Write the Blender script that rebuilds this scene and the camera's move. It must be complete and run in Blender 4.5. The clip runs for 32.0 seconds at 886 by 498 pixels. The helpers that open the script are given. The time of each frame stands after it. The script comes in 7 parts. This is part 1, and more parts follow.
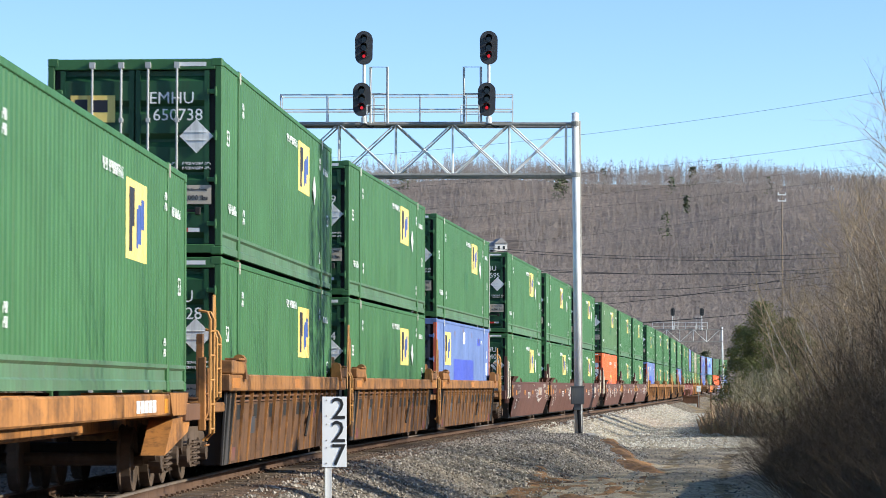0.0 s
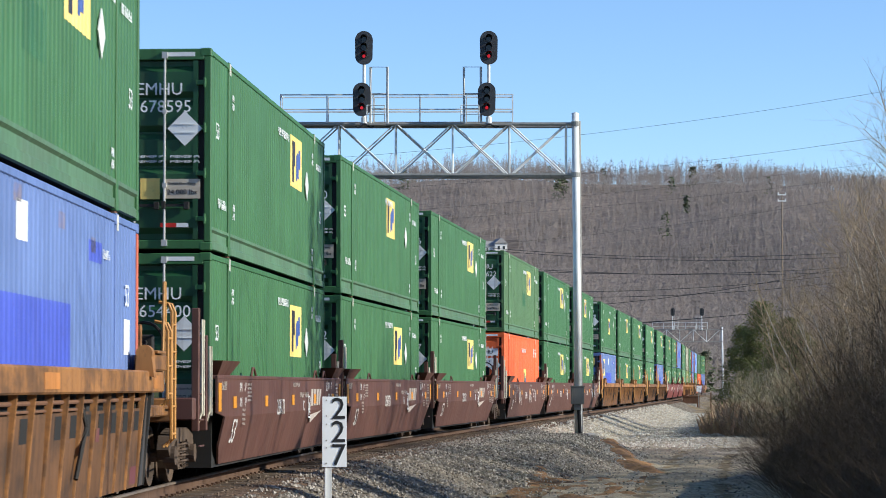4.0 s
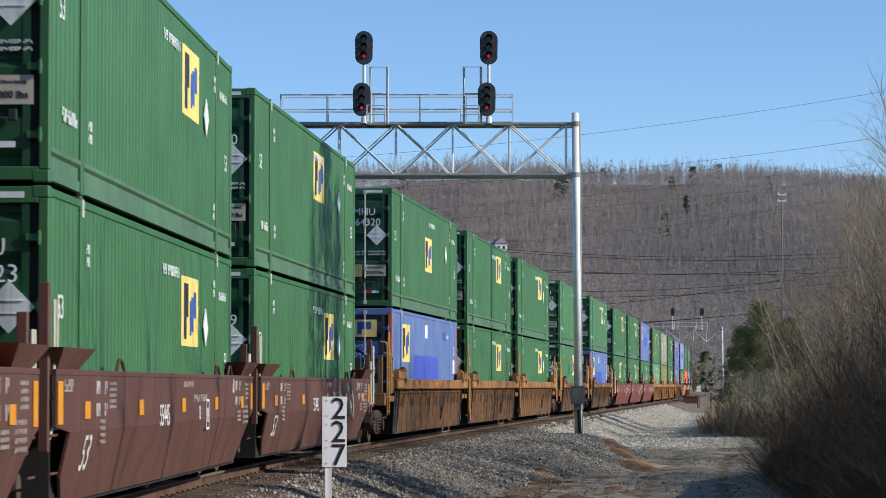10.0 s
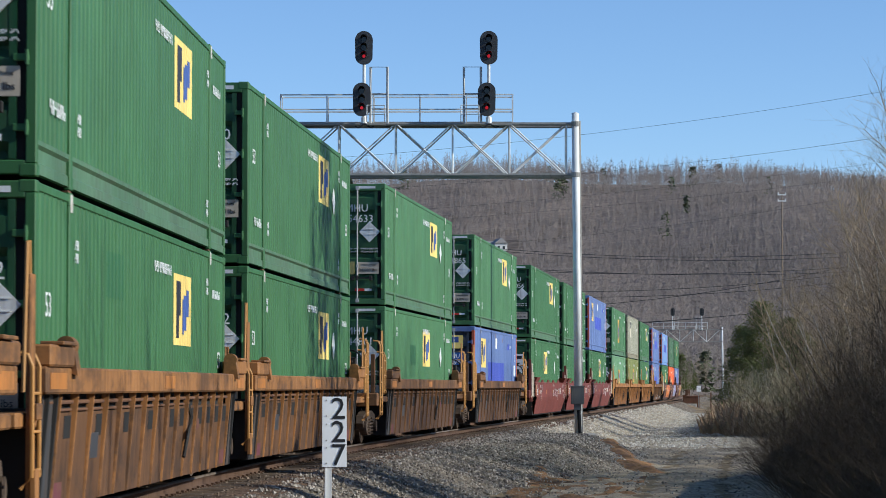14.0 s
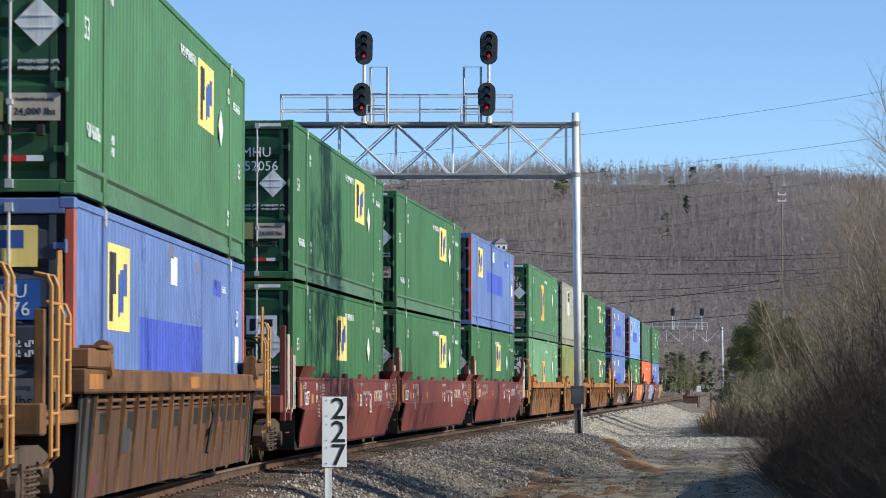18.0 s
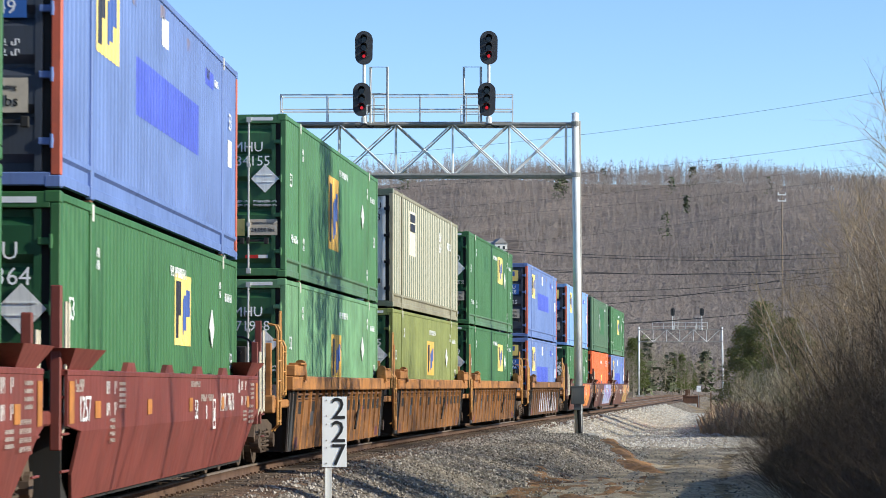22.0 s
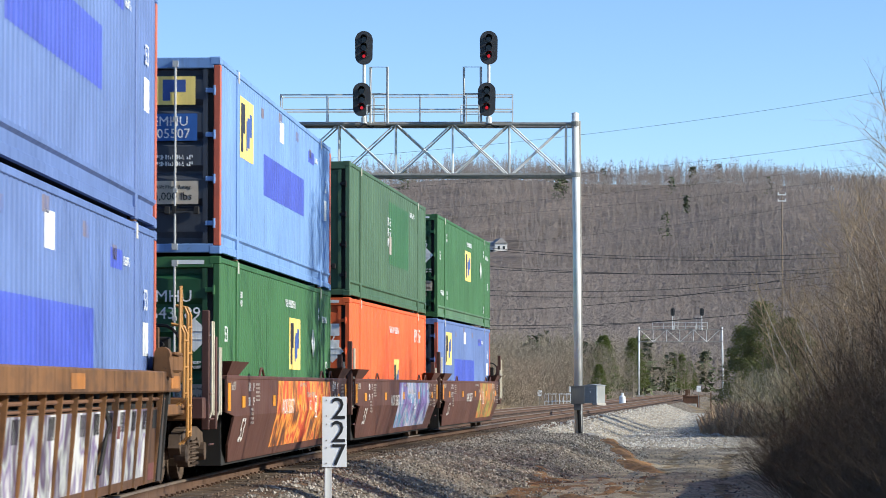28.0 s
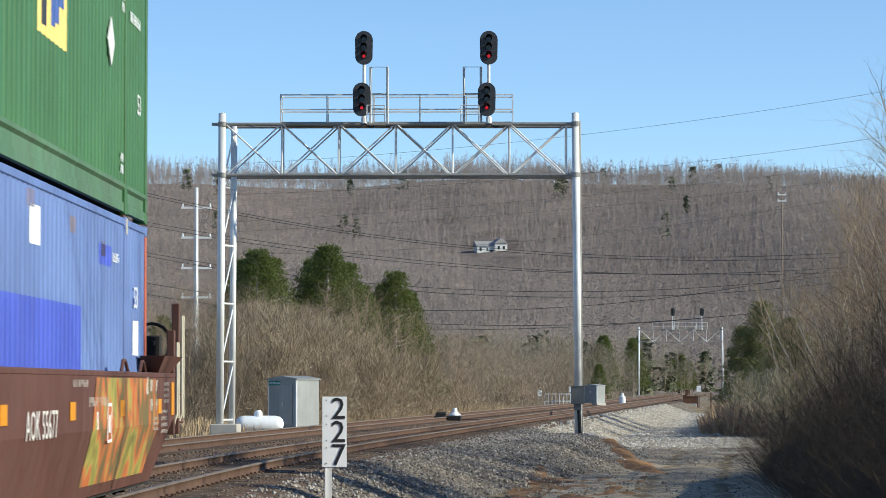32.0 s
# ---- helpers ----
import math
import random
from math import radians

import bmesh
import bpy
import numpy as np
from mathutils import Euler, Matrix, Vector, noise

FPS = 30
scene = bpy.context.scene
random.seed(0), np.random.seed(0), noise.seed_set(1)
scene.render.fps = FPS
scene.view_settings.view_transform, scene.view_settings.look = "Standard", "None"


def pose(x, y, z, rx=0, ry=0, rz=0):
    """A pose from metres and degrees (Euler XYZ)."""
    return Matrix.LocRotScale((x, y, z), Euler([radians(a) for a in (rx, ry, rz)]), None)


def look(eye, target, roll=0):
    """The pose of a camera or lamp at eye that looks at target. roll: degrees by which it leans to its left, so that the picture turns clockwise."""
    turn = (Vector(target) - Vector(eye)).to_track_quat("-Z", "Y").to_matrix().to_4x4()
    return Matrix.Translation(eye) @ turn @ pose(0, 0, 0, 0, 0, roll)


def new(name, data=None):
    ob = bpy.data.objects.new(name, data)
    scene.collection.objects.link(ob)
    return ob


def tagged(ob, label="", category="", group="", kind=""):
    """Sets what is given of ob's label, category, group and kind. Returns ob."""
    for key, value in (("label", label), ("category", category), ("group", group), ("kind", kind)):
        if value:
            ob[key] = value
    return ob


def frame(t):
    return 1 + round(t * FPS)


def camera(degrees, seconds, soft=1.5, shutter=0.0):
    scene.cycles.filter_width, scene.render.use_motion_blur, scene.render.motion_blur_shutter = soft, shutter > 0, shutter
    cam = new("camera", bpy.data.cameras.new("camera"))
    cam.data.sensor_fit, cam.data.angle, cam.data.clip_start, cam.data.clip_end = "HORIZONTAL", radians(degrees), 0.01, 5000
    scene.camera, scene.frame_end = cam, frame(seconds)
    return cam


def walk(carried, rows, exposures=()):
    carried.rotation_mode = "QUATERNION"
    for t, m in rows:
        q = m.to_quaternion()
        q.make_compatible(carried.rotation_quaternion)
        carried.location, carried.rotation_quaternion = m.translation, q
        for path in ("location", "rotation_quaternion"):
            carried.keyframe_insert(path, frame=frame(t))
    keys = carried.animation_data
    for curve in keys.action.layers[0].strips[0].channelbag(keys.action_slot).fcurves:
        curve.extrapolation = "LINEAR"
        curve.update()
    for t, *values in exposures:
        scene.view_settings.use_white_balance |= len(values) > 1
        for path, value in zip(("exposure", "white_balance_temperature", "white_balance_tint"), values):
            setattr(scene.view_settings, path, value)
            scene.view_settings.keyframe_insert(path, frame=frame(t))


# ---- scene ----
# The camera stands on a tripod beside the line and does not move.
cam = camera(17.54, 32.0, soft=0.8, shutter=0.2)
EYE = (0.0, 0.0, 1.353)
STAND = pose(*EYE, 92.735, 0, 0)
walk(cam, [(0.0, STAND), (32.0, STAND)],
     exposures=[(t, e, k, 10 if t < 29.5 else 7) for t, e, k in (
         (0.0, 0.55, 6050), (1.0, 0.55, 6050), (2.0, 0.5, 6050), (3.0, 0.34, 5950), (3.5, 0.3, 5900), (5.5, 0.25, 5850), (6.0, 0.23, 5850), (7.0, 0.43, 6000),
         (8.0, 0.45, 6050), (9.0, 0.32, 5950), (10.0, -0.05, 5750), (10.6, 0.1, 5800), (11.0, 0.22, 5850), (12.0, 0.5, 6050), (13.0, 0.36, 5950), (14.0, -0.08, 5700),
         (14.5, -0.05, 5700), (16.5, 0.55, 6050), (17.0, 0.5, 6050), (18.0, 0.1, 5800), (19.0, -0.28, 5850), (20.0, 0.16, 5900), (21.0, 0.4, 5950), (22.0, 0.43, 6000),
         (23.0, 0.48, 6050), (24.0, 0.45, 6000), (25.0, -0.02, 5850), (25.5, 0.0, 5700), (27.5, 0.35, 5950), (28.0, 0.36, 5950), (29.0, 0.27, 6050), (30.0, 0.2, 6100),
         (31.0, 0.2, 6100), (32.0, 0.22, 6050))])

# Low winter sun from the side of the line, clear sky.
SUN_ELEV, SUN_AZ = 25.0, 103.0      # azimuth clockwise from +Y
world = bpy.data.worlds.new("sky")
scene.world = world
world.use_nodes = True
sky_nodes = world.node_tree
sky = sky_nodes.nodes.new("ShaderNodeTexSky")
sky.sky_type = "NISHITA"
sky.sun_disc = False
sky.sun_elevation, sky.sun_rotation = radians(SUN_ELEV), radians(SUN_AZ)
sky.altitude, sky.air_density, sky.dust_density, sky.ozone_density = 2600, 1.0, 0.0, 3.0
background = sky_nodes.nodes["Background"]
background.inputs["Strength"].default_value = 0.14
sky_nodes.links.new(sky.outputs[0], background.inputs["Color"])
sun_lamp = bpy.data.lights.new("sun", "SUN")
sun_lamp.energy, sun_lamp.angle, sun_lamp.color = 5.0, radians(0.53), (1.0, 0.92, 0.73)
sun = new("sun", sun_lamp)
SUN_TO = Vector((math.cos(radians(SUN_ELEV)) * math.sin(radians(SUN_AZ)), math.cos(radians(SUN_ELEV)) * math.cos(radians(SUN_AZ)), math.sin(radians(SUN_ELEV))))
sun.matrix_world = look(SUN_TO * 50, (0, 0, 0))

# ---- the line of the near track: curvature along it, integrated from a point abreast of the sign ----
KNOTS = np.array([-600, -85, -75, -40, -10, 20, 50, 90, 140, 210, 300, 400, 520, 560, 1500.0])
BENDS = np.array([0, 0, 2.4, 1.813, 1.943, 0.064, 0.085, 0.04, -0.042, -0.029, -0.119, 0.666, 1.052, 0, 0]) * 1e-3
GRID = np.arange(-600.0, 1200.0, 1.0)
_k = np.interp(GRID, KNOTS, BENDS)
TURN = np.concatenate([[0], np.cumsum((_k[1:] + _k[:-1]) / 2)])
TURN += 0.09355 - TURN[600]
_h = (TURN[1:] + TURN[:-1]) / 2
LINE_X = np.concatenate([[0], np.cumsum(np.sin(_h))])
LINE_Y = np.concatenate([[0], np.cumsum(np.cos(_h))])
LINE_X += -2.655 - LINE_X[600]
LINE_Y += 68.41 - LINE_Y[600]


def on_line(s, side=0.0):
    """Place and heading at s metres along the near track, side metres to its right."""
    x, y, a = (float(np.interp(s, GRID, v)) for v in (LINE_X, LINE_Y, TURN))
    return x + side * math.cos(a), y - side * math.sin(a), a


def line_pose(s, side=0.0, z=0.0, span=6.0):
    """The pose of something that rides on two points of the track, span metres either side of s."""
    x0, y0, _ = on_line(s - span, side)
    x1, y1, _ = on_line(s + span, side)
    return pose((x0 + x1) / 2, (y0 + y1) / 2, z, 0, 0, -math.degrees(math.atan2(x1 - x0, y1 - y0)))


# ---- materials ----
def shader(name):
    m = bpy.data.materials.new(name)
    m.use_nodes = True
    t = m.node_tree
    return m, t, t.nodes["Principled BSDF"]


def add(t, kind, **values):
    n = t.nodes.new("ShaderNode" + kind)
    for key, value in values.items():
        n.inputs[key].default_value = value
    return n


def ramp(t, source, stops):
    n = t.nodes.new("ShaderNodeValToRGB")
    while len(n.color_ramp.elements) < len(stops):
        n.color_ramp.elements.new(0.5)
    for e, (p, c) in zip(n.color_ramp.elements, stops):
        e.position, e.color = p, (*c, 1)
    t.links.new(source, n.inputs[0])
    return n.outputs[0]


def mix(t, a, b, fac, how="MIX"):
    n = t.nodes.new("ShaderNodeMix")
    n.data_type, n.blend_type = "RGBA", how
    for value, i in ((fac, 0), (a, 6), (b, 7)):
        if isinstance(value, (int, float)):
            n.inputs[i].default_value = value
        elif isinstance(value, tuple):
            n.inputs[i].default_value = (*value, 1)
        else:
            t.links.new(value, n.inputs[i])
    return n.outputs[2]


def coords(t, scale=(1, 1, 1), shift=True):
    """Object coordinates in metres, shifted at random from object to object."""
    c, mp = t.nodes.new("ShaderNodeTexCoord"), t.nodes.new("ShaderNodeMapping")
    mp.inputs["Scale"].default_value = scale
    t.links.new(c.outputs["Object"], mp.inputs["Vector"])
    if shift:
        info, mul = t.nodes.new("ShaderNodeObjectInfo"), t.nodes.new("ShaderNodeMath")
        mul.operation = "MULTIPLY"
        mul.inputs[1].default_value = 37.0
        t.links.new(info.outputs["Random"], mul.inputs[0])
        t.links.new(mul.outputs[0], mp.inputs["Location"])
    return mp.outputs[0]


def grain(t, vector, scale, detail=4.0, rough=0.6):
    n = add(t, "TexNoise", Scale=scale, Detail=detail, Roughness=rough)
    t.links.new(vector, n.inputs["Vector"])
    return n.outputs[0]


def relief(t, bsdf, height, strength, distance=0.02):
    b = add(t, "Bump", Strength=strength, Distance=distance)
    t.links.new(height, b.inputs["Height"])
    t.links.new(b.outputs[0], bsdf.inputs["Normal"])


def painted(name, base, dirt=(0.05, 0.045, 0.035), wear=0.35, rough=0.45, streaks=0.5, fade=0.15, metal=0.0, blotch=0.0):
    """Weathered paint: faded clouds, grime that runs down, and fine specks."""
    m, t, p = shader(name)
    v = coords(t)
    clouds = grain(t, v, 0.7, 3)
    col = mix(t, base, tuple(min(1, c * (1 + fade * 2) + fade * 0.04) for c in base), ramp(t, clouds, [(0.35, (0, 0, 0)), (0.7, (1, 1, 1))]))
    runs = grain(t, coords(t, (7, 7, 0.35)), 1.0, 5, 0.7)
    mask = ramp(t, runs, [(0.5, (0, 0, 0)), (0.78, (streaks, streaks, streaks))])
    col = mix(t, col, dirt, mask)
    if blotch:
        col = mix(t, col, dirt, ramp(t, grain(t, coords(t, (1, 0.8, 1.4)), 1.1, 6, 0.72), [(0.46, (0, 0, 0)), (0.62, (blotch,) * 3)]))
    specks = ramp(t, grain(t, v, 9.0, 6, 0.75), [(0.6, (0, 0, 0)), (0.72, (wear, wear, wear))])
    col = mix(t, col, tuple(c * 0.6 + 0.015 for c in dirt), specks)
    t.links.new(col, p.inputs["Base Color"])
    t.links.new(ramp(t, runs, [(0.3, (rough,) * 3), (0.8, (min(1, rough + 0.3),) * 3)]), p.inputs["Roughness"])
    p.inputs["Metallic"].default_value = metal
    relief(t, p, grain(t, v, 14.0, 4), 0.12, 0.006)
    return m


def plain(name, base, rough=0.5, metal=0.0, vary=0.25, scale=6.0):
    m, t, p = shader(name)
    n = grain(t, coords(t), scale, 5, 0.65)
    t.links.new(mix(t, tuple(c * (1 - vary) for c in base), tuple(min(1, c * (1 + vary)) for c in base), n), p.inputs["Base Color"])
    p.inputs["Roughness"].default_value, p.inputs["Metallic"].default_value = rough, metal
    relief(t, p, grain(t, coords(t), scale * 5, 3), 0.15, 0.005)
    return m


def spotted(name, tones, scale, bump, distance, rough=0.95, fine=None):
    """Loose ground: tones laid out by cells and clouds."""
    m, t, p = shader(name)
    v = coords(t, shift=False)
    cell = add(t, "TexVoronoi", Scale=scale)
    t.links.new(v, cell.inputs["Vector"])
    sep = t.nodes.new("ShaderNodeSeparateColor")
    t.links.new(cell.outputs["Color"], sep.inputs[0])
    col = ramp(t, sep.outputs[0], [(i / (len(tones) - 1), c) for i, c in enumerate(tones)])
    clouds = ramp(t, grain(t, v, 0.35, 5, 0.6), [(0.3, (0.55, 0.52, 0.5)), (0.7, (1.15, 1.12, 1.05))])
    col = mix(t, col, clouds, 1.0, "MULTIPLY")
    blotches = ramp(t, grain(t, v, scale * 0.13, 6, 0.7), [(0.36, (0.6, 0.57, 0.52)), (0.6, (1.1, 1.08, 1.05))])
    col = mix(t, col, blotches, 1.0, "MULTIPLY")
    t.links.new(col, p.inputs["Base Color"])
    p.inputs["Roughness"].default_value = rough
    mixed = add(t, "Math")
    mixed.operation = "ADD"
    t.links.new(cell.outputs["Distance"], mixed.inputs[0])
    t.links.new(grain(t, v, fine or scale * 2, 5, 0.7), mixed.inputs[1])
    relief(t, p, mixed.outputs[0], bump, distance)
    return m


def island(name, tones, rough=0.9, patch=1.3, deep=0.7):
    """One tone for each loose piece of a mesh of many pieces."""
    m, t, p = shader(name)
    g = t.nodes.new("ShaderNodeNewGeometry")
    col = ramp(t, g.outputs["Random Per Island"], [(i / (len(tones) - 1), c) for i, c in enumerate(tones)])
    col = mix(t, col, mix(t, (deep,) * 3, (1.2, 1.2, 1.2), ramp(t, grain(t, coords(t, shift=False), patch, 4), [(0.34, (0, 0, 0)), (0.62, (1, 1, 1))]) if deep < 0.6 else grain(t, coords(t, shift=False), patch, 4)), 1.0, "MULTIPLY")
    t.links.new(col, p.inputs["Base Color"])
    p.inputs["Roughness"].default_value = rough
    return m


def leafy(name, base, scale=1.5, vary=0.5):
    """Thin needles or leaves that let some of the light through."""
    m, t, p = shader(name)
    col = mix(t, tuple(c * (1 - vary) for c in base), tuple(c * (1 + vary) for c in base), grain(t, coords(t), scale, 5, 0.65))
    t.links.new(col, p.inputs["Base Color"])
    p.inputs["Roughness"].default_value = 0.75
    thin = t.nodes.new("ShaderNodeBsdfTranslucent")
    t.links.new(col, thin.inputs["Color"])
    both = t.nodes.new("ShaderNodeMixShader")
    both.inputs[0].default_value = 0.45
    t.links.new(p.outputs[0], both.inputs[1])
    t.links.new(thin.outputs[0], both.inputs[2])
    t.links.new(both.outputs[0], t.nodes["Material Output"].inputs["Surface"])
    return m


def glow(name, colour, strength):
    m, t, p = shader(name)
    p.inputs["Base Color"].default_value = (*colour, 1)
    p.inputs["Emission Color"].default_value = (*colour, 1)
    p.inputs["Emission Strength"].default_value = strength
    return m


def tagger_paint(name, tones, scale):
    """Sprayed lettering: broad bands of several colours with outlines that break up."""
    m, t, p = shader(name)
    v = coords(t, (1, 1, 0.7))
    w = add(t, "TexWave", Scale=scale, Distortion=9.0, Detail=3.0)
    w.inputs["Detail Scale"].default_value = 1.4
    t.links.new(v, w.inputs["Vector"])
    stops = [(i / (len(tones) - 1), c) for i, c in enumerate(tones)]
    col = ramp(t, w.outputs[1], stops)
    col = mix(t, col, (0.06, 0.05, 0.04), ramp(t, grain(t, v, 6, 5), [(0.55, (0, 0, 0)), (0.75, (0.7, 0.7, 0.7))]))
    t.links.new(col, p.inputs["Base Color"])
    p.inputs["Roughness"].default_value = 0.5
    return m


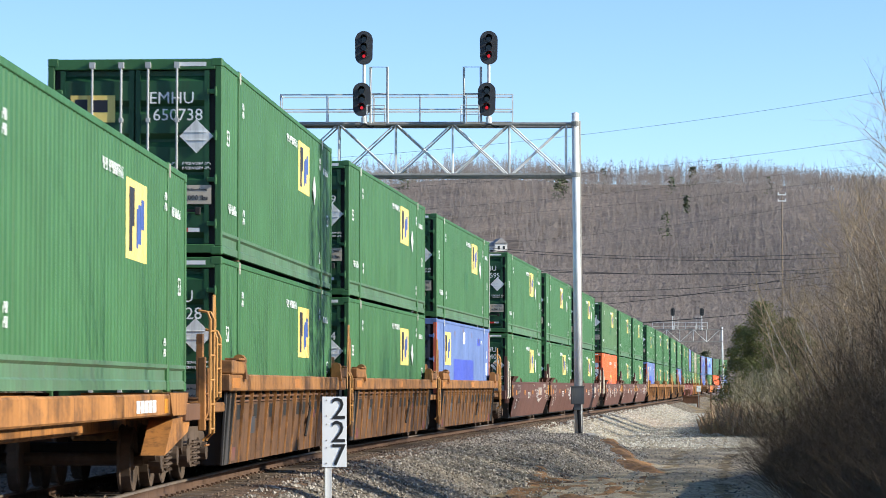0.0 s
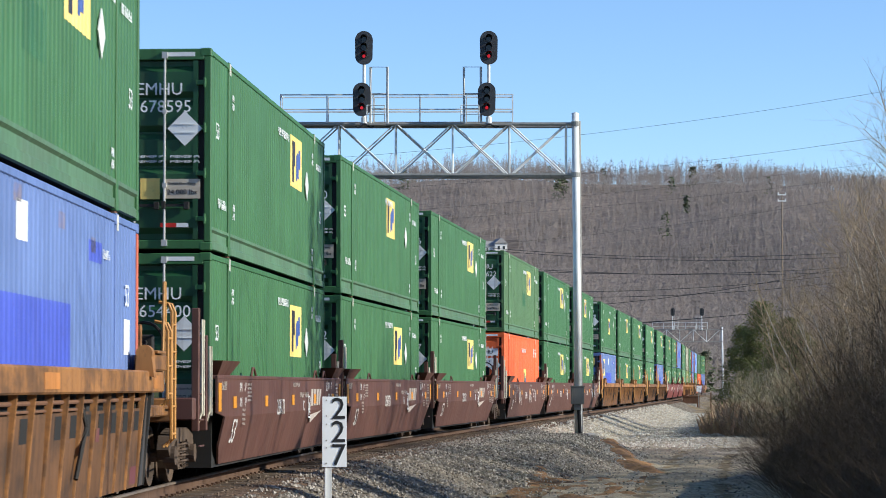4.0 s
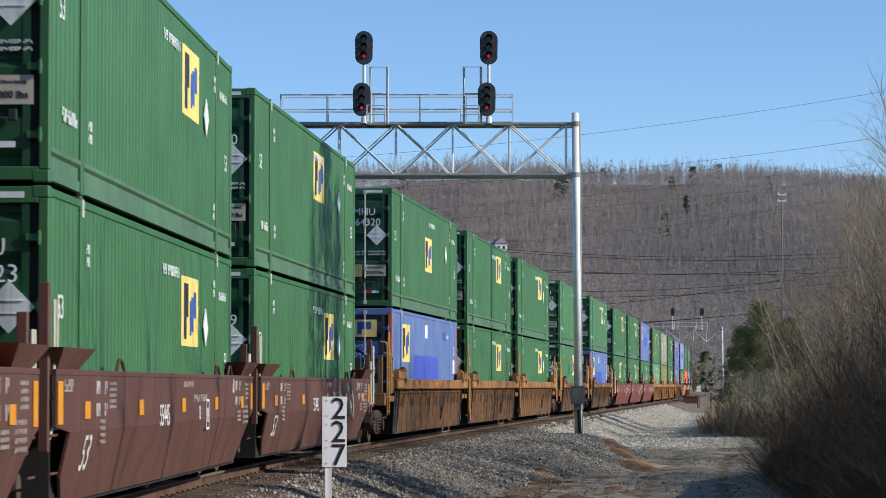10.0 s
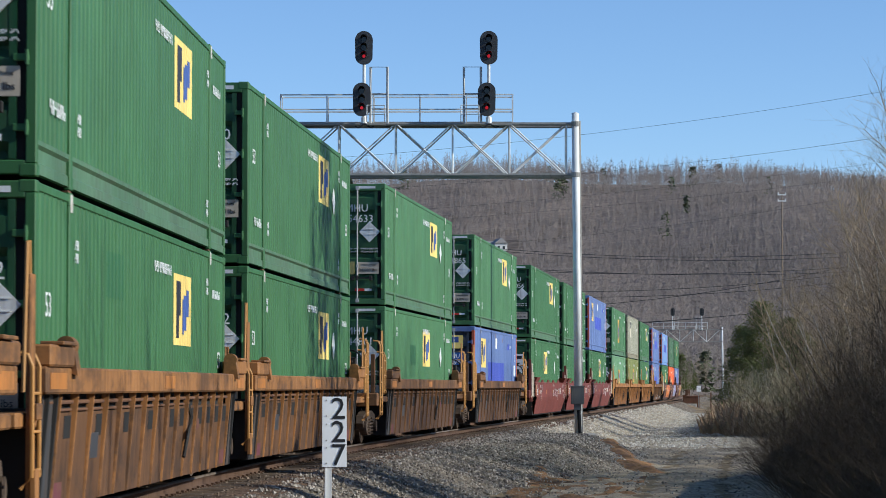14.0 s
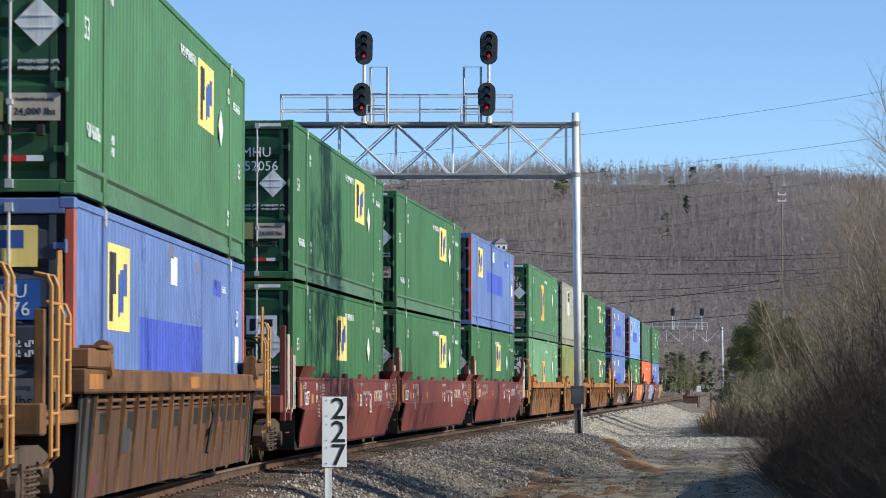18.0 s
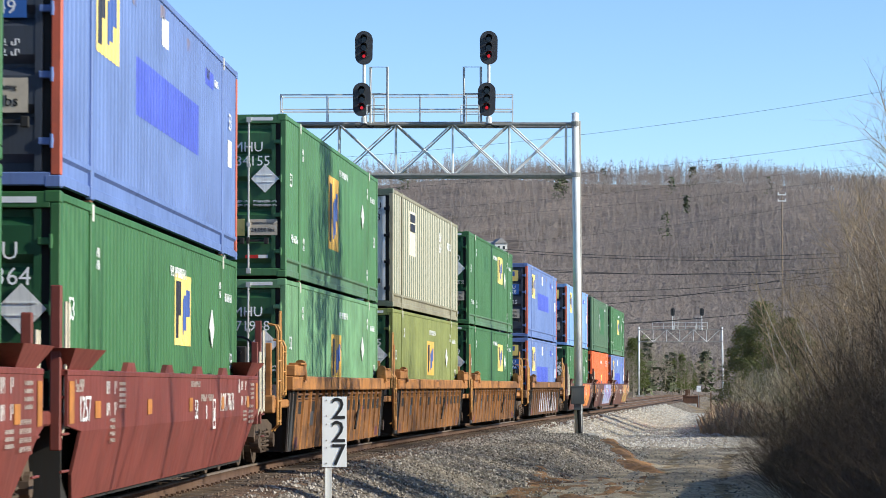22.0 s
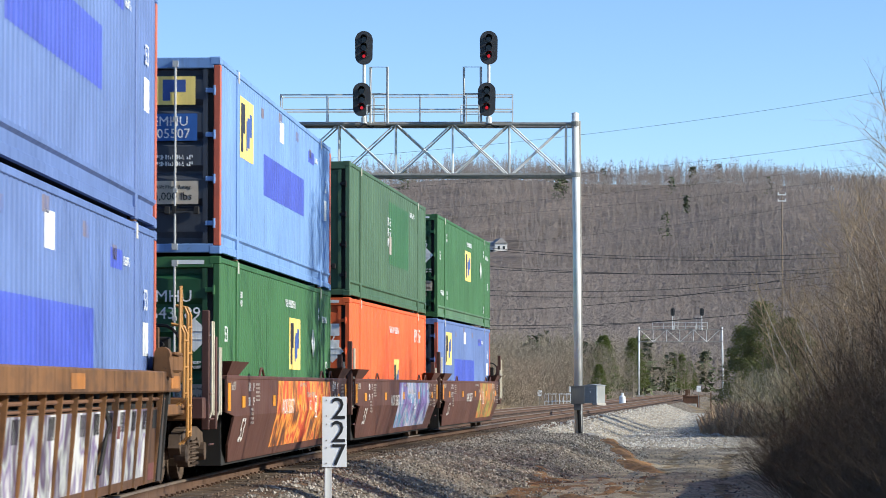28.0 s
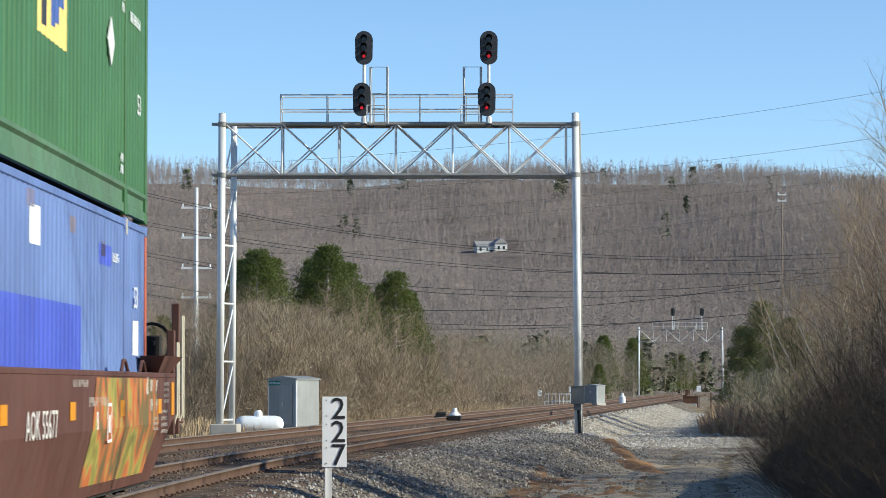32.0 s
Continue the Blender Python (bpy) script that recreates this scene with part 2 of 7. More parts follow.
M = {
    "green": painted("green_paint", (0.037, 0.128, 0.039), (0.03, 0.052, 0.025), streaks=0.4, fade=0.12),
    "light_green": painted("faded_green_paint", (0.125, 0.26, 0.125), (0.06, 0.11, 0.055), streaks=0.8, blotch=0.25, fade=0.2),
    "olive": painted("olive_green_paint", (0.175, 0.195, 0.05), (0.05, 0.07, 0.02), streaks=0.7, fade=0.2),
    "dusty_green": painted("dusty_green_rail", (0.07, 0.15, 0.075), (0.10, 0.13, 0.09), streaks=0.7, blotch=0.4, fade=0.2),
    "post_red": painted("worn_red_post", (0.50, 0.10, 0.05), (0.2, 0.08, 0.06), streaks=0.5, blotch=0.3),
    "tan_frame": painted("dingy_cream_frame", (0.26, 0.24, 0.16), (0.10, 0.08, 0.05), streaks=0.7, blotch=0.4),
    "cream": painted("cream_label", (0.62, 0.58, 0.46), (0.3, 0.26, 0.18), streaks=0.3),
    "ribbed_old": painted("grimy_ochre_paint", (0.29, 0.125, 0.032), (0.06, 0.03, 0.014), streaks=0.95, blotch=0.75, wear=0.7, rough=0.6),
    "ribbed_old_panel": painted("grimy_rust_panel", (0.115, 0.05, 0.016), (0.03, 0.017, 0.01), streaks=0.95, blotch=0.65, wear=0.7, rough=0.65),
    "mid_green": painted("sunned_green_paint", (0.055, 0.162, 0.058), (0.05, 0.10, 0.045), streaks=0.5, blotch=0.2, fade=0.15),
    "dull_green": painted("weathered_green_paint", (0.070, 0.150, 0.055), (0.04, 0.07, 0.03), streaks=0.6, blotch=0.2, fade=0.15),
    "dark_green": painted("dull_dark_green_paint", (0.055, 0.115, 0.058), (0.03, 0.05, 0.03), streaks=0.5, fade=0.15),
    "orange": painted("orange_paint", (0.72, 0.12, 0.025), (0.45, 0.06, 0.015), streaks=0.5, fade=0.1),
    "blue": painted("blue_paint", (0.108, 0.165, 0.36), (0.05, 0.07, 0.15), streaks=0.35, fade=0.15),
    "light_blue": painted("light_blue_paint", (0.165, 0.29, 0.55), (0.08, 0.11, 0.17), streaks=0.5, fade=0.12),
    "tan": None,
    "white": painted("white_paint", (0.72, 0.72, 0.70), (0.25, 0.23, 0.2), streaks=0.3, fade=0.05),
    "panel_blue": painted("bright_blue_panel", (0.025, 0.10, 0.34), (0.03, 0.05, 0.12), streaks=0.3),
    "patch_blue": painted("deep_blue_paint", (0.05, 0.08, 0.42), (0.05, 0.05, 0.1), streaks=0.3),
    "patch_green": painted("patch_green_paint", (0.022, 0.108, 0.034), streaks=0.3),
    "yellow": painted("yellow_decal", (0.80, 0.58, 0.16), (0.35, 0.25, 0.05), streaks=0.25),
    "logo_dark": plain("dark_decal", (0.015, 0.015, 0.025)),
    "logo_blue": plain("blue_decal", (0.05, 0.10, 0.33)),
    "letter": plain("white_lettering", (0.86, 0.87, 0.84), 0.6),
    # Door paints: darker than the sides, the dim ends' shade mixed in.
    "green_door": painted("shade_green_door", (0.011, 0.064, 0.021), rough=0.4, streaks=0.4),
    "pale_green_door": painted("shade_dull_green_door", (0.02, 0.085, 0.03), rough=0.45, streaks=0.5),
    "blue_door": painted("shade_slate_door", (0.035, 0.042, 0.058), (0.03, 0.03, 0.035), rough=0.5),
    "ribbed_panel": painted("shaded_rusty_panel", (0.205, 0.084, 0.02), (0.045, 0.022, 0.01), streaks=0.95, blotch=0.6, wear=0.7, rough=0.65),
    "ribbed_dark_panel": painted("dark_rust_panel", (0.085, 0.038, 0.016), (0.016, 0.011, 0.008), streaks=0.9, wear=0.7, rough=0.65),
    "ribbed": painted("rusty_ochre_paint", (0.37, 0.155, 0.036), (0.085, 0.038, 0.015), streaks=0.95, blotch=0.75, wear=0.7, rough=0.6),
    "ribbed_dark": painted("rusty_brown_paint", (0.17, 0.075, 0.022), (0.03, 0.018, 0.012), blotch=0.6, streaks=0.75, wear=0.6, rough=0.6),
    "brown": painted("brown_paint", (0.088, 0.032, 0.021), (0.12, 0.06, 0.04), blotch=0.35, streaks=0.6, wear=0.4, rough=0.5),
    "red": painted("oxide_red_paint", (0.155, 0.03, 0.02), (0.085, 0.028, 0.02), blotch=0.25, streaks=0.6, wear=0.3, rough=0.5),
    "black": painted("grimy_black_steel", (0.014, 0.013, 0.012), (0.04, 0.028, 0.02), rough=0.7),
    "truck_steel": painted("dusty_truck_steel", (0.085, 0.055, 0.036), (0.03, 0.022, 0.016), rough=0.85, blotch=0.5),
    "rust": painted("rust_steel", (0.13, 0.06, 0.03), (0.03, 0.02, 0.015), rough=0.8),
    "amber": plain("amber_reflector", (0.75, 0.30, 0.02), 0.35),
    "red_tape": plain("red_reflector", (0.55, 0.03, 0.02), 0.35),
    "placard": painted("dull_silver_plate", (0.78, 0.77, 0.73), rough=0.4, metal=0.1),
    "steel": painted("galvanised_steel", (0.66, 0.66, 0.64), (0.25, 0.24, 0.22), rough=0.5, metal=0.15, streaks=0.35),
    "dull_steel": painted("dull_galvanised_steel", (0.27, 0.26, 0.24), (0.1, 0.09, 0.08), rough=0.6, metal=0.2, streaks=0.4),
    "cabinet": painted("aluminium_sheet", (0.26, 0.265, 0.255), (0.16, 0.16, 0.15), rough=0.5, metal=0.2, streaks=0.2),
    "tank": painted("white_enamel", (0.75, 0.77, 0.78), (0.4, 0.4, 0.4), rough=0.35, streaks=0.15),
    "rail": painted("rusty_rail", (0.10, 0.055, 0.033), (0.05, 0.035, 0.025), rough=0.7, metal=0.3),
    "rail_top": plain("worn_rail_head", (0.22, 0.17, 0.13), 0.6, 0.5, 0.3),
    "tie": plain("weathered_timber", (0.11, 0.075, 0.05), 0.9, 0.0, 0.45, 8),
    "ballast": spotted("ballast_stone", [(0.09, 0.075, 0.06), (0.21, 0.178, 0.14), (0.31, 0.27, 0.22), (0.41, 0.365, 0.305), (0.15, 0.115, 0.085)], 17, 1.0, 0.05),
    "pale_stones": island("pale_stone", [(0.40, 0.36, 0.30), (0.56, 0.52, 0.45), (0.70, 0.65, 0.57), (0.48, 0.43, 0.36)]),
    "dry_grass": island("dry_grass", [(0.38, 0.28, 0.16), (0.50, 0.38, 0.23), (0.44, 0.32, 0.18), (0.30, 0.22, 0.13)]),
    "stones": island("loose_stone", [(0.095, 0.08, 0.066), (0.235, 0.202, 0.165), (0.37, 0.325, 0.27), (0.50, 0.45, 0.385), (0.15, 0.118, 0.092)]),
    "brown_ballast": spotted("rusty_ballast", [(0.10, 0.056, 0.033), (0.21, 0.13, 0.08), (0.28, 0.185, 0.12), (0.14, 0.085, 0.052)], 17, 1.0, 0.05),
    "brown_stones": island("rusty_stone", [(0.08, 0.056, 0.04), (0.18, 0.13, 0.09), (0.27, 0.205, 0.15), (0.12, 0.085, 0.06)]),
    "ground": spotted("winter_ground", [(0.24, 0.18, 0.10), (0.31, 0.235, 0.135), (0.19, 0.145, 0.09)], 3.0, 0.6, 0.1),
    "pale_gravel": spotted("sun_paled_gravel", [(0.42, 0.375, 0.30), (0.56, 0.51, 0.425), (0.70, 0.64, 0.54), (0.48, 0.42, 0.33)], 7, 1.0, 0.12),
    "road": spotted("gravel_track", [(0.29, 0.245, 0.18), (0.42, 0.36, 0.275), (0.53, 0.46, 0.355), (0.33, 0.26, 0.175)], 14, 0.6, 0.03),
    "clay": spotted("orange_clay", [(0.26, 0.13, 0.05), (0.33, 0.18, 0.075), (0.20, 0.11, 0.05)], 6, 0.8, 0.06),
    "concrete": plain("weathered_concrete", (0.42, 0.39, 0.34), 0.9, 0.0, 0.3, 2.5),
    "bark": plain("grey_bark", (0.38, 0.33, 0.27), 0.95, 0.0, 0.4, 5),
    # Vines, bank soil and ivy: the thicket's deep shade is in these colours.
    "bramble": plain("shade_dark_vines", (0.075, 0.052, 0.033), 0.95, 0.0, 0.5, 2),
    "bank_soil": spotted("shade_dark_bank_soil", [(0.06, 0.045, 0.032), (0.09, 0.07, 0.05), (0.045, 0.035, 0.025)], 5, 0.8, 0.1),
    "ivy": plain("shade_dark_ivy", (0.06, 0.045, 0.026), 0.95, 0.0, 0.5, 2),
    "twig": plain("brown_twigs", (0.27, 0.20, 0.14), 0.95, 0.0, 0.35, 2),
    "pale_twig": plain("tan_twigs", (0.40, 0.295, 0.175), 0.95, 0.0, 0.35, 2),
    "needles": leafy("pine_needles", (0.105, 0.13, 0.03)),
    "leaf": leafy("evergreen_leaves", (0.13, 0.14, 0.045)),
    "bush_twigs": island("bush_twigs", [(0.25, 0.19, 0.125), (0.36, 0.28, 0.185), (0.30, 0.235, 0.15), (0.43, 0.345, 0.24), (0.21, 0.16, 0.11)]),
    "reed": island("dry_reeds", [(0.34, 0.235, 0.15), (0.44, 0.32, 0.21), (0.40, 0.27, 0.165), (0.28, 0.19, 0.12)]),
    # Distance haze is put into these tones: greyed, lightened and narrowed.
    "far_wood": island("hazed_woodland", [(0.235, 0.198, 0.178), (0.255, 0.216, 0.195), (0.28, 0.238, 0.216), (0.245, 0.206, 0.185), (0.32, 0.276, 0.252)], patch=0.009, deep=0.62),
    # Crest tones go paler and bluer to paint in the thicker haze.
    "hazed_crest_wood": island("hazed_crest_woodland", [(0.24, 0.215, 0.215), (0.28, 0.255, 0.255), (0.33, 0.305, 0.305), (0.38, 0.35, 0.35)], patch=0.02, deep=0.75),
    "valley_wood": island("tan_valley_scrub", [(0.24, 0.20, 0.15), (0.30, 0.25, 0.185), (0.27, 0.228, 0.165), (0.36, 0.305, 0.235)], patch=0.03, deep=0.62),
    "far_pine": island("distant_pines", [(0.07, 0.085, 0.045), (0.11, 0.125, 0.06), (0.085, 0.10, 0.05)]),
    # The hill's litter is lightened towards the same haze.
    "hill": spotted("hazed_leaf_litter", [(0.24, 0.195, 0.172), (0.275, 0.225, 0.198), (0.305, 0.252, 0.222)], 0.12, 0.5, 1.0, fine=0.3),
    "visor": plain("signal_black", (0.045, 0.047, 0.052), 0.6),
    "hood": plain("signal_hood", (0.02, 0.02, 0.022), 0.5),
    "lit_red": glow("lit_red_lens", (0.8, 0.02, 0.03), 0.55),
    "lens": plain("dark_lens", (0.02, 0.02, 0.02), 0.15),
    "sign_white": plain("sign_face", (0.82, 0.83, 0.84), 0.5, 0.0, 0.08),
    "sign_black": plain("sign_numeral", (0.012, 0.012, 0.014), 0.5),
    "sign_green": plain("green_sign_face", (0.01, 0.18, 0.12), 0.4),
    "wire": plain("line_wire", (0.035, 0.035, 0.04), 0.6),
    "pole": plain("bleached_pole", (0.42, 0.41, 0.38), 0.9),
    "pylon": plain("white_steel_pole", (0.8, 0.8, 0.78), 0.5),
    "wall": plain("siding", (0.7, 0.69, 0.66), 0.7),
    "roof": plain("shingle", (0.30, 0.29, 0.28), 0.9),
    "pane": plain("dark_window", (0.03, 0.035, 0.04), 0.1),
    "tag_orange": tagger_paint("orange_spray", [(0.12, 0.05, 0.03), (0.75, 0.22, 0.03), (0.85, 0.42, 0.08), (0.62, 0.07, 0.03)], 0.9),
    "tag_violet": tagger_paint("violet_spray", [(0.16, 0.10, 0.30), (0.36, 0.27, 0.50), (0.08, 0.27, 0.42), (0.50, 0.45, 0.55)], 0.9),
    "tag_olive": tagger_paint("olive_spray", [(0.25, 0.22, 0.05), (0.38, 0.34, 0.08), (0.55, 0.14, 0.04), (0.16, 0.13, 0.05)], 0.7),
    "tag_grey": tagger_paint("grey_spray", [(0.10, 0.07, 0.12), (0.45, 0.47, 0.45), (0.20, 0.14, 0.28), (0.62, 0.62, 0.60)], 0.8),
}


def striped_paint():
    """Cream paint on the ribs; the dull green in the grooves also paints in their shade."""
    m, t, p = shader("cream_green_groove_shade")
    c, sep, mod = t.nodes.new("ShaderNodeTexCoord"), t.nodes.new("ShaderNodeSeparateXYZ"), t.nodes.new("ShaderNodeMath")
    t.links.new(c.outputs["Object"], sep.inputs[0])
    shift = t.nodes.new("ShaderNodeMath")
    shift.operation = "ADD"
    shift.inputs[1].default_value = 7.975 + 46.0
    t.links.new(sep.outputs["Y"], shift.inputs[0])
    mod.operation = "MODULO"
    mod.inputs[1].default_value = 0.46
    t.links.new(shift.outputs[0], mod.inputs[0])
    stripe = ramp(t, mod.outputs[0], [(0.245, (0, 0, 0)), (0.265, (1, 1, 1))])
    col = mix(t, (0.50, 0.46, 0.34), (0.13, 0.16, 0.11), stripe)
    runs = ramp(t, grain(t, coords(t, (7, 7, 0.35)), 1.0, 5, 0.7), [(0.5, (0, 0, 0)), (0.8, (0.6, 0.6, 0.6))])
    t.links.new(mix(t, col, (0.14, 0.12, 0.08), runs), p.inputs["Base Color"])
    p.inputs["Roughness"].default_value = 0.55
    return m


M["tan"] = striped_paint()

# ---- building helpers ----
class Shape:
    """Gathers faces into one mesh."""

    def __init__(self):
        self.v, self.f = [], []

    def add(self, verts, faces):
        n = len(self.v)
        self.v += [tuple(p) for p in verts]
        self.f += [tuple(i + n for i in f) for f in faces]
        return self

    def box(self, x0, x1, y0, y1, z0, z1, chamfer=0.0):
        if chamfer <= 0:
            return self.add([(x, y, z) for x in (x0, x1) for y in (y0, y1) for z in (z0, z1)],
                            [(0, 1, 3, 2), (4, 6, 7, 5), (0, 4, 5, 1), (2, 3, 7, 6), (0, 2, 6, 4), (1, 5, 7, 3)])
        c = chamfer
        ring = [(x0 + c, y0), (x1 - c, y0), (x1, y0 + c), (x1, y1 - c), (x1 - c, y1), (x0 + c, y1), (x0, y1 - c), (x0, y0 + c)]
        inner = [(x0 + c, y0 + c), (x1 - c, y0 + c), (x1 - c, y0 + c), (x1 - c, y1 - c), (x1 - c, y1 - c), (x0 + c, y1 - c), (x0 + c, y1 - c), (x0 + c, y0 + c)]
        rows = [[(*p, z0) for p in inner], [(*p, z0 + c) for p in ring], [(*p, z1 - c) for p in ring], [(*p, z1) for p in inner]]
        verts = [p for r in rows for p in r]
        faces = [(a * 8 + i, a * 8 + (i + 1) % 8, (a + 1) * 8 + (i + 1) % 8, (a + 1) * 8 + i) for a in range(3) for i in range(8)]
        return self.add(verts, faces + [(7, 5, 3, 1), (24 + 1, 24 + 3, 24 + 5, 24 + 7)])

    def tube(self, p, q, r, r2=None, n=8, caps=True):
        p, q = Vector(p), Vector(q)
        d = (q - p).normalized()
        u = d.orthogonal().normalized()
        w = d.cross(u)
        r2 = r if r2 is None else r2
        verts = [c + (u * math.cos(6.28319 * i / n) + w * math.sin(6.28319 * i / n)) * k for c, k in ((p, r), (q, r2)) for i in range(n)]
        faces = [(i, (i + 1) % n, n + (i + 1) % n, n + i) for i in range(n)]
        if caps:
            faces += [tuple(range(n - 1, -1, -1)), tuple(range(n, 2 * n))]
        return self.add(verts, faces)

    def path(self, points, r, n=6):
        pts = [Vector(p) for p in points]
        rings = []
        for i, p in enumerate(pts):
            d = (pts[min(i + 1, len(pts) - 1)] - pts[max(i - 1, 0)]).normalized()
            u = d.cross(Vector((0.31, 0.17, 0.93))).normalized()
            w = d.cross(u)
            rings += [p + (u * math.cos(6.28319 * k / n) + w * math.sin(6.28319 * k / n)) * r for k in range(n)]
        m = len(pts)
        faces = [(a * n + k, a * n + (k + 1) % n, (a + 1) * n + (k + 1) % n, (a + 1) * n + k) for a in range(m - 1) for k in range(n)]
        return self.add(rings, faces + [tuple(range(n - 1, -1, -1)), tuple(range((m - 1) * n, m * n))])

    def slab(self, outline, x0, x1):
        """An outline in y, z given thickness along x."""
        k = len(outline)
        verts = [(x, y, z) for x in (x0, x1) for y, z in outline]
        faces = [tuple(range(k)), tuple(range(2 * k - 1, k - 1, -1))] + [(i, i + k, (i + 1) % k + k, (i + 1) % k) for i in range(k)]
        return self.add(verts, faces)

    def sweep(self, profile, y0, y1):
        """A closed profile in x, z drawn out along y."""
        k = len(profile)
        verts = [(x, y, z) for y in (y0, y1) for x, z in profile]
        faces = [tuple(range(k)), tuple(range(2 * k - 1, k - 1, -1))] + [(i, i + k, (i + 1) % k + k, (i + 1) % k) for i in range(k)]
        return self.add(verts, faces)

    def mesh(self, name, material, smooth=False):
        me = bpy.data.meshes.new(name)
        me.from_pydata(self.v, [], self.f)
        me.materials.append(M[material] if isinstance(material, str) else material)
        bm = bmesh.new()
        bm.from_mesh(me)
        bmesh.ops.recalc_face_normals(bm, faces=bm.faces[:])
        bm.to_mesh(me)
        bm.free()
        if smooth:
            me.polygons.foreach_set("use_smooth", [True] * len(me.polygons))
        return me


def raw_mesh(name, verts, faces, material):
    """A large mesh straight from arrays of triangles or quads."""
    me = bpy.data.meshes.new(name)
    me.from_pydata(np.asarray(verts, dtype=float).reshape(-1, 3).tolist(), [], np.asarray(faces).tolist())
    me.materials.append(M[material])
    return me


STORE = {}


def kept(key, make):
    """A mesh that alike pieces share."""
    if key not in STORE:
        STORE[key] = make()
    return STORE[key]


def part(name, mesh, parent, label="", at=None):
    ob = new(name, mesh)
    ob.parent = parent
    if at is not None:
        ob.matrix_basis = at
    if label:
        ob["label"] = label
    return ob


def thing(name, label, category, group="", kind="", mesh=None, at=None):
    ob = new(name, mesh)
    if at is not None:
        ob.matrix_basis = at
    return tagged(ob, label, category, group, kind)


def text_mesh(words, size, material):
    def make():
        c = bpy.data.curves.new("lettering", "FONT")
        c.body, c.size, c.align_x, c.align_y, c.extrude = words, size, "CENTER", "CENTER", 0.002
        c.resolution_u = 2
        ob = bpy.data.objects.new("lettering", c)
        me = bpy.data.meshes.new_from_object(ob)
        me.materials.clear()
        me.materials.append(M[material])
        bpy.data.objects.remove(ob)
        return me
    return kept(("text", words, size, material), make)


SIDE_ON = pose(0, 0, 0, 90, 0, 90)     # lettering that faces +x and reads along +y
END_ON = pose(0, 0, 0, 90, 0, 0)       # lettering that faces -y and reads along +x


# ---- containers ----
LONG, TALL, WIDE = 16.15, 2.896, 2.59
HALF_L, HALF_W = LONG / 2, WIDE / 2
POST = 12.19 / 2                        # the lifting posts stand where a shorter box would end


def corrugated(style, wide_ribs):
    """One long side, at x = +half width, with upright grooves between the rails."""
    step, deep = (0.46, 0.036) if wide_ribs else (0.262, 0.019)
    xs, ys = [], []
    y = -HALF_L + 0.10
    while y < HALF_L - 0.12:
        groove = 0.16 if wide_ribs else 0.10
        for dy, dx in ((0.0, 0.0), (step - groove, 0.0), (step - groove * 0.72, -deep), (step - groove * 0.28, -deep)):
            if y + dy < HALF_L - 0.1:
                ys.append(y + dy)
                xs.append(HALF_W - 0.015 + dx)
        y += step
    ys.append(HALF_L - 0.1)
    xs.append(HALF_W - 0.015)
    z0, z1 = 0.34, TALL - 0.09
    n = len(ys)
    verts = [(x, y, z) for z in (z0, z1) for x, y in zip(xs, ys)] + [(HALF_W - 0.09, y, z) for z in (z0, z1) for y in ys]
    faces = []
    for i in range(n - 1):
        faces += [(i, i + 1, n + i + 1, n + i), (2 * n + i, 3 * n + i, 3 * n + i + 1, 2 * n + i + 1)]
    faces += [(0, n, 3 * n, 2 * n), (n - 1, 3 * n - 1, 4 * n - 1, 2 * n - 1)]
    SIDE_LINE[wide_ribs] = (ys, xs)
    s = Shape()
    s.add(verts, faces)
    return s.mesh("side_panel", style)


SIDE_LINE = {}


def sheet(shape, y0, y1, z0, z1, lift, wide=False):
    """Paint or film that follows the grooves of a side between y0 and y1."""
    ys, xs = SIDE_LINE[wide]
    cut = [y0] + [y for y in ys if y0 + 0.002 < y < y1 - 0.002] + [y1]
    n = len(cut)
    x = [float(np.interp(y, ys, xs)) + lift for y in cut]
    return shape.add([(a, b, z) for z in (z0, z1) for a, b in zip(x, cut)], [(i, i + 1, n + i + 1, n + i) for i in range(n - 1)])


def paint_sheet(name, parent, material, y, z, w, h, label="", lift=0.004, wide=False):
    return part(name, kept((name, material, y, z, w, h), lambda: sheet(Shape(), y - w / 2, y + w / 2, z - h / 2, z + h / 2, lift, wide).mesh(name, material)), parent, label)


def logo_side(parent, y, z, w, h, plate="yellow"):
    """A yellow panel with a dark column and blue steps on it; no letters."""
    paint_sheet("decal", parent, plate, y, z, w, h, "yellow panel with dark and blue shapes")

    def columns(rows, material):
        s = Shape()
        for a, b, lo, hi in rows:
            sheet(s, y + (a - 0.5) * w, y + (b - 0.5) * w, z + (lo - 0.5) * h, z + (hi - 0.5) * h, 0.008)
        return s.mesh("decal_shape", material)
    part("decal_shape", kept(("block", y, z, w, h), lambda: columns(((0.1, 0.26, 0.1, 0.9), (0.26, 0.36, 0.42, 0.9)), "logo_dark")), parent)
    part("decal_shape", kept(("steps", y, z, w, h), lambda: columns(((0.46, 0.56, 0.16, 0.66), (0.56, 0.7, 0.22, 0.72), (0.7, 0.88, 0.42, 0.8)), "logo_blue")), parent)


def letter_bars(w, h, material):
    """A line of unreadable letters: thin upright strokes of uneven height."""
    s, y = Shape(), -w / 2
    rnd = random.Random(int(w * 1000 + h * 77))
    while y < w / 2 - 0.01:
        b = h * rnd.choice((0.16, 0.2, 0.28))
        lo, hi = rnd.choice(((-0.5, 0.5), (-0.5, 0.5), (-0.5, 0.1), (-0.1, 0.5)))
        if rnd.random() < 0.88:
            s.box(0, 0.003, y, min(y + b, w / 2), lo * h, hi * h)
            if rnd.random() < 0.5:
                e = rnd.choice((-0.5, -0.08, 0.34))
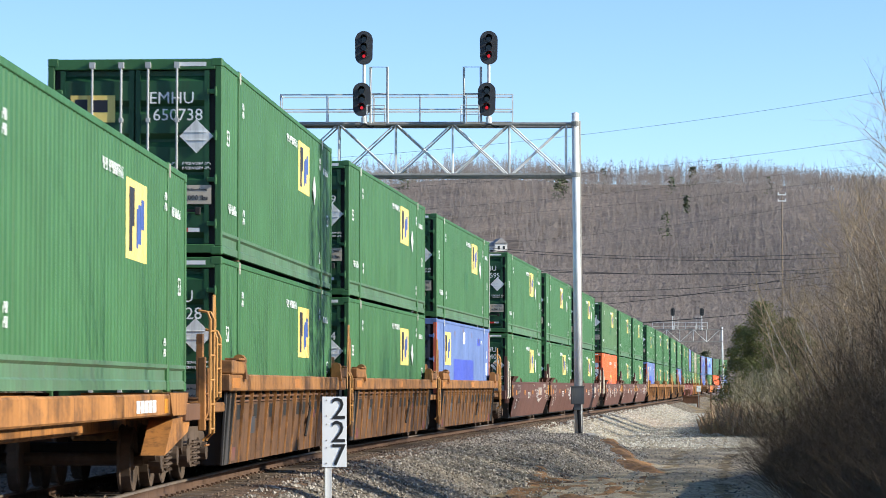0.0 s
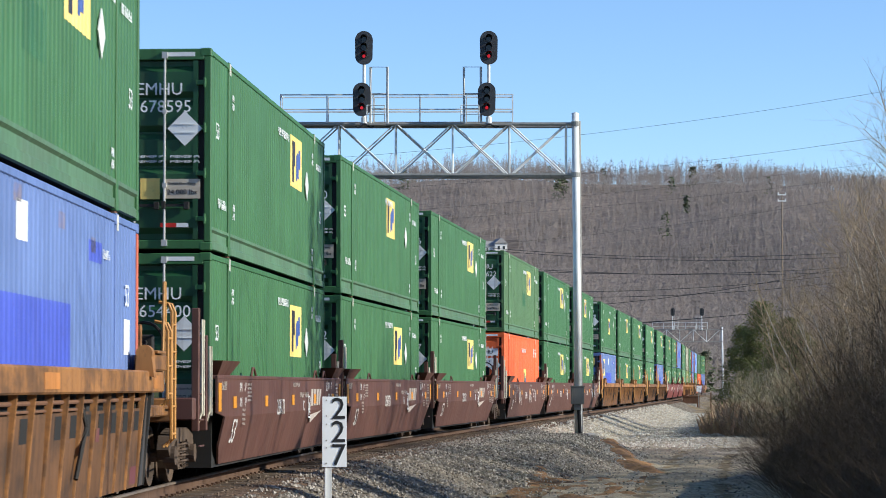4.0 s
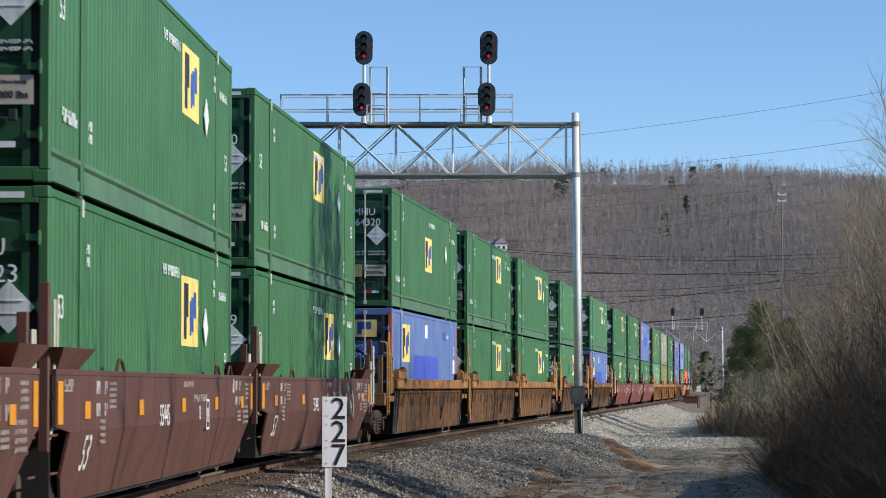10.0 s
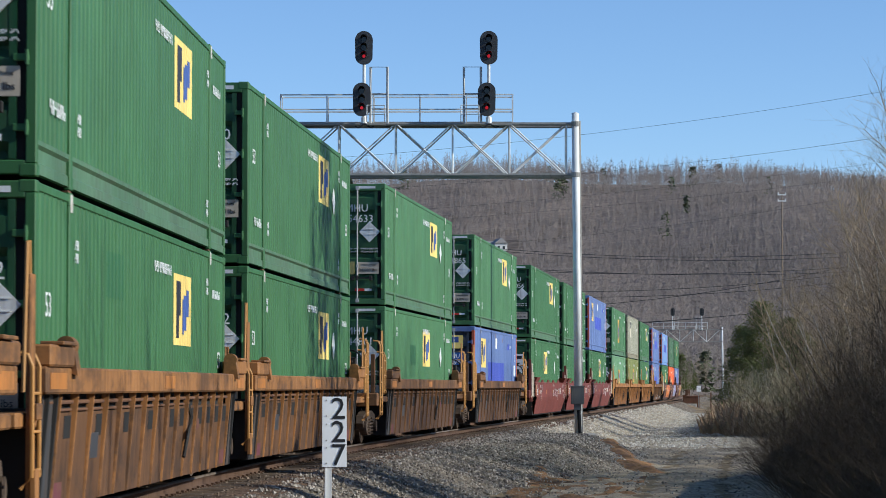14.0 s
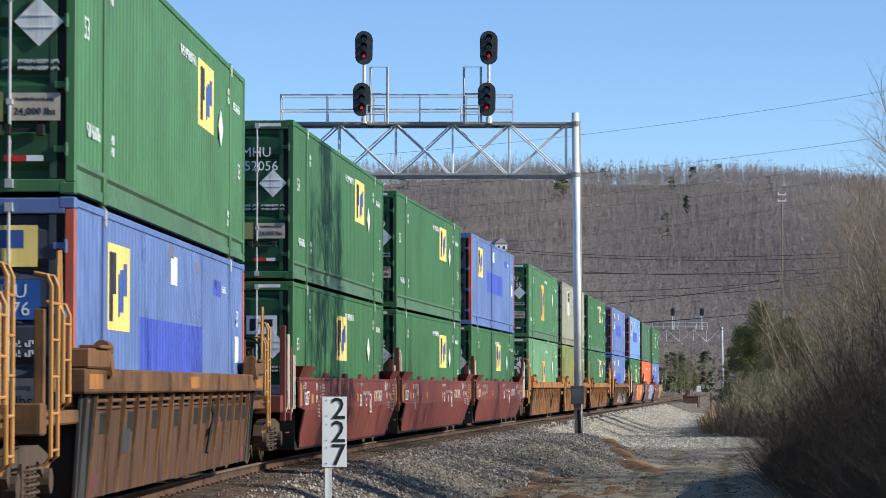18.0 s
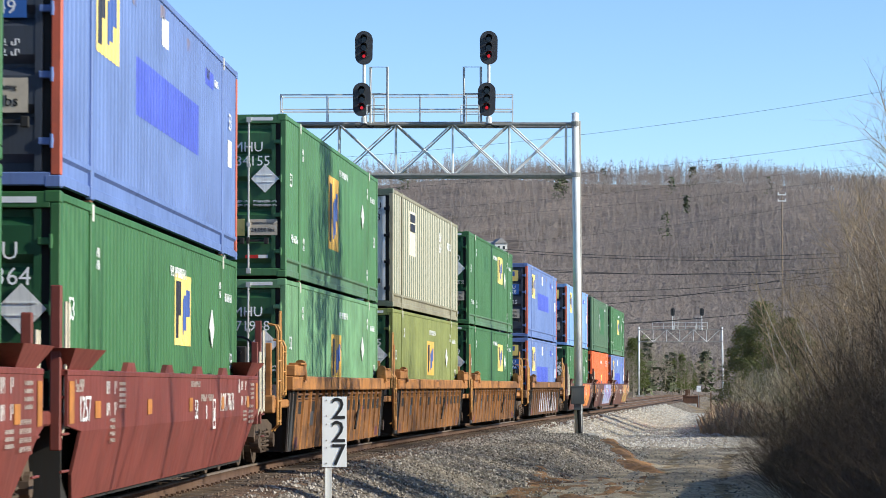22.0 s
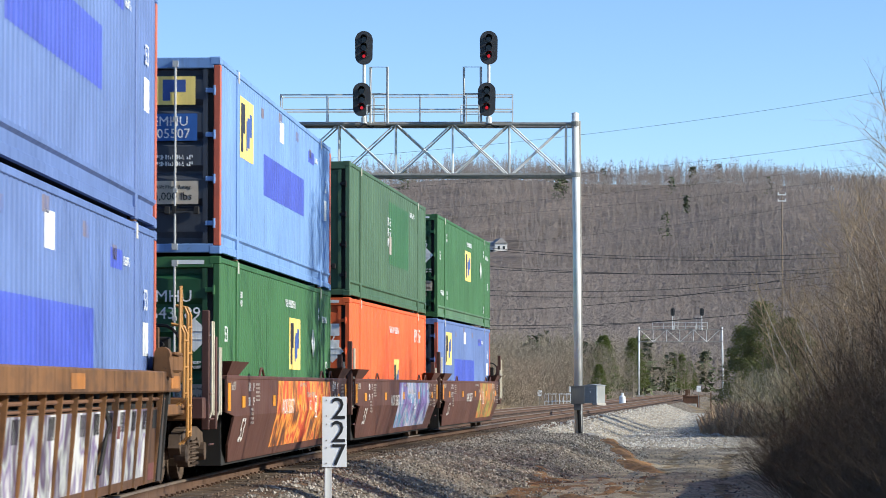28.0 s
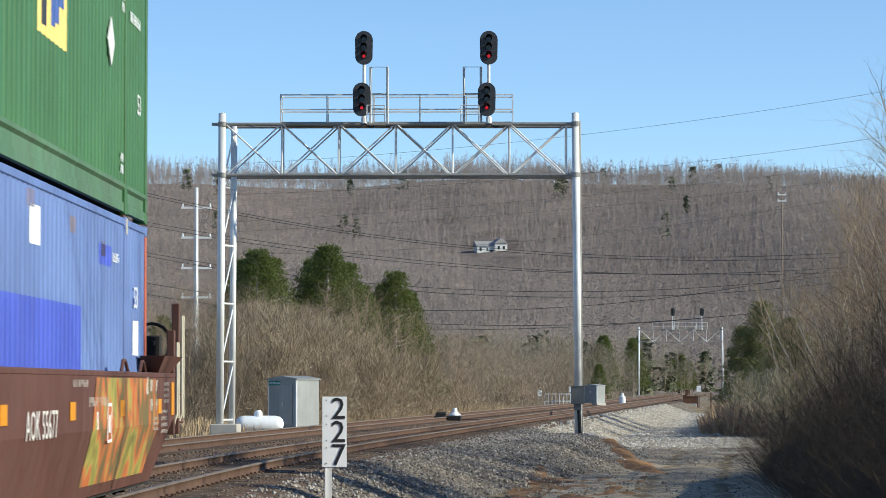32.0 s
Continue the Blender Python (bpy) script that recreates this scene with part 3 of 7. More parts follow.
                s.box(0, 0.003, y, min(y + b * 2.2, w / 2), e * h, (e + 0.16) * h)
        y += b * 1.6 + h * 0.12
    return s.mesh("lettering_bar", material)


def turned(mesh):
    """Turns lettering made for a side to face the door end."""
    mesh.transform(Matrix.Rotation(radians(-90), 4, "Z"))
    return mesh


def marks(parent, y, z, rows, w=0.5, h=0.09, gap=0.05, material="letter"):
    """Small writing on a side, too small to read, as plain bars."""
    for r in range(rows):
        part("lettering_bar", kept(("bar", w, h, material), lambda: letter_bars(w, h, material)), parent, "",
             pose(HALF_W, y, z - r * (h + gap)))


def words(parent, text, size, m, material="letter"):
    part("lettering", text_mesh(text, size, material), parent, "", m)


NAMES = {"green": "dark green", "light_green": "faded pale green", "olive": "stained olive green", "dark_green": "dull dark green", "mid_green": "sun-faded green", "dull_green": "dull weathered green", "orange": "bright orange", "blue": "blue", "light_blue": "light blue", "tan": "cream ribbed"}


# how far along the side the yellow panel sits, where it is not in its usual place
LOGO_Z = {49: 1.78, 21: 1.62, 37: 1.55, 36: 1.58}
LOGO_AT = {11: 1.4, 19: 1.2, 21: 0.3, 36: -0.15, 26: 1.2, 30: -0.3, 34: 1.6, 37: -0.7, 38: 0.6, 44: 1.8, 49: 0.7}


def container(style, level, number="", seedling=0):
    """A long domestic shipping container; its doors face -y, its decals +x."""
    wide_ribs = style in ("tan", "dark_green")
    blue = style in ("blue", "light_blue")
    on = "stacked on another container" if level else "sitting in a well wagon"
    c = thing("shipping_container", "%s corrugated steel shipping container %s" % (NAMES[style], on), "container", "containers on the train")
    frame_mat = "tan_frame" if style == "tan" else style
    sill_mat = "dusty_green" if style in ("green", "mid_green", "dull_green") else frame_mat
    # frame
    for x in (-1, 1):
        part("bottom_rail", kept(("brail", style, x), lambda: Shape().sweep([(x * (HALF_W - 0.07), 0.03), (x * (HALF_W - 0.012), 0.03), (x * (HALF_W - 0.012), 0.13), (x * (HALF_W - 0.035), 0.15), (x * (HALF_W - 0.035), 0.27), (x * HALF_W, 0.30), (x * HALF_W, 0.345), (x * (HALF_W - 0.07), 0.345)], -HALF_L + 0.1, HALF_L - 0.1).mesh("bottom_rail", sill_mat)), c)
        part("top_rail", kept(("trail", style, x), lambda: Shape().box(min(x * HALF_W, x * (HALF_W - 0.06)), max(x * HALF_W, x * (HALF_W - 0.06)), -HALF_L + 0.1, HALF_L - 0.1, TALL - 0.095, TALL - 0.015, 0.008).mesh("top_rail", frame_mat)), c)
        for y in (-1, 1):
            edge = "post_red" if blue else frame_mat
            part("corner_post", kept(("cpost", edge, x, y), lambda: Shape().box(*sorted((x * HALF_W, x * (HALF_W - 0.1))), *sorted((y * HALF_L, y * (HALF_L - 0.11))), 0.12, TALL - 0.12, 0.01).mesh("corner_post", edge)), c)
            part("lift_post", kept(("lpost", style, x, y), lambda: Shape().box(*sorted((x * (HALF_W + 0.006), x * (HALF_W - 0.06))), y * POST - 0.08, y * POST + 0.08, 0.02, TALL - 0.02, 0.012).box(*sorted((x * (HALF_W + 0.009), x * (HALF_W - 0.06))), y * POST - 0.1, y * POST + 0.1, TALL - 0.13, TALL + 0.004, 0.01).box(*sorted((x * (HALF_W + 0.009), x * (HALF_W - 0.06))), y * POST - 0.1, y * POST + 0.1, 0.0, 0.14, 0.01).mesh("lift_post", frame_mat)), c)
            for z in (0, TALL - 0.12):
                part("corner_casting", kept(("cast", style, x, y), lambda: Shape().box(*sorted((x * (HALF_W + 0.003), x * (HALF_W - 0.16))), *sorted((y * (HALF_L + 0.003), y * (HALF_L - 0.16))), 0, 0.12, 0.012).mesh("corner_casting", style)), c, "", pose(0, 0, z))
    if level:
        for x in (-1, 1):
            for y in (-POST, POST):
                part("twist_lock", kept("ibc", lambda: Shape().box(-0.07, 0.07, -0.09, 0.09, -0.03, 0.0, 0.006).tube((0, 0, -0.07), (0, 0, 0.06), 0.03, n=8).mesh("twist_lock", "rust")), c, "rusty locking cone", pose(x * (HALF_W - 0.08), y, 0))
    for y in (-POST, POST):
        part("post_tape", kept("posttape", lambda: Shape().box(HALF_W + 0.009, HALF_W + 0.013, -0.07, 0.07, TALL - 0.19, TALL - 0.015).mesh("post_tape", "worn_white")), c, "worn white corner block", pose(0, y, 0))
    part("side_panel", kept(("side", style, 1), lambda: corrugated(style, wide_ribs)), c)
    part("side_panel", STORE[("side", style, 1)], c, "", pose(0, 0, 0, 0, 0, 180))
    part("roof", kept(("roof", style), lambda: Shape().box(-HALF_W + 0.05, HALF_W - 0.05, -HALF_L + 0.05, HALF_L - 0.05, TALL - 0.05, TALL - 0.025).mesh("roof", style)), c)
    part("underframe", kept("under", lambda: Shape().box(-HALF_W + 0.09, HALF_W - 0.09, -HALF_L + 0.12, HALF_L - 0.12, 0.14, 0.3).mesh("underframe", "black")), c)
    part("front_wall", kept(("front", style), lambda: Shape().box(-HALF_W + 0.08, HALF_W - 0.08, HALF_L - 0.09, HALF_L - 0.04, 0.1, TALL - 0.05).mesh("front_wall", style)), c)

    # door end: sill, header and two leaves with horizontal swages, rods and handles
    part("door_header", kept(("header", style), lambda: Shape().box(-HALF_W + 0.1, HALF_W - 0.1, -HALF_L, -HALF_L + 0.1, TALL - 0.17, TALL - 0.01, 0.01).mesh("door_header", style)), c)
    part("door_sill", kept(("sill", style), lambda: Shape().box(-HALF_W + 0.1, HALF_W - 0.1, -HALF_L, -HALF_L + 0.1, 0.02, 0.15, 0.01).mesh("door_sill", style)), c)

    def leaf():
        s = Shape()
        flat = style in ("tan", "dark_green")
        zs, ds = [0.16], [0.085]
        bands = 5
        for b in range(bands):
            z = 0.24 + b * (TALL - 0.46) / bands
            h = (TALL - 0.46) / bands
            if flat:
                continue
            for dz, d in ((0.0, 0.085), (0.085, 0.012), (h - 0.12, 0.012), (h - 0.035, 0.085)):
                zs.append(z + dz)
                ds.append(d)
        zs.append(TALL - 0.18)
        ds.append(0.085)
        x0, x1 = 0.012, HALF_W - 0.19
        k = len(zs)
        s.add([(x, -HALF_L + d, z) for x in (x0, x1) for z, d in zip(zs, ds)] + [(x, -HALF_L + 0.1, z) for x in (x0, x1) for z in (zs[0], zs[-1])],
              [(i, i + 1, k + i + 1, k + i) for i in range(k - 1)] + [(2 * k, 2 * k + 1, 2 * k + 3, 2 * k + 2)])
        s.box(x0, x0 + 0.07, -HALF_L + 0.008, -HALF_L + 0.06, 0.16, TALL - 0.18)
        s.box(x1 - 0.07, x1, -HALF_L + 0.008, -HALF_L + 0.06, 0.16, TALL - 0.18)
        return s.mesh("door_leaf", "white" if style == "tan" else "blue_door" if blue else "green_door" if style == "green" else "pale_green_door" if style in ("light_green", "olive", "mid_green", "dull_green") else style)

    rod = lambda: Shape().tube((0, 0, 0.08), (0, 0, TALL - 0.08), 0.017).box(-0.04, 0.04, -0.02, 0.04, 0.06, 0.15).box(-0.04, 0.04, -0.02, 0.04, TALL - 0.15, TALL - 0.06).box(-0.03, 0.03, -0.02, 0.05, 0.9, 0.96).box(-0.03, 0.03, -0.02, 0.05, 1.95, 2.01).mesh("lock_rod", "mid_steel")
    handle = lambda: Shape().box(-0.19, 0.19, -0.02, 0.01, -0.02, 0.02).box(0.12, 0.2, -0.04, 0.02, -0.06, 0.05, 0.008).box(-0.2, -0.14, -0.03, 0.02, -0.05, 0.06, 0.008).mesh("handle", "black")
    hinge = lambda: Shape().box(-0.13, 0.02, -0.012, 0.03, -0.035, 0.035, 0.008).tube((0.0, -0.012, -0.07), (0.0, -0.012, 0.07), 0.018).mesh("hinge", "black" if wide_ribs else style)
    for side in (-1, 1):
        d = part("door_leaf", kept(("leaf", style), leaf), c, "", pose(0, 0, 0) if side > 0 else pose(0, 0, 0) @ Matrix.Diagonal((-1, 1, 1, 1)))
        for x in (0.2, 0.63):
            part("lock_rod", kept("rod", rod), d, "pale galvanised rod", pose(x, -HALF_L - 0.022, 0))
            part("handle", kept("handle", handle), d, "", pose(x + 0.16, -HALF_L - 0.03, 0.64))
        # Black strip that paints in the shade along the door's outer edge.
        part("door_gasket", kept("edge_shade", lambda: Shape().box(HALF_W - 0.2, HALF_W - 0.09, -HALF_L + 0.05, -HALF_L + 0.09, 0.15, TALL - 0.15).mesh("door_gasket", "black")), d, "black strip painting in the shaded door edge")
        for z in (0.45, 1.1, 1.75, 2.4):
            part("hinge", kept(("hinge", wide_ribs, style), hinge), d, "", pose(HALF_W - 0.09, -HALF_L - 0.004, z))
    face = -HALF_L - 0.004
    if wide_ribs:
        if style == "tan":
            words(c, "AHU", 0.25, pose(0.75, face, 2.45) @ END_ON, "logo_dark")
            words(c, number, 0.25, pose(0.75, face, 2.18) @ END_ON, "logo_dark")
        else:
            for r in range(7):
                part("lettering_bar", kept("endbar", lambda: turned(letter_bars(0.4, 0.055, "letter"))), c, "", pose(0.55, -HALF_L + 0.03, 2.4 - r * 0.1))
            part("caution_label", kept("caution", lambda: Shape().box(-0.2, 0.2, -0.004, 0, -0.25, 0.25).mesh("caution_label", "yellow")), c, "yellow label", pose(0.55, -HALF_L + 0.03, 1.0))
    elif blue:
        f = -HALF_L + 0.008
        part("end_decal", kept("end_decal", lambda: Shape().box(-0.92, 0.92, -0.004, 0, -0.21, 0.21).mesh("end_decal", "yellow")), c, "yellow panel with dark shapes", pose(0.0, f, 2.4))
        part("decal_shape", kept("end_block", lambda: Shape().box(-0.82, -0.7, -0.007, -0.004, -0.16, 0.16).box(-0.7, -0.46, -0.007, -0.004, -0.03, 0.16).mesh("decal_shape", "logo_dark")), c, "", pose(0.0, f, 2.4))
        part("decal_shape", kept("end_wedge", lambda: Shape().add([(x, -0.006, z) for x, z in ((-0.34, -0.15), (0.2, -0.15), (0.32, 0.16), (-0.22, 0.16))], [(0, 1, 2, 3)]).box(0.44, 0.78, -0.007, -0.004, -0.02, 0.16).box(0.44, 0.55, -0.007, -0.004, -0.15, -0.02).mesh("decal_shape", "logo_blue")), c, "", pose(0.0, f, 2.4))
        part("number_panel", kept("number_panel", lambda: Shape().box(-0.95, 0.95, -0.003, 0, -0.2, 0.2).mesh("number_panel", "panel_blue")), c, "", pose(0, f, 1.86))
        words(c, "EMHU", 0.2, pose(0.55, f - 0.006, 1.94) @ END_ON)
        words(c, number, 0.2, pose(0.55, f - 0.006, 1.76) @ END_ON)
        for r in range(2):
            part("lettering_bar", kept("endbar2", lambda: turned(letter_bars(0.7, 0.065, "letter"))), c, "", pose(0.55, f, 1.42 - r * 0.1))
        part("floor_rating_label", kept("rating", lambda: Shape().box(-0.42, 0.42, -0.003, 0, -0.17, 0.17).mesh("floor_rating_label", "tan_label")), c, "pale label", pose(0.55, f, 0.9))
        words(c, "24,000 lbs", 0.16, pose(0.55, f - 0.006, 0.84) @ END_ON, "sign_black")
        words(c, "Forklift Floor Rating", 0.075, pose(0.55, f - 0.006, 0.98) @ END_ON, "sign_black")
    else:
        f = -HALF_L + 0.008
        if number:
            words(c, "EMHU", 0.25, pose(0.55, f - 0.004, 2.30) @ END_ON)
            words(c, number, 0.25, pose(0.64, f - 0.004, 2.05) @ END_ON)
        part("placard", kept("placard", lambda: Shape().add([(0, -0.006, 0.25), (0.25, -0.006, 0), (0, -0.006, -0.25), (-0.25, -0.006, 0), (0, 0.006, 0.25), (0.25, 0.006, 0), (0, 0.006, -0.25), (-0.25, 0.006, 0)], [(0, 1, 2, 3), (7, 6, 5, 4), (0, 4, 5, 1), (1, 5, 6, 2), (2, 6, 7, 3), (3, 7, 4, 0)]).tube((-0.15, -0.01, 0.06), (0.15, -0.01, 0.06), 0.008, n=4).tube((-0.15, -0.01, -0.06), (0.15, -0.01, -0.06), 0.008, n=4).mesh("placard", "placard")), c, "dull silver diamond placard holder", pose(0.92, f - 0.02, 1.74))
        for x in (0.92, 0.42):
            for r in range(2):
                part("lettering_bar", kept("endbar3", lambda: turned(letter_bars(0.42, 0.04, "letter"))), c, "", pose(x, f - 0.003, 1.34 - r * 0.07))
        if style != "orange":
            part("floor_rating_label", kept("rating3", lambda: Shape().box(-0.26, 0.26, -0.003, 0, -0.14, 0.14).mesh("floor_rating_label", "tan_label")), c, "pale label", pose(0.88, f, 0.88))
            words(c, "24,000 lbs", 0.105, pose(0.88, f - 0.006, 0.83) @ END_ON, "sign_black")
            words(c, "Forklift Floor Rating", 0.048, pose(0.88, f - 0.006, 0.955) @ END_ON, "sign_black")
            part("caution_label", kept("caution2", lambda: Shape().box(-0.14, 0.14, -0.003, 0, -0.15, 0.15).mesh("caution_label", "yellow")), c, "yellow label", pose(0.42, f, 0.88))
        else:
            part("number_panel", kept("onum", lambda: Shape().box(-0.45, 0.45, -0.003, 0, -0.13, 0.13).mesh("number_panel", "letter")), c, "", pose(0.62, f, 2.2))
            part("number_panel", STORE["onum"], c, "", pose(0.62, f, 1.85))
            words(c, "EMHU", 0.2, pose(0.62, f - 0.005, 2.2) @ END_ON, "sign_black")
            words(c, number, 0.2, pose(0.62, f - 0.005, 1.85) @ END_ON, "sign_black")
            words(c, "WARNING", 0.2, pose(0.62, f - 0.005, 1.2) @ END_ON)
            words(c, "HIGH CUBE", 0.2, pose(0.62, f - 0.005, 0.95) @ END_ON)
        part("reflector_tape", kept("tape", lambda: Shape().box(-0.18, 0.05, -0.003, 0, -0.03, 0.03).mesh("reflector_tape", "red_tape")), c, "", pose(0.75, f, 0.36))
        part("reflector_tape", kept("tape2", lambda: Shape().box(0.05, 0.22, -0.003, 0, -0.03, 0.03).mesh("reflector_tape", "letter")), c, "", pose(0.75, f, 0.36))
        part("vent", kept("vent", lambda: Shape().box(-0.2, 0.2, -0.003, 0, -0.03, 0.03).mesh("vent", "letter")), c, "", pose(0.86, -HALF_L - 0.002, TALL - 0.09))
    if number == "650738":
        part("end_decal", kept("small_decal", lambda: Shape().box(-0.33, 0.33, -0.004, 0, -0.2, 0.2).mesh("end_decal", "yellow")), c, "yellow panel with dark shapes", pose(-0.62, -HALF_L - 0.0, 2.15))
        part("decal_shape", kept("small_block", lambda: Shape().box(-0.27, -0.08, -0.007, -0.004, -0.14, 0.14).box(-0.02, 0.22, -0.007, -0.004, -0.05, 0.13).mesh("decal_shape", "logo_dark")), c, "", pose(-0.62, -HALF_L, 2.15))
    if style == "green" and not level and not number:
        part("end_decal", kept("pale_decal", lambda: Shape().box(-0.28, 0.28, -0.004, 0, -0.17, 0.17).mesh("end_decal", "letter")), c, "white panel with dark shapes", pose(0.72, -HALF_L, 2.1))
        part("decal_shape", kept("pale_block", lambda: Shape().box(-0.22, -0.06, -0.007, -0.004, -0.11, 0.11).box(-0.01, 0.2, -0.007, -0.004, -0.03, 0.1).mesh("decal_shape", "logo_dark")), c, "", pose(0.72, -HALF_L, 2.1))
    # decals on the side
    rnd = random.Random(seedling)
    if style == "orange":
        logo_side(c, 1.1, 1.0, 1.15, 1.3)
        marks(c, 0.4, 2.35, 1, 2.2, 0.16)
        marks(c, 5.9, 2.3, 1, 1.5, 0.34)
        paint_sheet("paint_patch", c, "tag_flat", -0.4, 1.5, 2.0, 1.4, "darker orange overpainted patch", 0.003)
    elif blue:
        logo_side(c, -5.0, 2.08, 1.65, 0.95)
        if level:
            paint_sheet("paint_patch", c, "patch_blue", 0.2, 1.55, 6.0, 0.68, "deeper blue overpainted patch")
        else:
            paint_sheet("paint_patch", c, "patch_blue", -0.3, 1.12, 6.0, 1.36, "deeper blue overpainted patch")
        paint_sheet("side_label", c, "letter", -0.3, 2.46, 0.62, 0.36, "white label")
        paint_sheet("side_label", c, "patch_blue", 4.5, 2.4, 0.9, 0.22, "blue label")
        marks(c, 5.2, 2.4, 1, 0.6, 0.1)
        words(c, "53", 0.36, pose(HALF_W + 0.004, 7.0, 2.0) @ SIDE_ON)
        paint_sheet("side_label", c, "letter", 7.1, 1.55, 0.5, 0.4, "white label")
        for y in (-3.0, -0.5, 2.1, 4.3):
            paint_sheet("rust_run", c, "rust_film", y, 2.72 - 0.06 * abs(y), 0.35, 0.16)
    elif style == "tan":
        for z in (2.4, 2.15):
            part("lettering_block", kept("tblock", lambda: Shape().box(0, 0.004, -0.5, 0.5, -0.1, 0.1).mesh("lettering_block", "logo_dark")), c, "", pose(HALF_W, -3.8, z))
        paint_sheet("side_label", c, "cream", -3.7, 2.0, 1.3, 1.15, "cream label with dark bars", 0.004, True)
        marks(c, 3.0, 2.25, 2, 0.6, 0.25)
        marks(c, 5.6, 2.1, 1, 1.4, 0.2)
    elif style == "dark_green":
        paint_sheet("paint_patch", c, "patch_green", 1.6, 1.75, 4.4, 1.5, "paler overpainted patch", 0.004, True)
        marks(c, -0.6, 2.0, 3, 0.7, 0.2)
        part("emblem", kept("emblem", lambda: Shape().box(0, 0.005, -0.2, 0.2, -0.22, 0.22).mesh("emblem", "faint_letter")), c, "faded pale emblem", pose(HALF_W, -0.4, 1.45))
        marks(c, 4.6, 2.45, 1, 1.2, 0.12)
    else:
        logo_side(c, LOGO_AT.get(seedling, 3.1 if style != "light_green" else 1.2), LOGO_Z[seedling] if seedling in LOGO_Z else 2.1 if level else 1.75 if seedling in (44, 38) else 1.98, 1.75, 0.92 * (1.6 if seedling == 37 else 1.0), "old_yellow" if style in ("light_green", "olive") or seedling == 37 else "yellow")
        marks(c, 1.0, 2.45, 1, 1.6, 0.13)
        marks(c, 6.9, 2.3, 1, 1.0, 0.12)
    if style in ("green", "mid_green", "dull_green", "light_green", "olive"):
        for y in (-7.3, 7.35):
            words(c, "53", 0.34, pose(HALF_W - 0.012, y, 1.75 if y < 0 else 1.35) @ SIDE_ON)
        for y, z in ((-5.7, 2.4), (5.75, 2.45), (-5.6, 0.75), (5.7, 0.62)):
            marks(c, y, z, 2, 0.22, 0.1, 0.03)
        if level:
            marks(c, -6.9, 0.72, 1, 0.9, 0.14)
        if rnd.random() < 0.75:
            part("placard", kept("side_placard", lambda: Shape().slab([(0, 0.27), (0.27, 0), (0, -0.27), (-0.27, 0)], -0.002, 0.012).mesh("placard", "placard")), c, "diamond placard holder", pose(HALF_W, 4.7, 1.8))
        if rnd.random() < 0.3:
            paint_sheet("paint_patch", c, "patch_green", round(rnd.uniform(-3, 2), 1), round(rnd.uniform(1.2, 2.2), 1), 1.3, 0.5, "paler repainted patch", 0.002)
    return c


# ---- wagons ----
def wheelset_truck(parent, y):
    """A two-axle truck: side frames, springs, bolster and wheelsets."""
    t = part("truck", kept("bolster", lambda: Shape().box(-0.95, 0.95, -0.2, 0.2, 0.38, 0.62, 0.03).mesh("truck", "black")), parent, "grimy freight truck", pose(0, y, 0))

    def frame_mesh(x):
        s = Shape().slab([(-1.15, 0.5), (-1.05, 0.68), (-0.5, 0.78), (0.5, 0.78), (1.05, 0.68), (1.15, 0.5), (0.95, 0.36), (0.5, 0.62), (0.38, 0.62), (0.38, 0.3), (0.3, 0.22), (-0.3, 0.22), (-0.38, 0.3), (-0.38, 0.62), (-0.5, 0.62), (-0.95, 0.36)], x - 0.08, x + 0.08)
        for yy in (-0.89, 0.89):
            s.tube((x - 0.02, yy, 0.42), (x + (0.14 if x > 0 else -0.14), yy, 0.42), 0.13, n=12)
        return s.mesh("side_frame", "truck_steel")

    def spring():
        s = Shape()
        pts = [(0.085 * math.cos(a * 0.7), 0.085 * math.sin(a * 0.7), 0.26 + a * 0.0085) for a in range(42)]
        return s.path(pts, 0.019, 5).mesh("spring", "truck_steel")

    def wheel():
        prof = [(-0.1, 0.06), (-0.1, 0.445), (-0.07, 0.445), (-0.055, 0.42), (0.065, 0.41), (0.065, 0.36), (0.03, 0.33), (0.03, 0.16), (0.07, 0.13), (0.07, 0.06)]
        n = 24
        verts = [(a, b * math.cos(6.28319 * i / n), 0.42 + b * math.sin(6.28319 * i / n)) for a, b in prof for i in range(n)]
        return Shape().add(verts, [(k * n + i, k * n + (i + 1) % n, (k + 1) * n + (i + 1) % n, (k + 1) * n + i) for k in range(len(prof) - 1) for i in range(n)]).mesh("wheel", "truck_steel")
    for x in (-1.0, 1.0):
        part("side_frame", kept(("sframe", x), lambda: frame_mesh(x)), t)
        for yy in (-0.2, 0.0, 0.2):
            part("spring", kept("spring", spring), t, "", pose(x + (0.05 if x > 0 else -0.05), yy, 0))
    for yy in (-0.89, 0.89):
        part("axle", kept("axle", lambda: Shape().tube((-0.9, 0, 0.42), (0.9, 0, 0.42), 0.085, n=10).mesh("axle", "truck_steel")), t, "", pose(0, yy, 0))
        part("wheel", kept("wheel", wheel), t, "", pose(0.72, yy, 0))
        part("wheel", STORE["wheel"], t, "", pose(-0.72, yy, 0, 0, 0, 180))


def stanchions(parent, y, paint, tall=2.45, ladder=True, x=1.42):
    """Upright angle posts, with grab rails and ladder rungs, at a wagon end."""
    part("end_post", kept(("endpost", paint, tall), lambda: Shape().box(-0.05, 0.05, -0.05, 0.05, 0.75, tall, 0.01).mesh("end_post", paint)), parent, "", pose(x, y, 0))
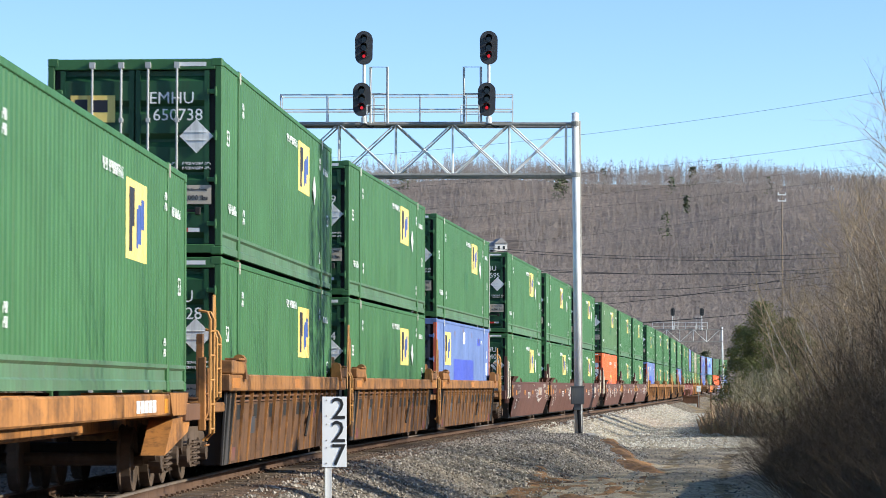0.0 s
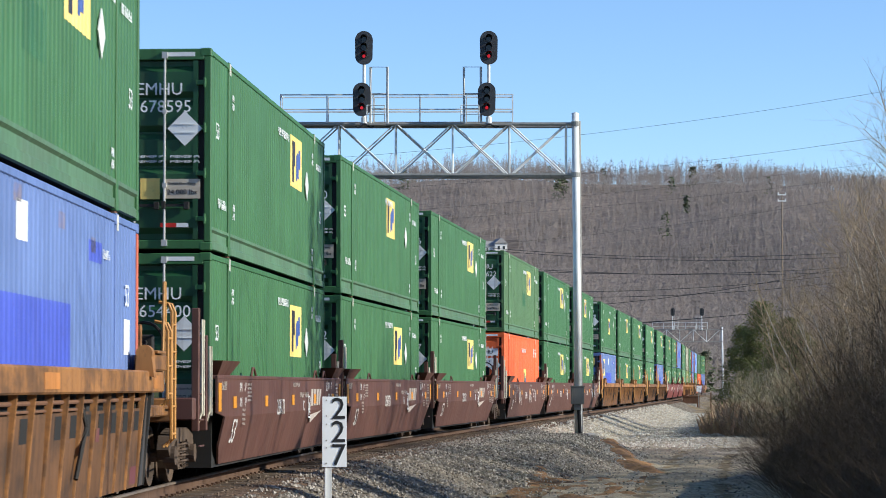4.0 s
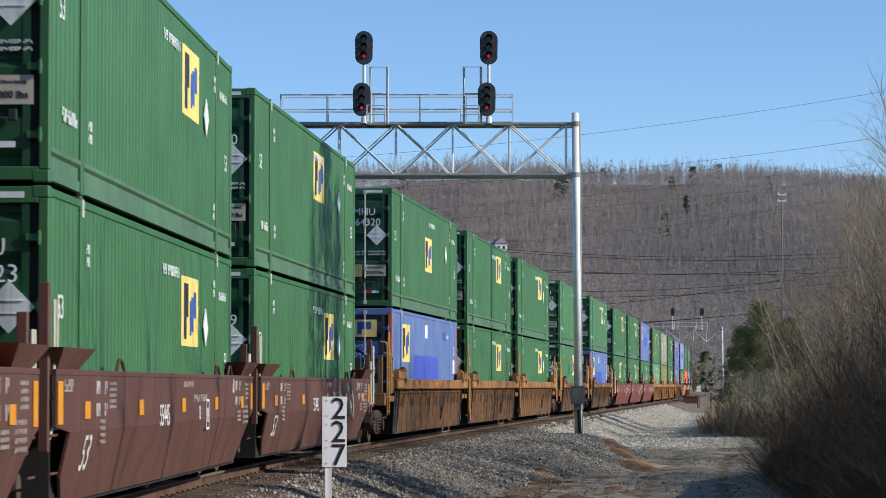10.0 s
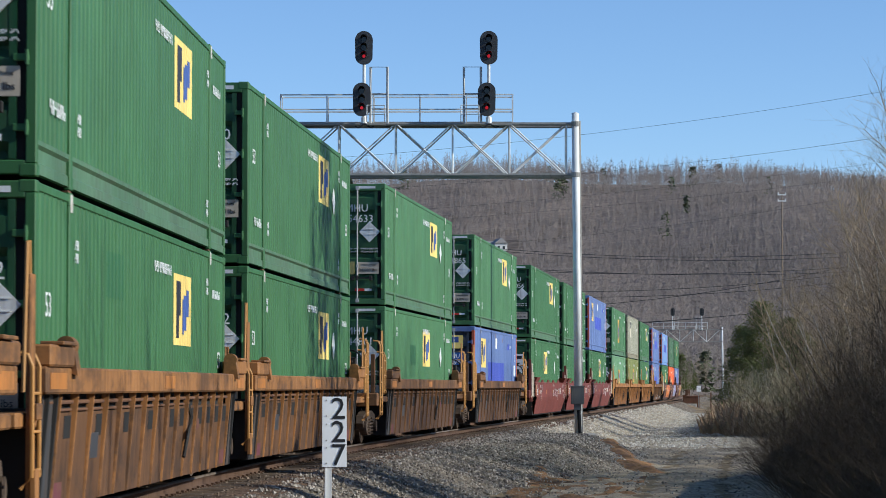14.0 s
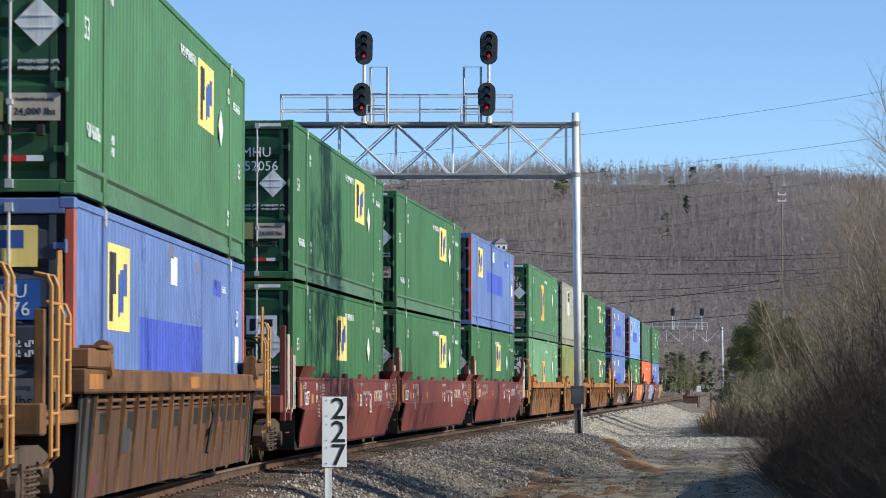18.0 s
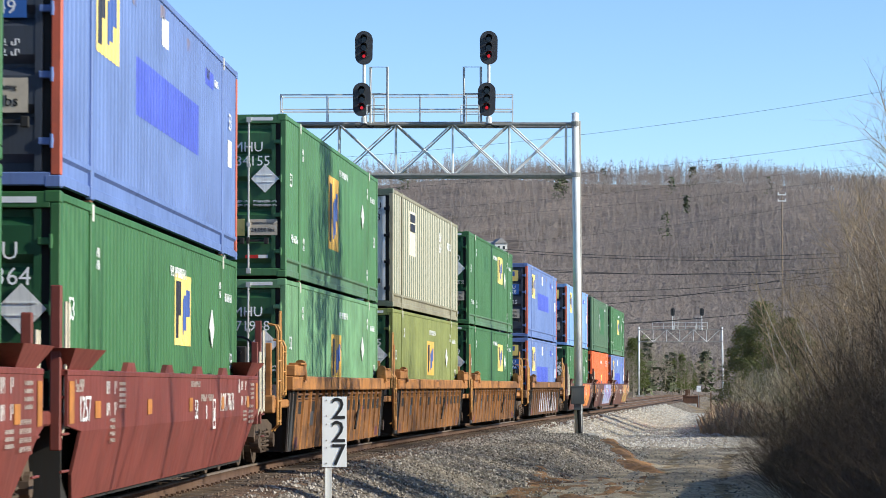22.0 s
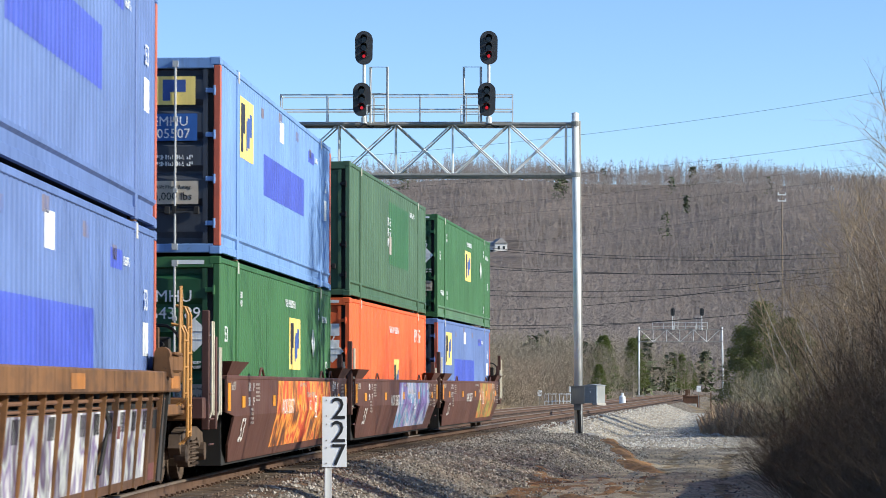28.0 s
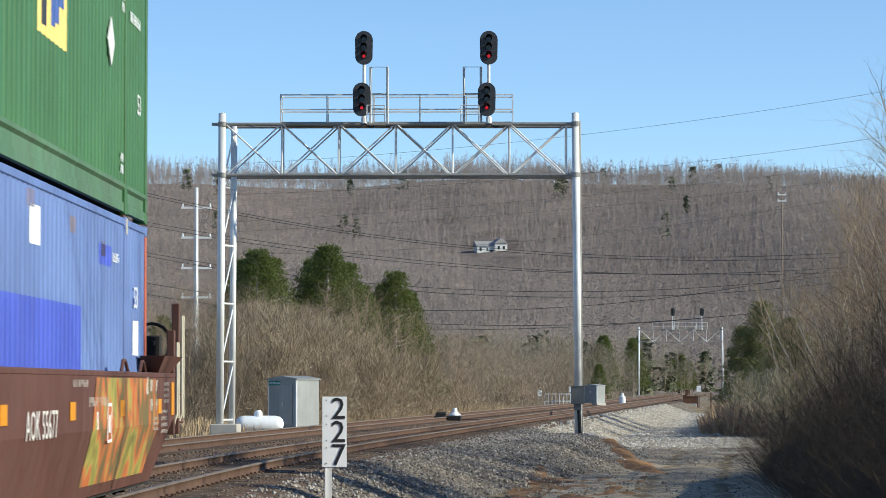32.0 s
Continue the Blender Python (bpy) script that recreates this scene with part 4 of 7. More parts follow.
    part("grab_rail", kept(("grab", paint, tall), lambda: Shape().path([(0.02, 0.1, 0.85), (0.06, 0.16, 1.0), (0.06, 0.16, tall - 0.15), (0.06, 0.32, tall - 0.15), (0.06, 0.32, 0.95)], 0.017).mesh("grab_rail", "pale_rail" if paint in ("brown", "red") else paint)), parent, "", pose(x, y, 0))
    if ladder:
        for z in (0.55, 0.9, 1.25):
            part("rung", kept(("rung", paint), lambda: Shape().tube((0.05, -0.02, 0), (0.05, 0.4, 0), 0.014).mesh("rung", paint)), parent, "", pose(x, y, z))


def reflector(parent, y, z, tall=False, x=1.555, tone="amber"):
    part("reflector", kept(("refl", tall, tone), lambda: Shape().box(0, 0.005, -0.17 if not tall else -0.14, 0.17 if not tall else 0.14, -0.2 if tall else -0.085, 0.2 if tall else 0.085).mesh("reflector", tone)), parent, "amber reflector", pose(x, y, z))


def lock_box(paint, end):
    """A long low box on the top chord with a rounded, bored plate at its inner end."""
    s = Shape().box(1.34, 1.56, *sorted((end * 0.72, -end * 0.62)), 0.0, 0.2, 0.02)
    s.box(1.38, 1.6, *sorted((end * 0.3, -end * 0.5)), 0.2, 0.235, 0.008)
    return s.mesh("locking_box", paint)


def lock_plate(paint):
    n = 14
    ring = [(1.47 + 0.095 * math.cos(a), 0.2 + 0.095 * math.sin(a)) for a in (math.pi * (-0.15 + 1.3 * i / n) for i in range(n + 1))]
    ring = [(1.59, -0.08)] + ring + [(1.37, -0.01)]
    return Shape().sweep(ring, -0.11, 0.11).mesh("locking_plate", paint)


def pipe_ladder(parent, y, tall, low, leaning=False):
    """Round yellow-ochre stiles and rungs bent from pipe."""
    stile = lambda: Shape().path([(1.36, 0, low), (1.46, 0, low + 0.1), (1.46, 0, tall - 0.12), (1.42, 0, tall - 0.02), (1.3, 0, tall)], 0.021).mesh("stile", "grab_paint")
    for dy in (0.0, 0.36):
        part("stile", kept(("stile", tall, low), stile), parent, "", pose(0, y + dy, 0))
    z = low + 0.16
    while z < tall - 0.05:
        part("rung", kept("pipe_rung", lambda: Shape().tube((1.47, 0.0, 0), (1.47, 0.36, 0), 0.015).mesh("rung", "grab_paint")), parent, "", pose(0, y, z))
        z += 0.34
    if leaning:
        part("grab_rail", kept("lean", lambda: Shape().path([(1.42, -0.22, 1.3), (1.42, -0.06, 2.62), (1.42, 0.03, 2.64), (1.42, 0.2, 1.4)], 0.02).mesh("grab_rail", "grab_paint")), parent, "", pose(0, y, 0))


def ribbed_wagon(paint, first, last, tag=None):
    """A well unit with an exposed top chord and slanting outside ribs over a shallow side sheet."""
    colour = {"ribbed": "rusty ochre", "ribbed_old": "grimy rust-stained ochre"}.get(paint, "grimy rust-brown")
    w = thing("well_wagon", "%s steel well wagon with outside ribs" % colour, "freight wagon", "wagons of the train")
    lean = lambda x, z: x * (1.336 + max(0.0, z - 0.24) * 0.06)

    def side(x, y0, y1, z0, z1, thick, lift):
        a, b = lean(x, z0) + x * lift, lean(x, z1) + x * lift
        return Shape().add([(a, y0, z0), (a, y1, z0), (b, y1, z1), (b, y0, z1), (a - x * thick, y0, z0), (a - x * thick, y1, z0), (b - x * thick, y1, z1), (b - x * thick, y0, z1)],
                           [(0, 1, 2, 3), (7, 6, 5, 4), (0, 4, 5, 1), (1, 5, 6, 2), (2, 6, 7, 3), (3, 7, 4, 0)])

    def rib(x, material):
        o = lambda z, d: lean(x, z) + x * d
        return Shape().add([(o(0.2, -0.005), -0.03, 0.2), (o(0.2, 0.02), -0.02, 0.2), (o(0.2, 0.02), 0.02, 0.2), (o(0.2, -0.005), 0.03, 0.2), (o(1.28, -0.02), -0.03, 1.28), (o(1.28, 0.055), -0.02, 1.28), (o(1.28, 0.055), 0.02, 1.28), (o(1.28, -0.02), 0.03, 1.28)],
                           [(0, 1, 2, 3), (7, 6, 5, 4), (0, 4, 5, 1), (1, 5, 6, 2), (2, 6, 7, 3), (3, 7, 4, 0)]).mesh("rib", material)

    for x in (-1, 1):
        part("top_chord", kept(("chord", paint, x), lambda: Shape().box(*sorted((x * 1.36, x * 1.53)), -8.75, 8.75, 1.28, 1.53, 0.02).mesh("top_chord", paint)), w)
        # Sheets are streaked with rust, and darkened for shade below the chord.
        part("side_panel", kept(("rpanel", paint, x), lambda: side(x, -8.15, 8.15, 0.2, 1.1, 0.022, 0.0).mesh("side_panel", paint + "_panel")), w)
        part("air_pipe", kept(("pipe", x), lambda: Shape().tube((x * 1.385, -8.2, 1.2), (x * 1.385, 8.2, 1.2), 0.022).tube((x * 1.375, -8.2, 1.125), (x * 1.375, 3.0, 1.125), 0.016).mesh("air_pipe", "rust")), w)
        for i in range(16):
            y = -7.5 + i * 1.0
            part("rib", kept(("rib", paint, x), lambda: rib(x, paint)), w, "", pose(0, y, 0))
            if x > 0 and i < 15:
                if i % 2 == 0 or i > 8:
                    # Each hole is a black plate on the sheet, its inner dark painted.
                    part("drain_hole", kept("hole", lambda: side(1, -0.2, 0.2, 0.85, 1.07, 0.02, 0.003).mesh("drain_hole", "pit_black")), w, "", pose(0, y + 0.74, 0))
    for y, d in ((-7.98, 1), (7.98, -1)):
        part("end_plate", kept("rend", lambda: side(1, -0.3, 0.3, 0.2, 1.27, 0.03, 0.008).mesh("end_plate", "end_grey")), w, "grimy black end plate", pose(0, y, 0))
        part("rib", kept(("rib", "black", 1), lambda: rib(1, "black")), w, "", pose(0, y + d * 0.3, 0))
        part("rib", STORE[("rib", "black", 1)], w, "", pose(0, y - d * 0.18, 0))
        part("spray_patch", kept("sprayp", lambda: side(1, -0.36, 0.36, 0.24, 0.44, 0.01, 0.004).mesh("spray_patch", "plum")), w, "faded plum paint", pose(0, y + d * (0.75 if d > 0 else 0.72), 0))
    part("brake_hose", kept("rhose", lambda: Shape().path([(1.4, 2.6, 1.2), (1.46, 2.62, 0.95), (1.44, 2.5, 0.8), (1.4, 2.3, 0.45)], 0.026).mesh("brake_hose", "black")), w)
    if tag:
        part("graffiti", kept(("rtag", tag), lambda: side(1, -3.4, 6.4, 0.3, 1.09, 0.01, 0.003).mesh("graffiti", tag)), w, "sprayed graffiti between the ribs")
    part("patch_plate", kept("rplate", lambda: side(1, -0.26, 0.26, 0.62, 0.88, 0.01, 0.005).mesh("patch_plate", "patch_grey")), w, "", pose(0, -5.0, 0))
    part("patch_plate", kept("rplate2", lambda: side(1, -0.13, 0.13, 0.78, 0.92, 0.01, 0.005).mesh("patch_plate", "plum")), w, "small red plate", pose(0, 4.0, 0))
    # Black inner walls paint in the dark of the gap under the chord.
    part("floor_pan", kept("deep_pan", lambda: Shape().box(-1.31, 1.31, -8.12, 8.12, 0.2, 0.34).box(1.30, 1.322, -8.12, 8.12, 0.34, 1.5).box(-1.322, -1.30, -8.12, 8.12, 0.34, 1.5).mesh("floor_pan", "black")), w)
    wagon_ends(w, paint, first, last, 1.53)
    for y in (-8.15, -0.1, 8.1):
        part("reflector", kept("wide_refl", lambda: Shape().box(0, 0.004, -0.45, 0.45, -0.075, 0.075).mesh("reflector", "dull_amber")), w, "dull orange reflector strip", pose(1.5305, y, 1.4))
    for end in (-1, 1):
        box = part("locking_box", kept(("lockbox", paint, end), lambda: lock_box(paint, end)), w, "", pose(0, end * 8.0, 1.53))
        part("locking_plate", kept(("lockplate", paint), lambda: lock_plate(paint)), box, "", pose(0, -end * 0.68, 0))
    return w


def wagon_ends(w, paint, first, last, top):
    """Decks, trucks, posts and couplers over the trucks."""
    for end, outer in ((-1, first), (1, last)):
        far = 10.7 if outer else 9.45
        part("end_deck", kept(("deck", paint, end, far), lambda: Shape().box(-1.38, 1.38, *sorted((end * 7.7, end * far)), 0.98, 1.12, 0.02).box(-0.4, 0.4, *sorted((end * 7.7, end * (far + 0.05))), 0.6, 1.0, 0.03).mesh("end_deck", paint)), w)
        part("bulkhead", kept(("bulk", end), lambda: Shape().slab([(end * 8.12, 0.2), (end * 8.18, 0.2), (end * 8.22, 1.15), (end * 8.12, 1.15)], -1.33, 1.33).mesh("bulkhead", "black")), w)
        if outer:
            wheelset_truck(w, end * 9.35)
            part("coupler", kept(("coupler", end), lambda: Shape().box(-0.11, 0.11, *sorted((end * 10.6, end * 11.35)), 0.72, 0.95, 0.03).box(-0.2, 0.2, *sorted((end * 11.2, end * 11.5)), 0.68, 0.98, 0.05).mesh("coupler", "rust")), w)
            part("air_hose", kept(("hose", end), lambda: Shape().path([(0.35, end * 10.7, 0.85), (0.38, end * 10.85, 0.65), (0.36, end * 11.1, 0.5), (0.3, end * 11.4, 0.52), (0.25, end * 11.55, 0.62)], 0.03).mesh("air_hose", "black")), w)
            if paint.startswith("ribbed"):
                pipe_ladder(w, end * 10.35 - (0.2 if end > 0 else 0.0), 2.4, 0.6)
                pipe_ladder(w, end * 9.7, 2.15, 1.1, True)
                part("end_post", kept(("endpost", paint, 2.1), lambda: Shape().box(-0.05, 0.05, -0.05, 0.05, 1.0, 2.1, 0.01).mesh("end_post", paint)), w, "", pose(1.15, end * 9.2, 0))
            else:
                stanchions(w, end * 10.35 - (0.2 if end > 0 else 0.0), paint, 2.4)
                stanchions(w, end * 9.6, paint, 2.05, False)
            part("end_beam", kept(("beam", paint, end), lambda: Shape().box(-1.4, 1.45, *sorted((end * 10.5, end * 10.75)), 0.9, 1.2, 0.02).mesh("end_beam", paint)), w)
            if end > 0:
                part("hand_brake", kept("brake", lambda: Shape().path([(1.1 + 0.25 * math.cos(a * 0.314), 0.03, 1.9 + 0.25 * math.sin(a * 0.314)) for a in range(21)], 0.022, 5).tube((1.1, 0.06, 1.9), (1.1, 0.3, 1.9), 0.03).box(1.0, 1.2, 0.2, 0.35, 1.1, 2.0, 0.02).mesh("hand_brake", "black")), w, "", pose(0, end * 10.2, 0))
        elif end < 0:
            wheelset_truck(w, -9.6)
        if not outer and paint.startswith("ribbed"):
            if end < 0:
                pipe_ladder(w, -9.15, 1.65, 0.45, True)
                part("ladder_plate", kept(("lplate", paint), lambda: Shape().box(1.4, 1.44, -0.13, 0.13, 0.35, 2.35, 0.008).box(1.44, 1.5, -0.15, 0.02, 0.3, 0.62, 0.01).box(1.44, 1.5, -0.08, 0.15, 1.05, 1.2, 0.01).mesh("ladder_plate", paint)), w, "", pose(0, -9.0, 0))
            else:
                part("end_post", kept(("endpost", paint, 1.95), lambda: Shape().box(-0.06, 0.06, -0.04, 0.04, 1.0, 1.95, 0.01).mesh("end_post", paint)), w, "", pose(1.2, 9.0, 0))
                part("end_post", STORE[("endpost", paint, 1.95)], w, "", pose(1.2, 8.6, 0))
        elif not outer:
            stanchions(w, end * 9.0 - (0.25 if end > 0 else 0), paint, 2.3 if end < 0 else 2.0, True)


def scrawl(seed):
    """A sprayed squiggle: joined upright loops of uneven height."""
    r = random.Random(seed)
    ph, pts = r.uniform(0, 6), []
    for k in range(60):
        a = k * 0.42
        pts.append((0.0, -0.55 + k * 0.018 + 0.13 * math.sin(a * 1.7 + ph), (0.2 + 0.14 * math.sin(a * 0.31 + ph)) * math.sin(a) + 0.06 * math.sin(a * 0.53)))
    s = Shape().path(pts, 0.014, 4)
    s.v = [(min(max(x, -0.003), 0.003), y, z) for x, y, z in s.v]
    return s.mesh("graffiti", "dull_letter")


def smooth_wagon(paint, first, last, tag=None, mark="brand", number="55677", scrawls=()):
    """A well unit with plain plate sides, tucked under towards the rails."""
    w = thing("well_wagon", "%s steel well wagon with smooth plate sides%s" % ("brown" if paint == "brown" else "oxide red", " and graffiti" if tag else ""), "freight wagon", "wagons of the train")

    def side_plate(x):
        s = Shape()
        tuck = lambda z: 1.53 if z > 0.92 else 1.53 - (0.92 - z) * 0.24
        # split at the fold so that both planes stay flat
        top = [(-9.0, 1.5), (9.0, 1.5), (9.0, 0.98), (8.72, 0.92), (-8.2, 0.92), (-9.0, 0.98)]
        low = [(-8.2, 0.92), (8.72, 0.92), (7.75, 0.24), (-7.75, 0.24), (-8.15, 0.5)]
        for ring in (top, low):
            k = len(ring)
            v = [(x * tuck(z), y, z) for y, z in ring] + [(x * (tuck(z) - 0.03), y, z) for y, z in ring]
            s.add(v, [tuple(range(k)), tuple(range(2 * k - 1, k - 1, -1))] + [(i, i + k, (i + 1) % k + k, (i + 1) % k) for i in range(k)])
        s.box(*sorted((x * 1.42, x * 1.538)), -9.0, 9.0, 1.45, 1.51, 0.01)
        return s.mesh("side_plate", paint)

    for x in (-1, 1):
        part("side_plate", kept(("splate", paint, x), lambda: side_plate(x)), w)
        for y in (-8.15, 8.15):
            part("guide_hopper", kept(("hopper", paint, x), lambda: Shape().add(
                [(x * 1.5, -0.62, 0), (x * 1.5, 0.62, 0), (x * 1.3, 0.62, 0), (x * 1.3, -0.62, 0), (x * 1.62, -0.95, 0.2), (x * 1.62, 0.95, 0.2), (x * 1.32, 0.95, 0.2), (x * 1.32, -0.95, 0.2)],
                [(3, 2, 1, 0), (0, 1, 5, 4), (1, 2, 6, 5), (2, 3, 7, 6), (3, 0, 4, 7), (4, 5, 6, 7)]).mesh("guide_hopper", paint)), w, "", pose(0, y, 1.51))
        if paint == "red":
            for y in (-4.6, -1.4, 1.6, 4.6):
                part("guide_tab", kept(("tab", x), lambda: Shape().slab([(-0.42, 1.5), (-0.22, 1.61), (0.22, 1.61), (0.42, 1.5)], *sorted((x * 1.44, x * 1.5))).mesh("guide_tab", paint)), w, "", pose(0, y, 0))
            continue
        part("tie_loop", kept(("loop", paint, x), lambda: Shape().path([(x * 1.48, -0.3, 1.5), (x * 1.48, -0.12, 1.63), (x * 1.48, 0.05, 1.63), (x * 1.48, 0.3, 1.5)], 0.02).mesh("tie_loop", paint)), w, "", pose(0, 4.6, 0))
        part("tie_loop", STORE[("loop", paint, x)], w, "", pose(0, 6.2, 0))
        part("tie_loop", STORE[("loop", paint, x)], w, "", pose(0, -4.6, 0))
    if tag:
        a, b = {"tag_orange": (-2.8, 5.6), "tag_violet": (-0.5, 6.4), "tag_olive": (2.0, 7.0)}[tag]
        part("graffiti", kept(("stag", tag), lambda: Shape().add(
            [(1.536, a, 1.44), (1.536, b, 1.44), (1.536, b + 0.3, 0.92), (1.536, a - 0.25, 0.92), (1.536 - 0.135, b - 0.2, 0.36), (1.536 - 0.135, a - 0.3, 0.36)],
            [(0, 3, 2, 1), (3, 5, 4, 2)]).mesh("graffiti", tag)), w, "sprayed graffiti on the side plate")
    part("floor_pan", kept("pan", lambda: Shape().box(-1.33, 1.33, -8.12, 8.12, 0.2, 0.34).box(1.30, 1.325, -8.12, 8.12, 0.34, 1.2).box(-1.325, -1.30, -8.12, 8.12, 0.34, 1.2).mesh("floor_pan", "black")), w)
    wagon_ends(w, paint, first, last, 1.5)
    for y in (-7.2, -3.4, 0.4, 4.0, 7.4):
        reflector(w, y, 1.12, x=1.536, tone="dull_amber" if paint == "red" else "amber")
    for y in (-8.8, 8.75):
        reflector(w, y, 1.2, True, x=1.536, tone="dull_amber" if paint == "red" else "amber")
    if paint == "red":
        words(w, "53", 0.36, pose(1.537, 1.0, 1.04) @ SIDE_ON)
        words(w, "1257", 0.36, pose(1.537, -8.0, 1.12) @ SIDE_ON)
    else:
        words(w, "53", 0.52, pose(1.482, -7.0, 0.68, 0, 0, 0) @ pose(0, 0, 0, 0, 13.5, 0) @ SIDE_ON, "dull_letter")
    bar = lambda wd, h: kept(("wbar", wd, h), lambda: letter_bars(wd, h, "faint_letter" if wd > 0.3 or h < 0.1 else "dull_letter"))
    for y, z, rows, wd, h in ((-8.3, 1.36, 1, 0.5, 0.12), (-6.5, 1.34, 2, 0.22, 0.13), (-6.0, 1.34, 2, 0.24, 0.13), (-5.5, 1.38, 5, 0.5, 0.035), (6.2, 1.36, 1, 0.2, 0.2), (6.6, 1.36, 2, 0.22, 0.13), (7.1, 1.36, 2, 0.24, 0.13), (8.1, 1.38, 4, 0.5, 0.04), (7.9, 1.05, 4, 0.7, 0.045), (7.0, 0.98, 3, 0.5, 0.035), (0.9, 1.38, 1, 1.0, 0.07), (2.2, 1.2, 1, 1.4, 0.09), (-6.2, 1.0, 4, 0.35, 0.04)):
        for r in range(rows):
            part("lettering_bar", bar(wd, h), w, "", pose(1.534, y, z - r * h * 1.7))
    words(w, number, 0.36, pose(1.537, 4.6 if paint == "red" else -1.4, 1.12 if paint == "red" else 1.0) @ SIDE_ON, "dull_letter")
    for y, seed in scrawls:
        part("graffiti", kept(("scrawl", seed), lambda: scrawl(seed)), w, "pale sprayed scrawl", pose(1.537, y, 1.0))
    words(w, "C" if first else "B", 0.26, pose(1.537, 2.1, 1.0) @ SIDE_ON)
    part("load_box", kept("loadbox", lambda: Shape().box(0, 0.003, -0.16, -0.13, -0.2, 0.2).box(0, 0.003, 0.13, 0.16, -0.2, 0.2).box(0, 0.003, -0.13, 0.13, -0.2, -0.17).box(0, 0.003, -0.13, 0.13, 0.17, 0.2).box(0, 0.003, -0.05, 0.05, -0.1, 0.08).mesh("load_box", "letter")), w, "", pose(1.534, 3.0, 0.98))
    if mark == "brand":
        part("emblem", kept("wbrand", lambda: Shape().slab([(-0.9, 0.0), (-0.55, 0.0), (-0.47, 0.3), (-0.82, 0.3)], 0, 0.004).slab([(-0.42, 0.0), (-0.07, 0.0), (0.01, 0.3), (-0.34, 0.3)], 0, 0.004).slab([(0.06, 0.0), (0.41, 0.0), (0.49, 0.3), (0.14, 0.3)], 0, 0.004).slab([(0.54, 0.0), (0.66, 0.0), (0.97, 0.3), (0.62, 0.3)], 0, 0.004).slab([(-1.0, -0.16), (0.9, -0.1), (-1.1, -0.3)], 0, 0.004).mesh("emblem", "faint_letter")), w, "faded pale emblem", pose(1.534, 4.2, 1.0))
    return w


def spine_wagon():
    """A low open spine wagon whose container rides on saddle beams over the trucks."""
    w = thing("spine_wagon", "rusty ochre spine wagon with exposed trucks", "freight wagon", "wagons of the train")
    part("centre_beam", kept("spine", lambda: Shape().box(-0.35, 0.35, -8.5, 9.2, 0.75, 1.15, 0.03).mesh("centre_beam", "ribbed")), w)
    for y in (-6.0, 6.0):
        part("saddle", kept("saddle", lambda: Shape().slab([(-1.0, 0.0), (1.0, 0.0), (0.7, -0.28), (-0.7, -0.28)], 0.35, 1.45).slab([(-1.0, 0.0), (1.0, 0.0), (0.7, -0.28), (-0.7, -0.28)], -1.45, -0.35).mesh("saddle", "ribbed")), w, "", pose(0, y, 1.27))
    part("deck_beam", kept("deckbeam", lambda: Shape().box(1.3, 1.5, -8.4, 4.6, 1.0, 1.26, 0.02).mesh("deck_beam", "ribbed")), w)
    part("deck_beam", kept("deckbeam2", lambda: Shape().box(-1.5, -1.3, -8.4, 4.6, 1.0, 1.26, 0.02).mesh("deck_beam", "ribbed")), w)
    part("walkway", kept("walkway", lambda: Shape().box(0.5, 1.35, 6.0, 9.0, 0.95, 1.0).box(1.3, 1.4, 7.2, 9.2, 0.9, 1.12, 0.01).mesh("walkway", "rust")), w)
    part("danger_plate", kept("danger", lambda: Shape().slab([(-1.6, -0.35), (0.9, -0.1), (1.1, 0.0), (1.1, 0.28), (-0.4, 0.28)], 1.0, 1.3).mesh("danger_plate", "ribbed")), w, "ochre bracket plate", pose(0.05, 6.9, 0.85))
    words(w, "DANGER", 0.14, pose(1.356, 7.1, 1.05) @ SIDE_ON, "sign_black")
    wheelset_truck(w, 7.6)
    wheelset_truck(w, -7.6)
    for i in range(5):
        part("lettering_bar", kept(("wbar", 0.28, 0.14), lambda: Shape().box(0, 0.004, -0.14, 0.14, -0.07, 0.07).mesh("lettering_bar", "letter")), w, "", pose(1.502, 1.6 + i * 0.36, 1.12))
    reflector(w, 4.2, 1.12, x=1.5)
    part("end_beam", kept("spine_end", lambda: Shape().box(-1.35, 1.4, 9.0, 9.25, 0.9, 1.15, 0.02).mesh("end_beam", "ribbed")), w)
    part("coupler", kept(("coupler", 1, 0), lambda: Shape().box(-0.11, 0.11, 9.2, 9.9, 0.72, 0.95, 0.03).mesh("coupler", "rust")), w)
    stanchions(w, 8.9, "ribbed", 1.75, True)
    return w


M["mid_steel"] = painted("grey_galvanised_steel", (0.46, 0.46, 0.45), (0.2, 0.19, 0.18), rough=0.55, metal=0.15, streaks=0.4)
M["grab_paint"] = painted("worn_yellow_paint", (0.44, 0.21, 0.05), (0.16, 0.07, 0.025), streaks=0.5, wear=0.6, rough=0.5)
M["pit_black"] = plain("pit_black", (0.012, 0.011, 0.01), 0.9)
M["end_grey"] = painted("grimy_end_plate", (0.03, 0.03, 0.032), (0.1, 0.055, 0.03), streaks=0.6, blotch=0.4, rough=0.7)
M["plum"] = painted("plum_paint", (0.12, 0.03, 0.04), (0.16, 0.08, 0.035), streaks=0.8, blotch=0.7, rough=0.7)
M["dull_amber"] = painted("dull_orange_film", (0.42, 0.16, 0.03), (0.2, 0.09, 0.03), streaks=0.8, blotch=0.6)
M["rust_film"] = painted("rust_run_film", (0.17, 0.14, 0.17), (0.11, 0.165, 0.39), streaks=0.9, blotch=1.0)
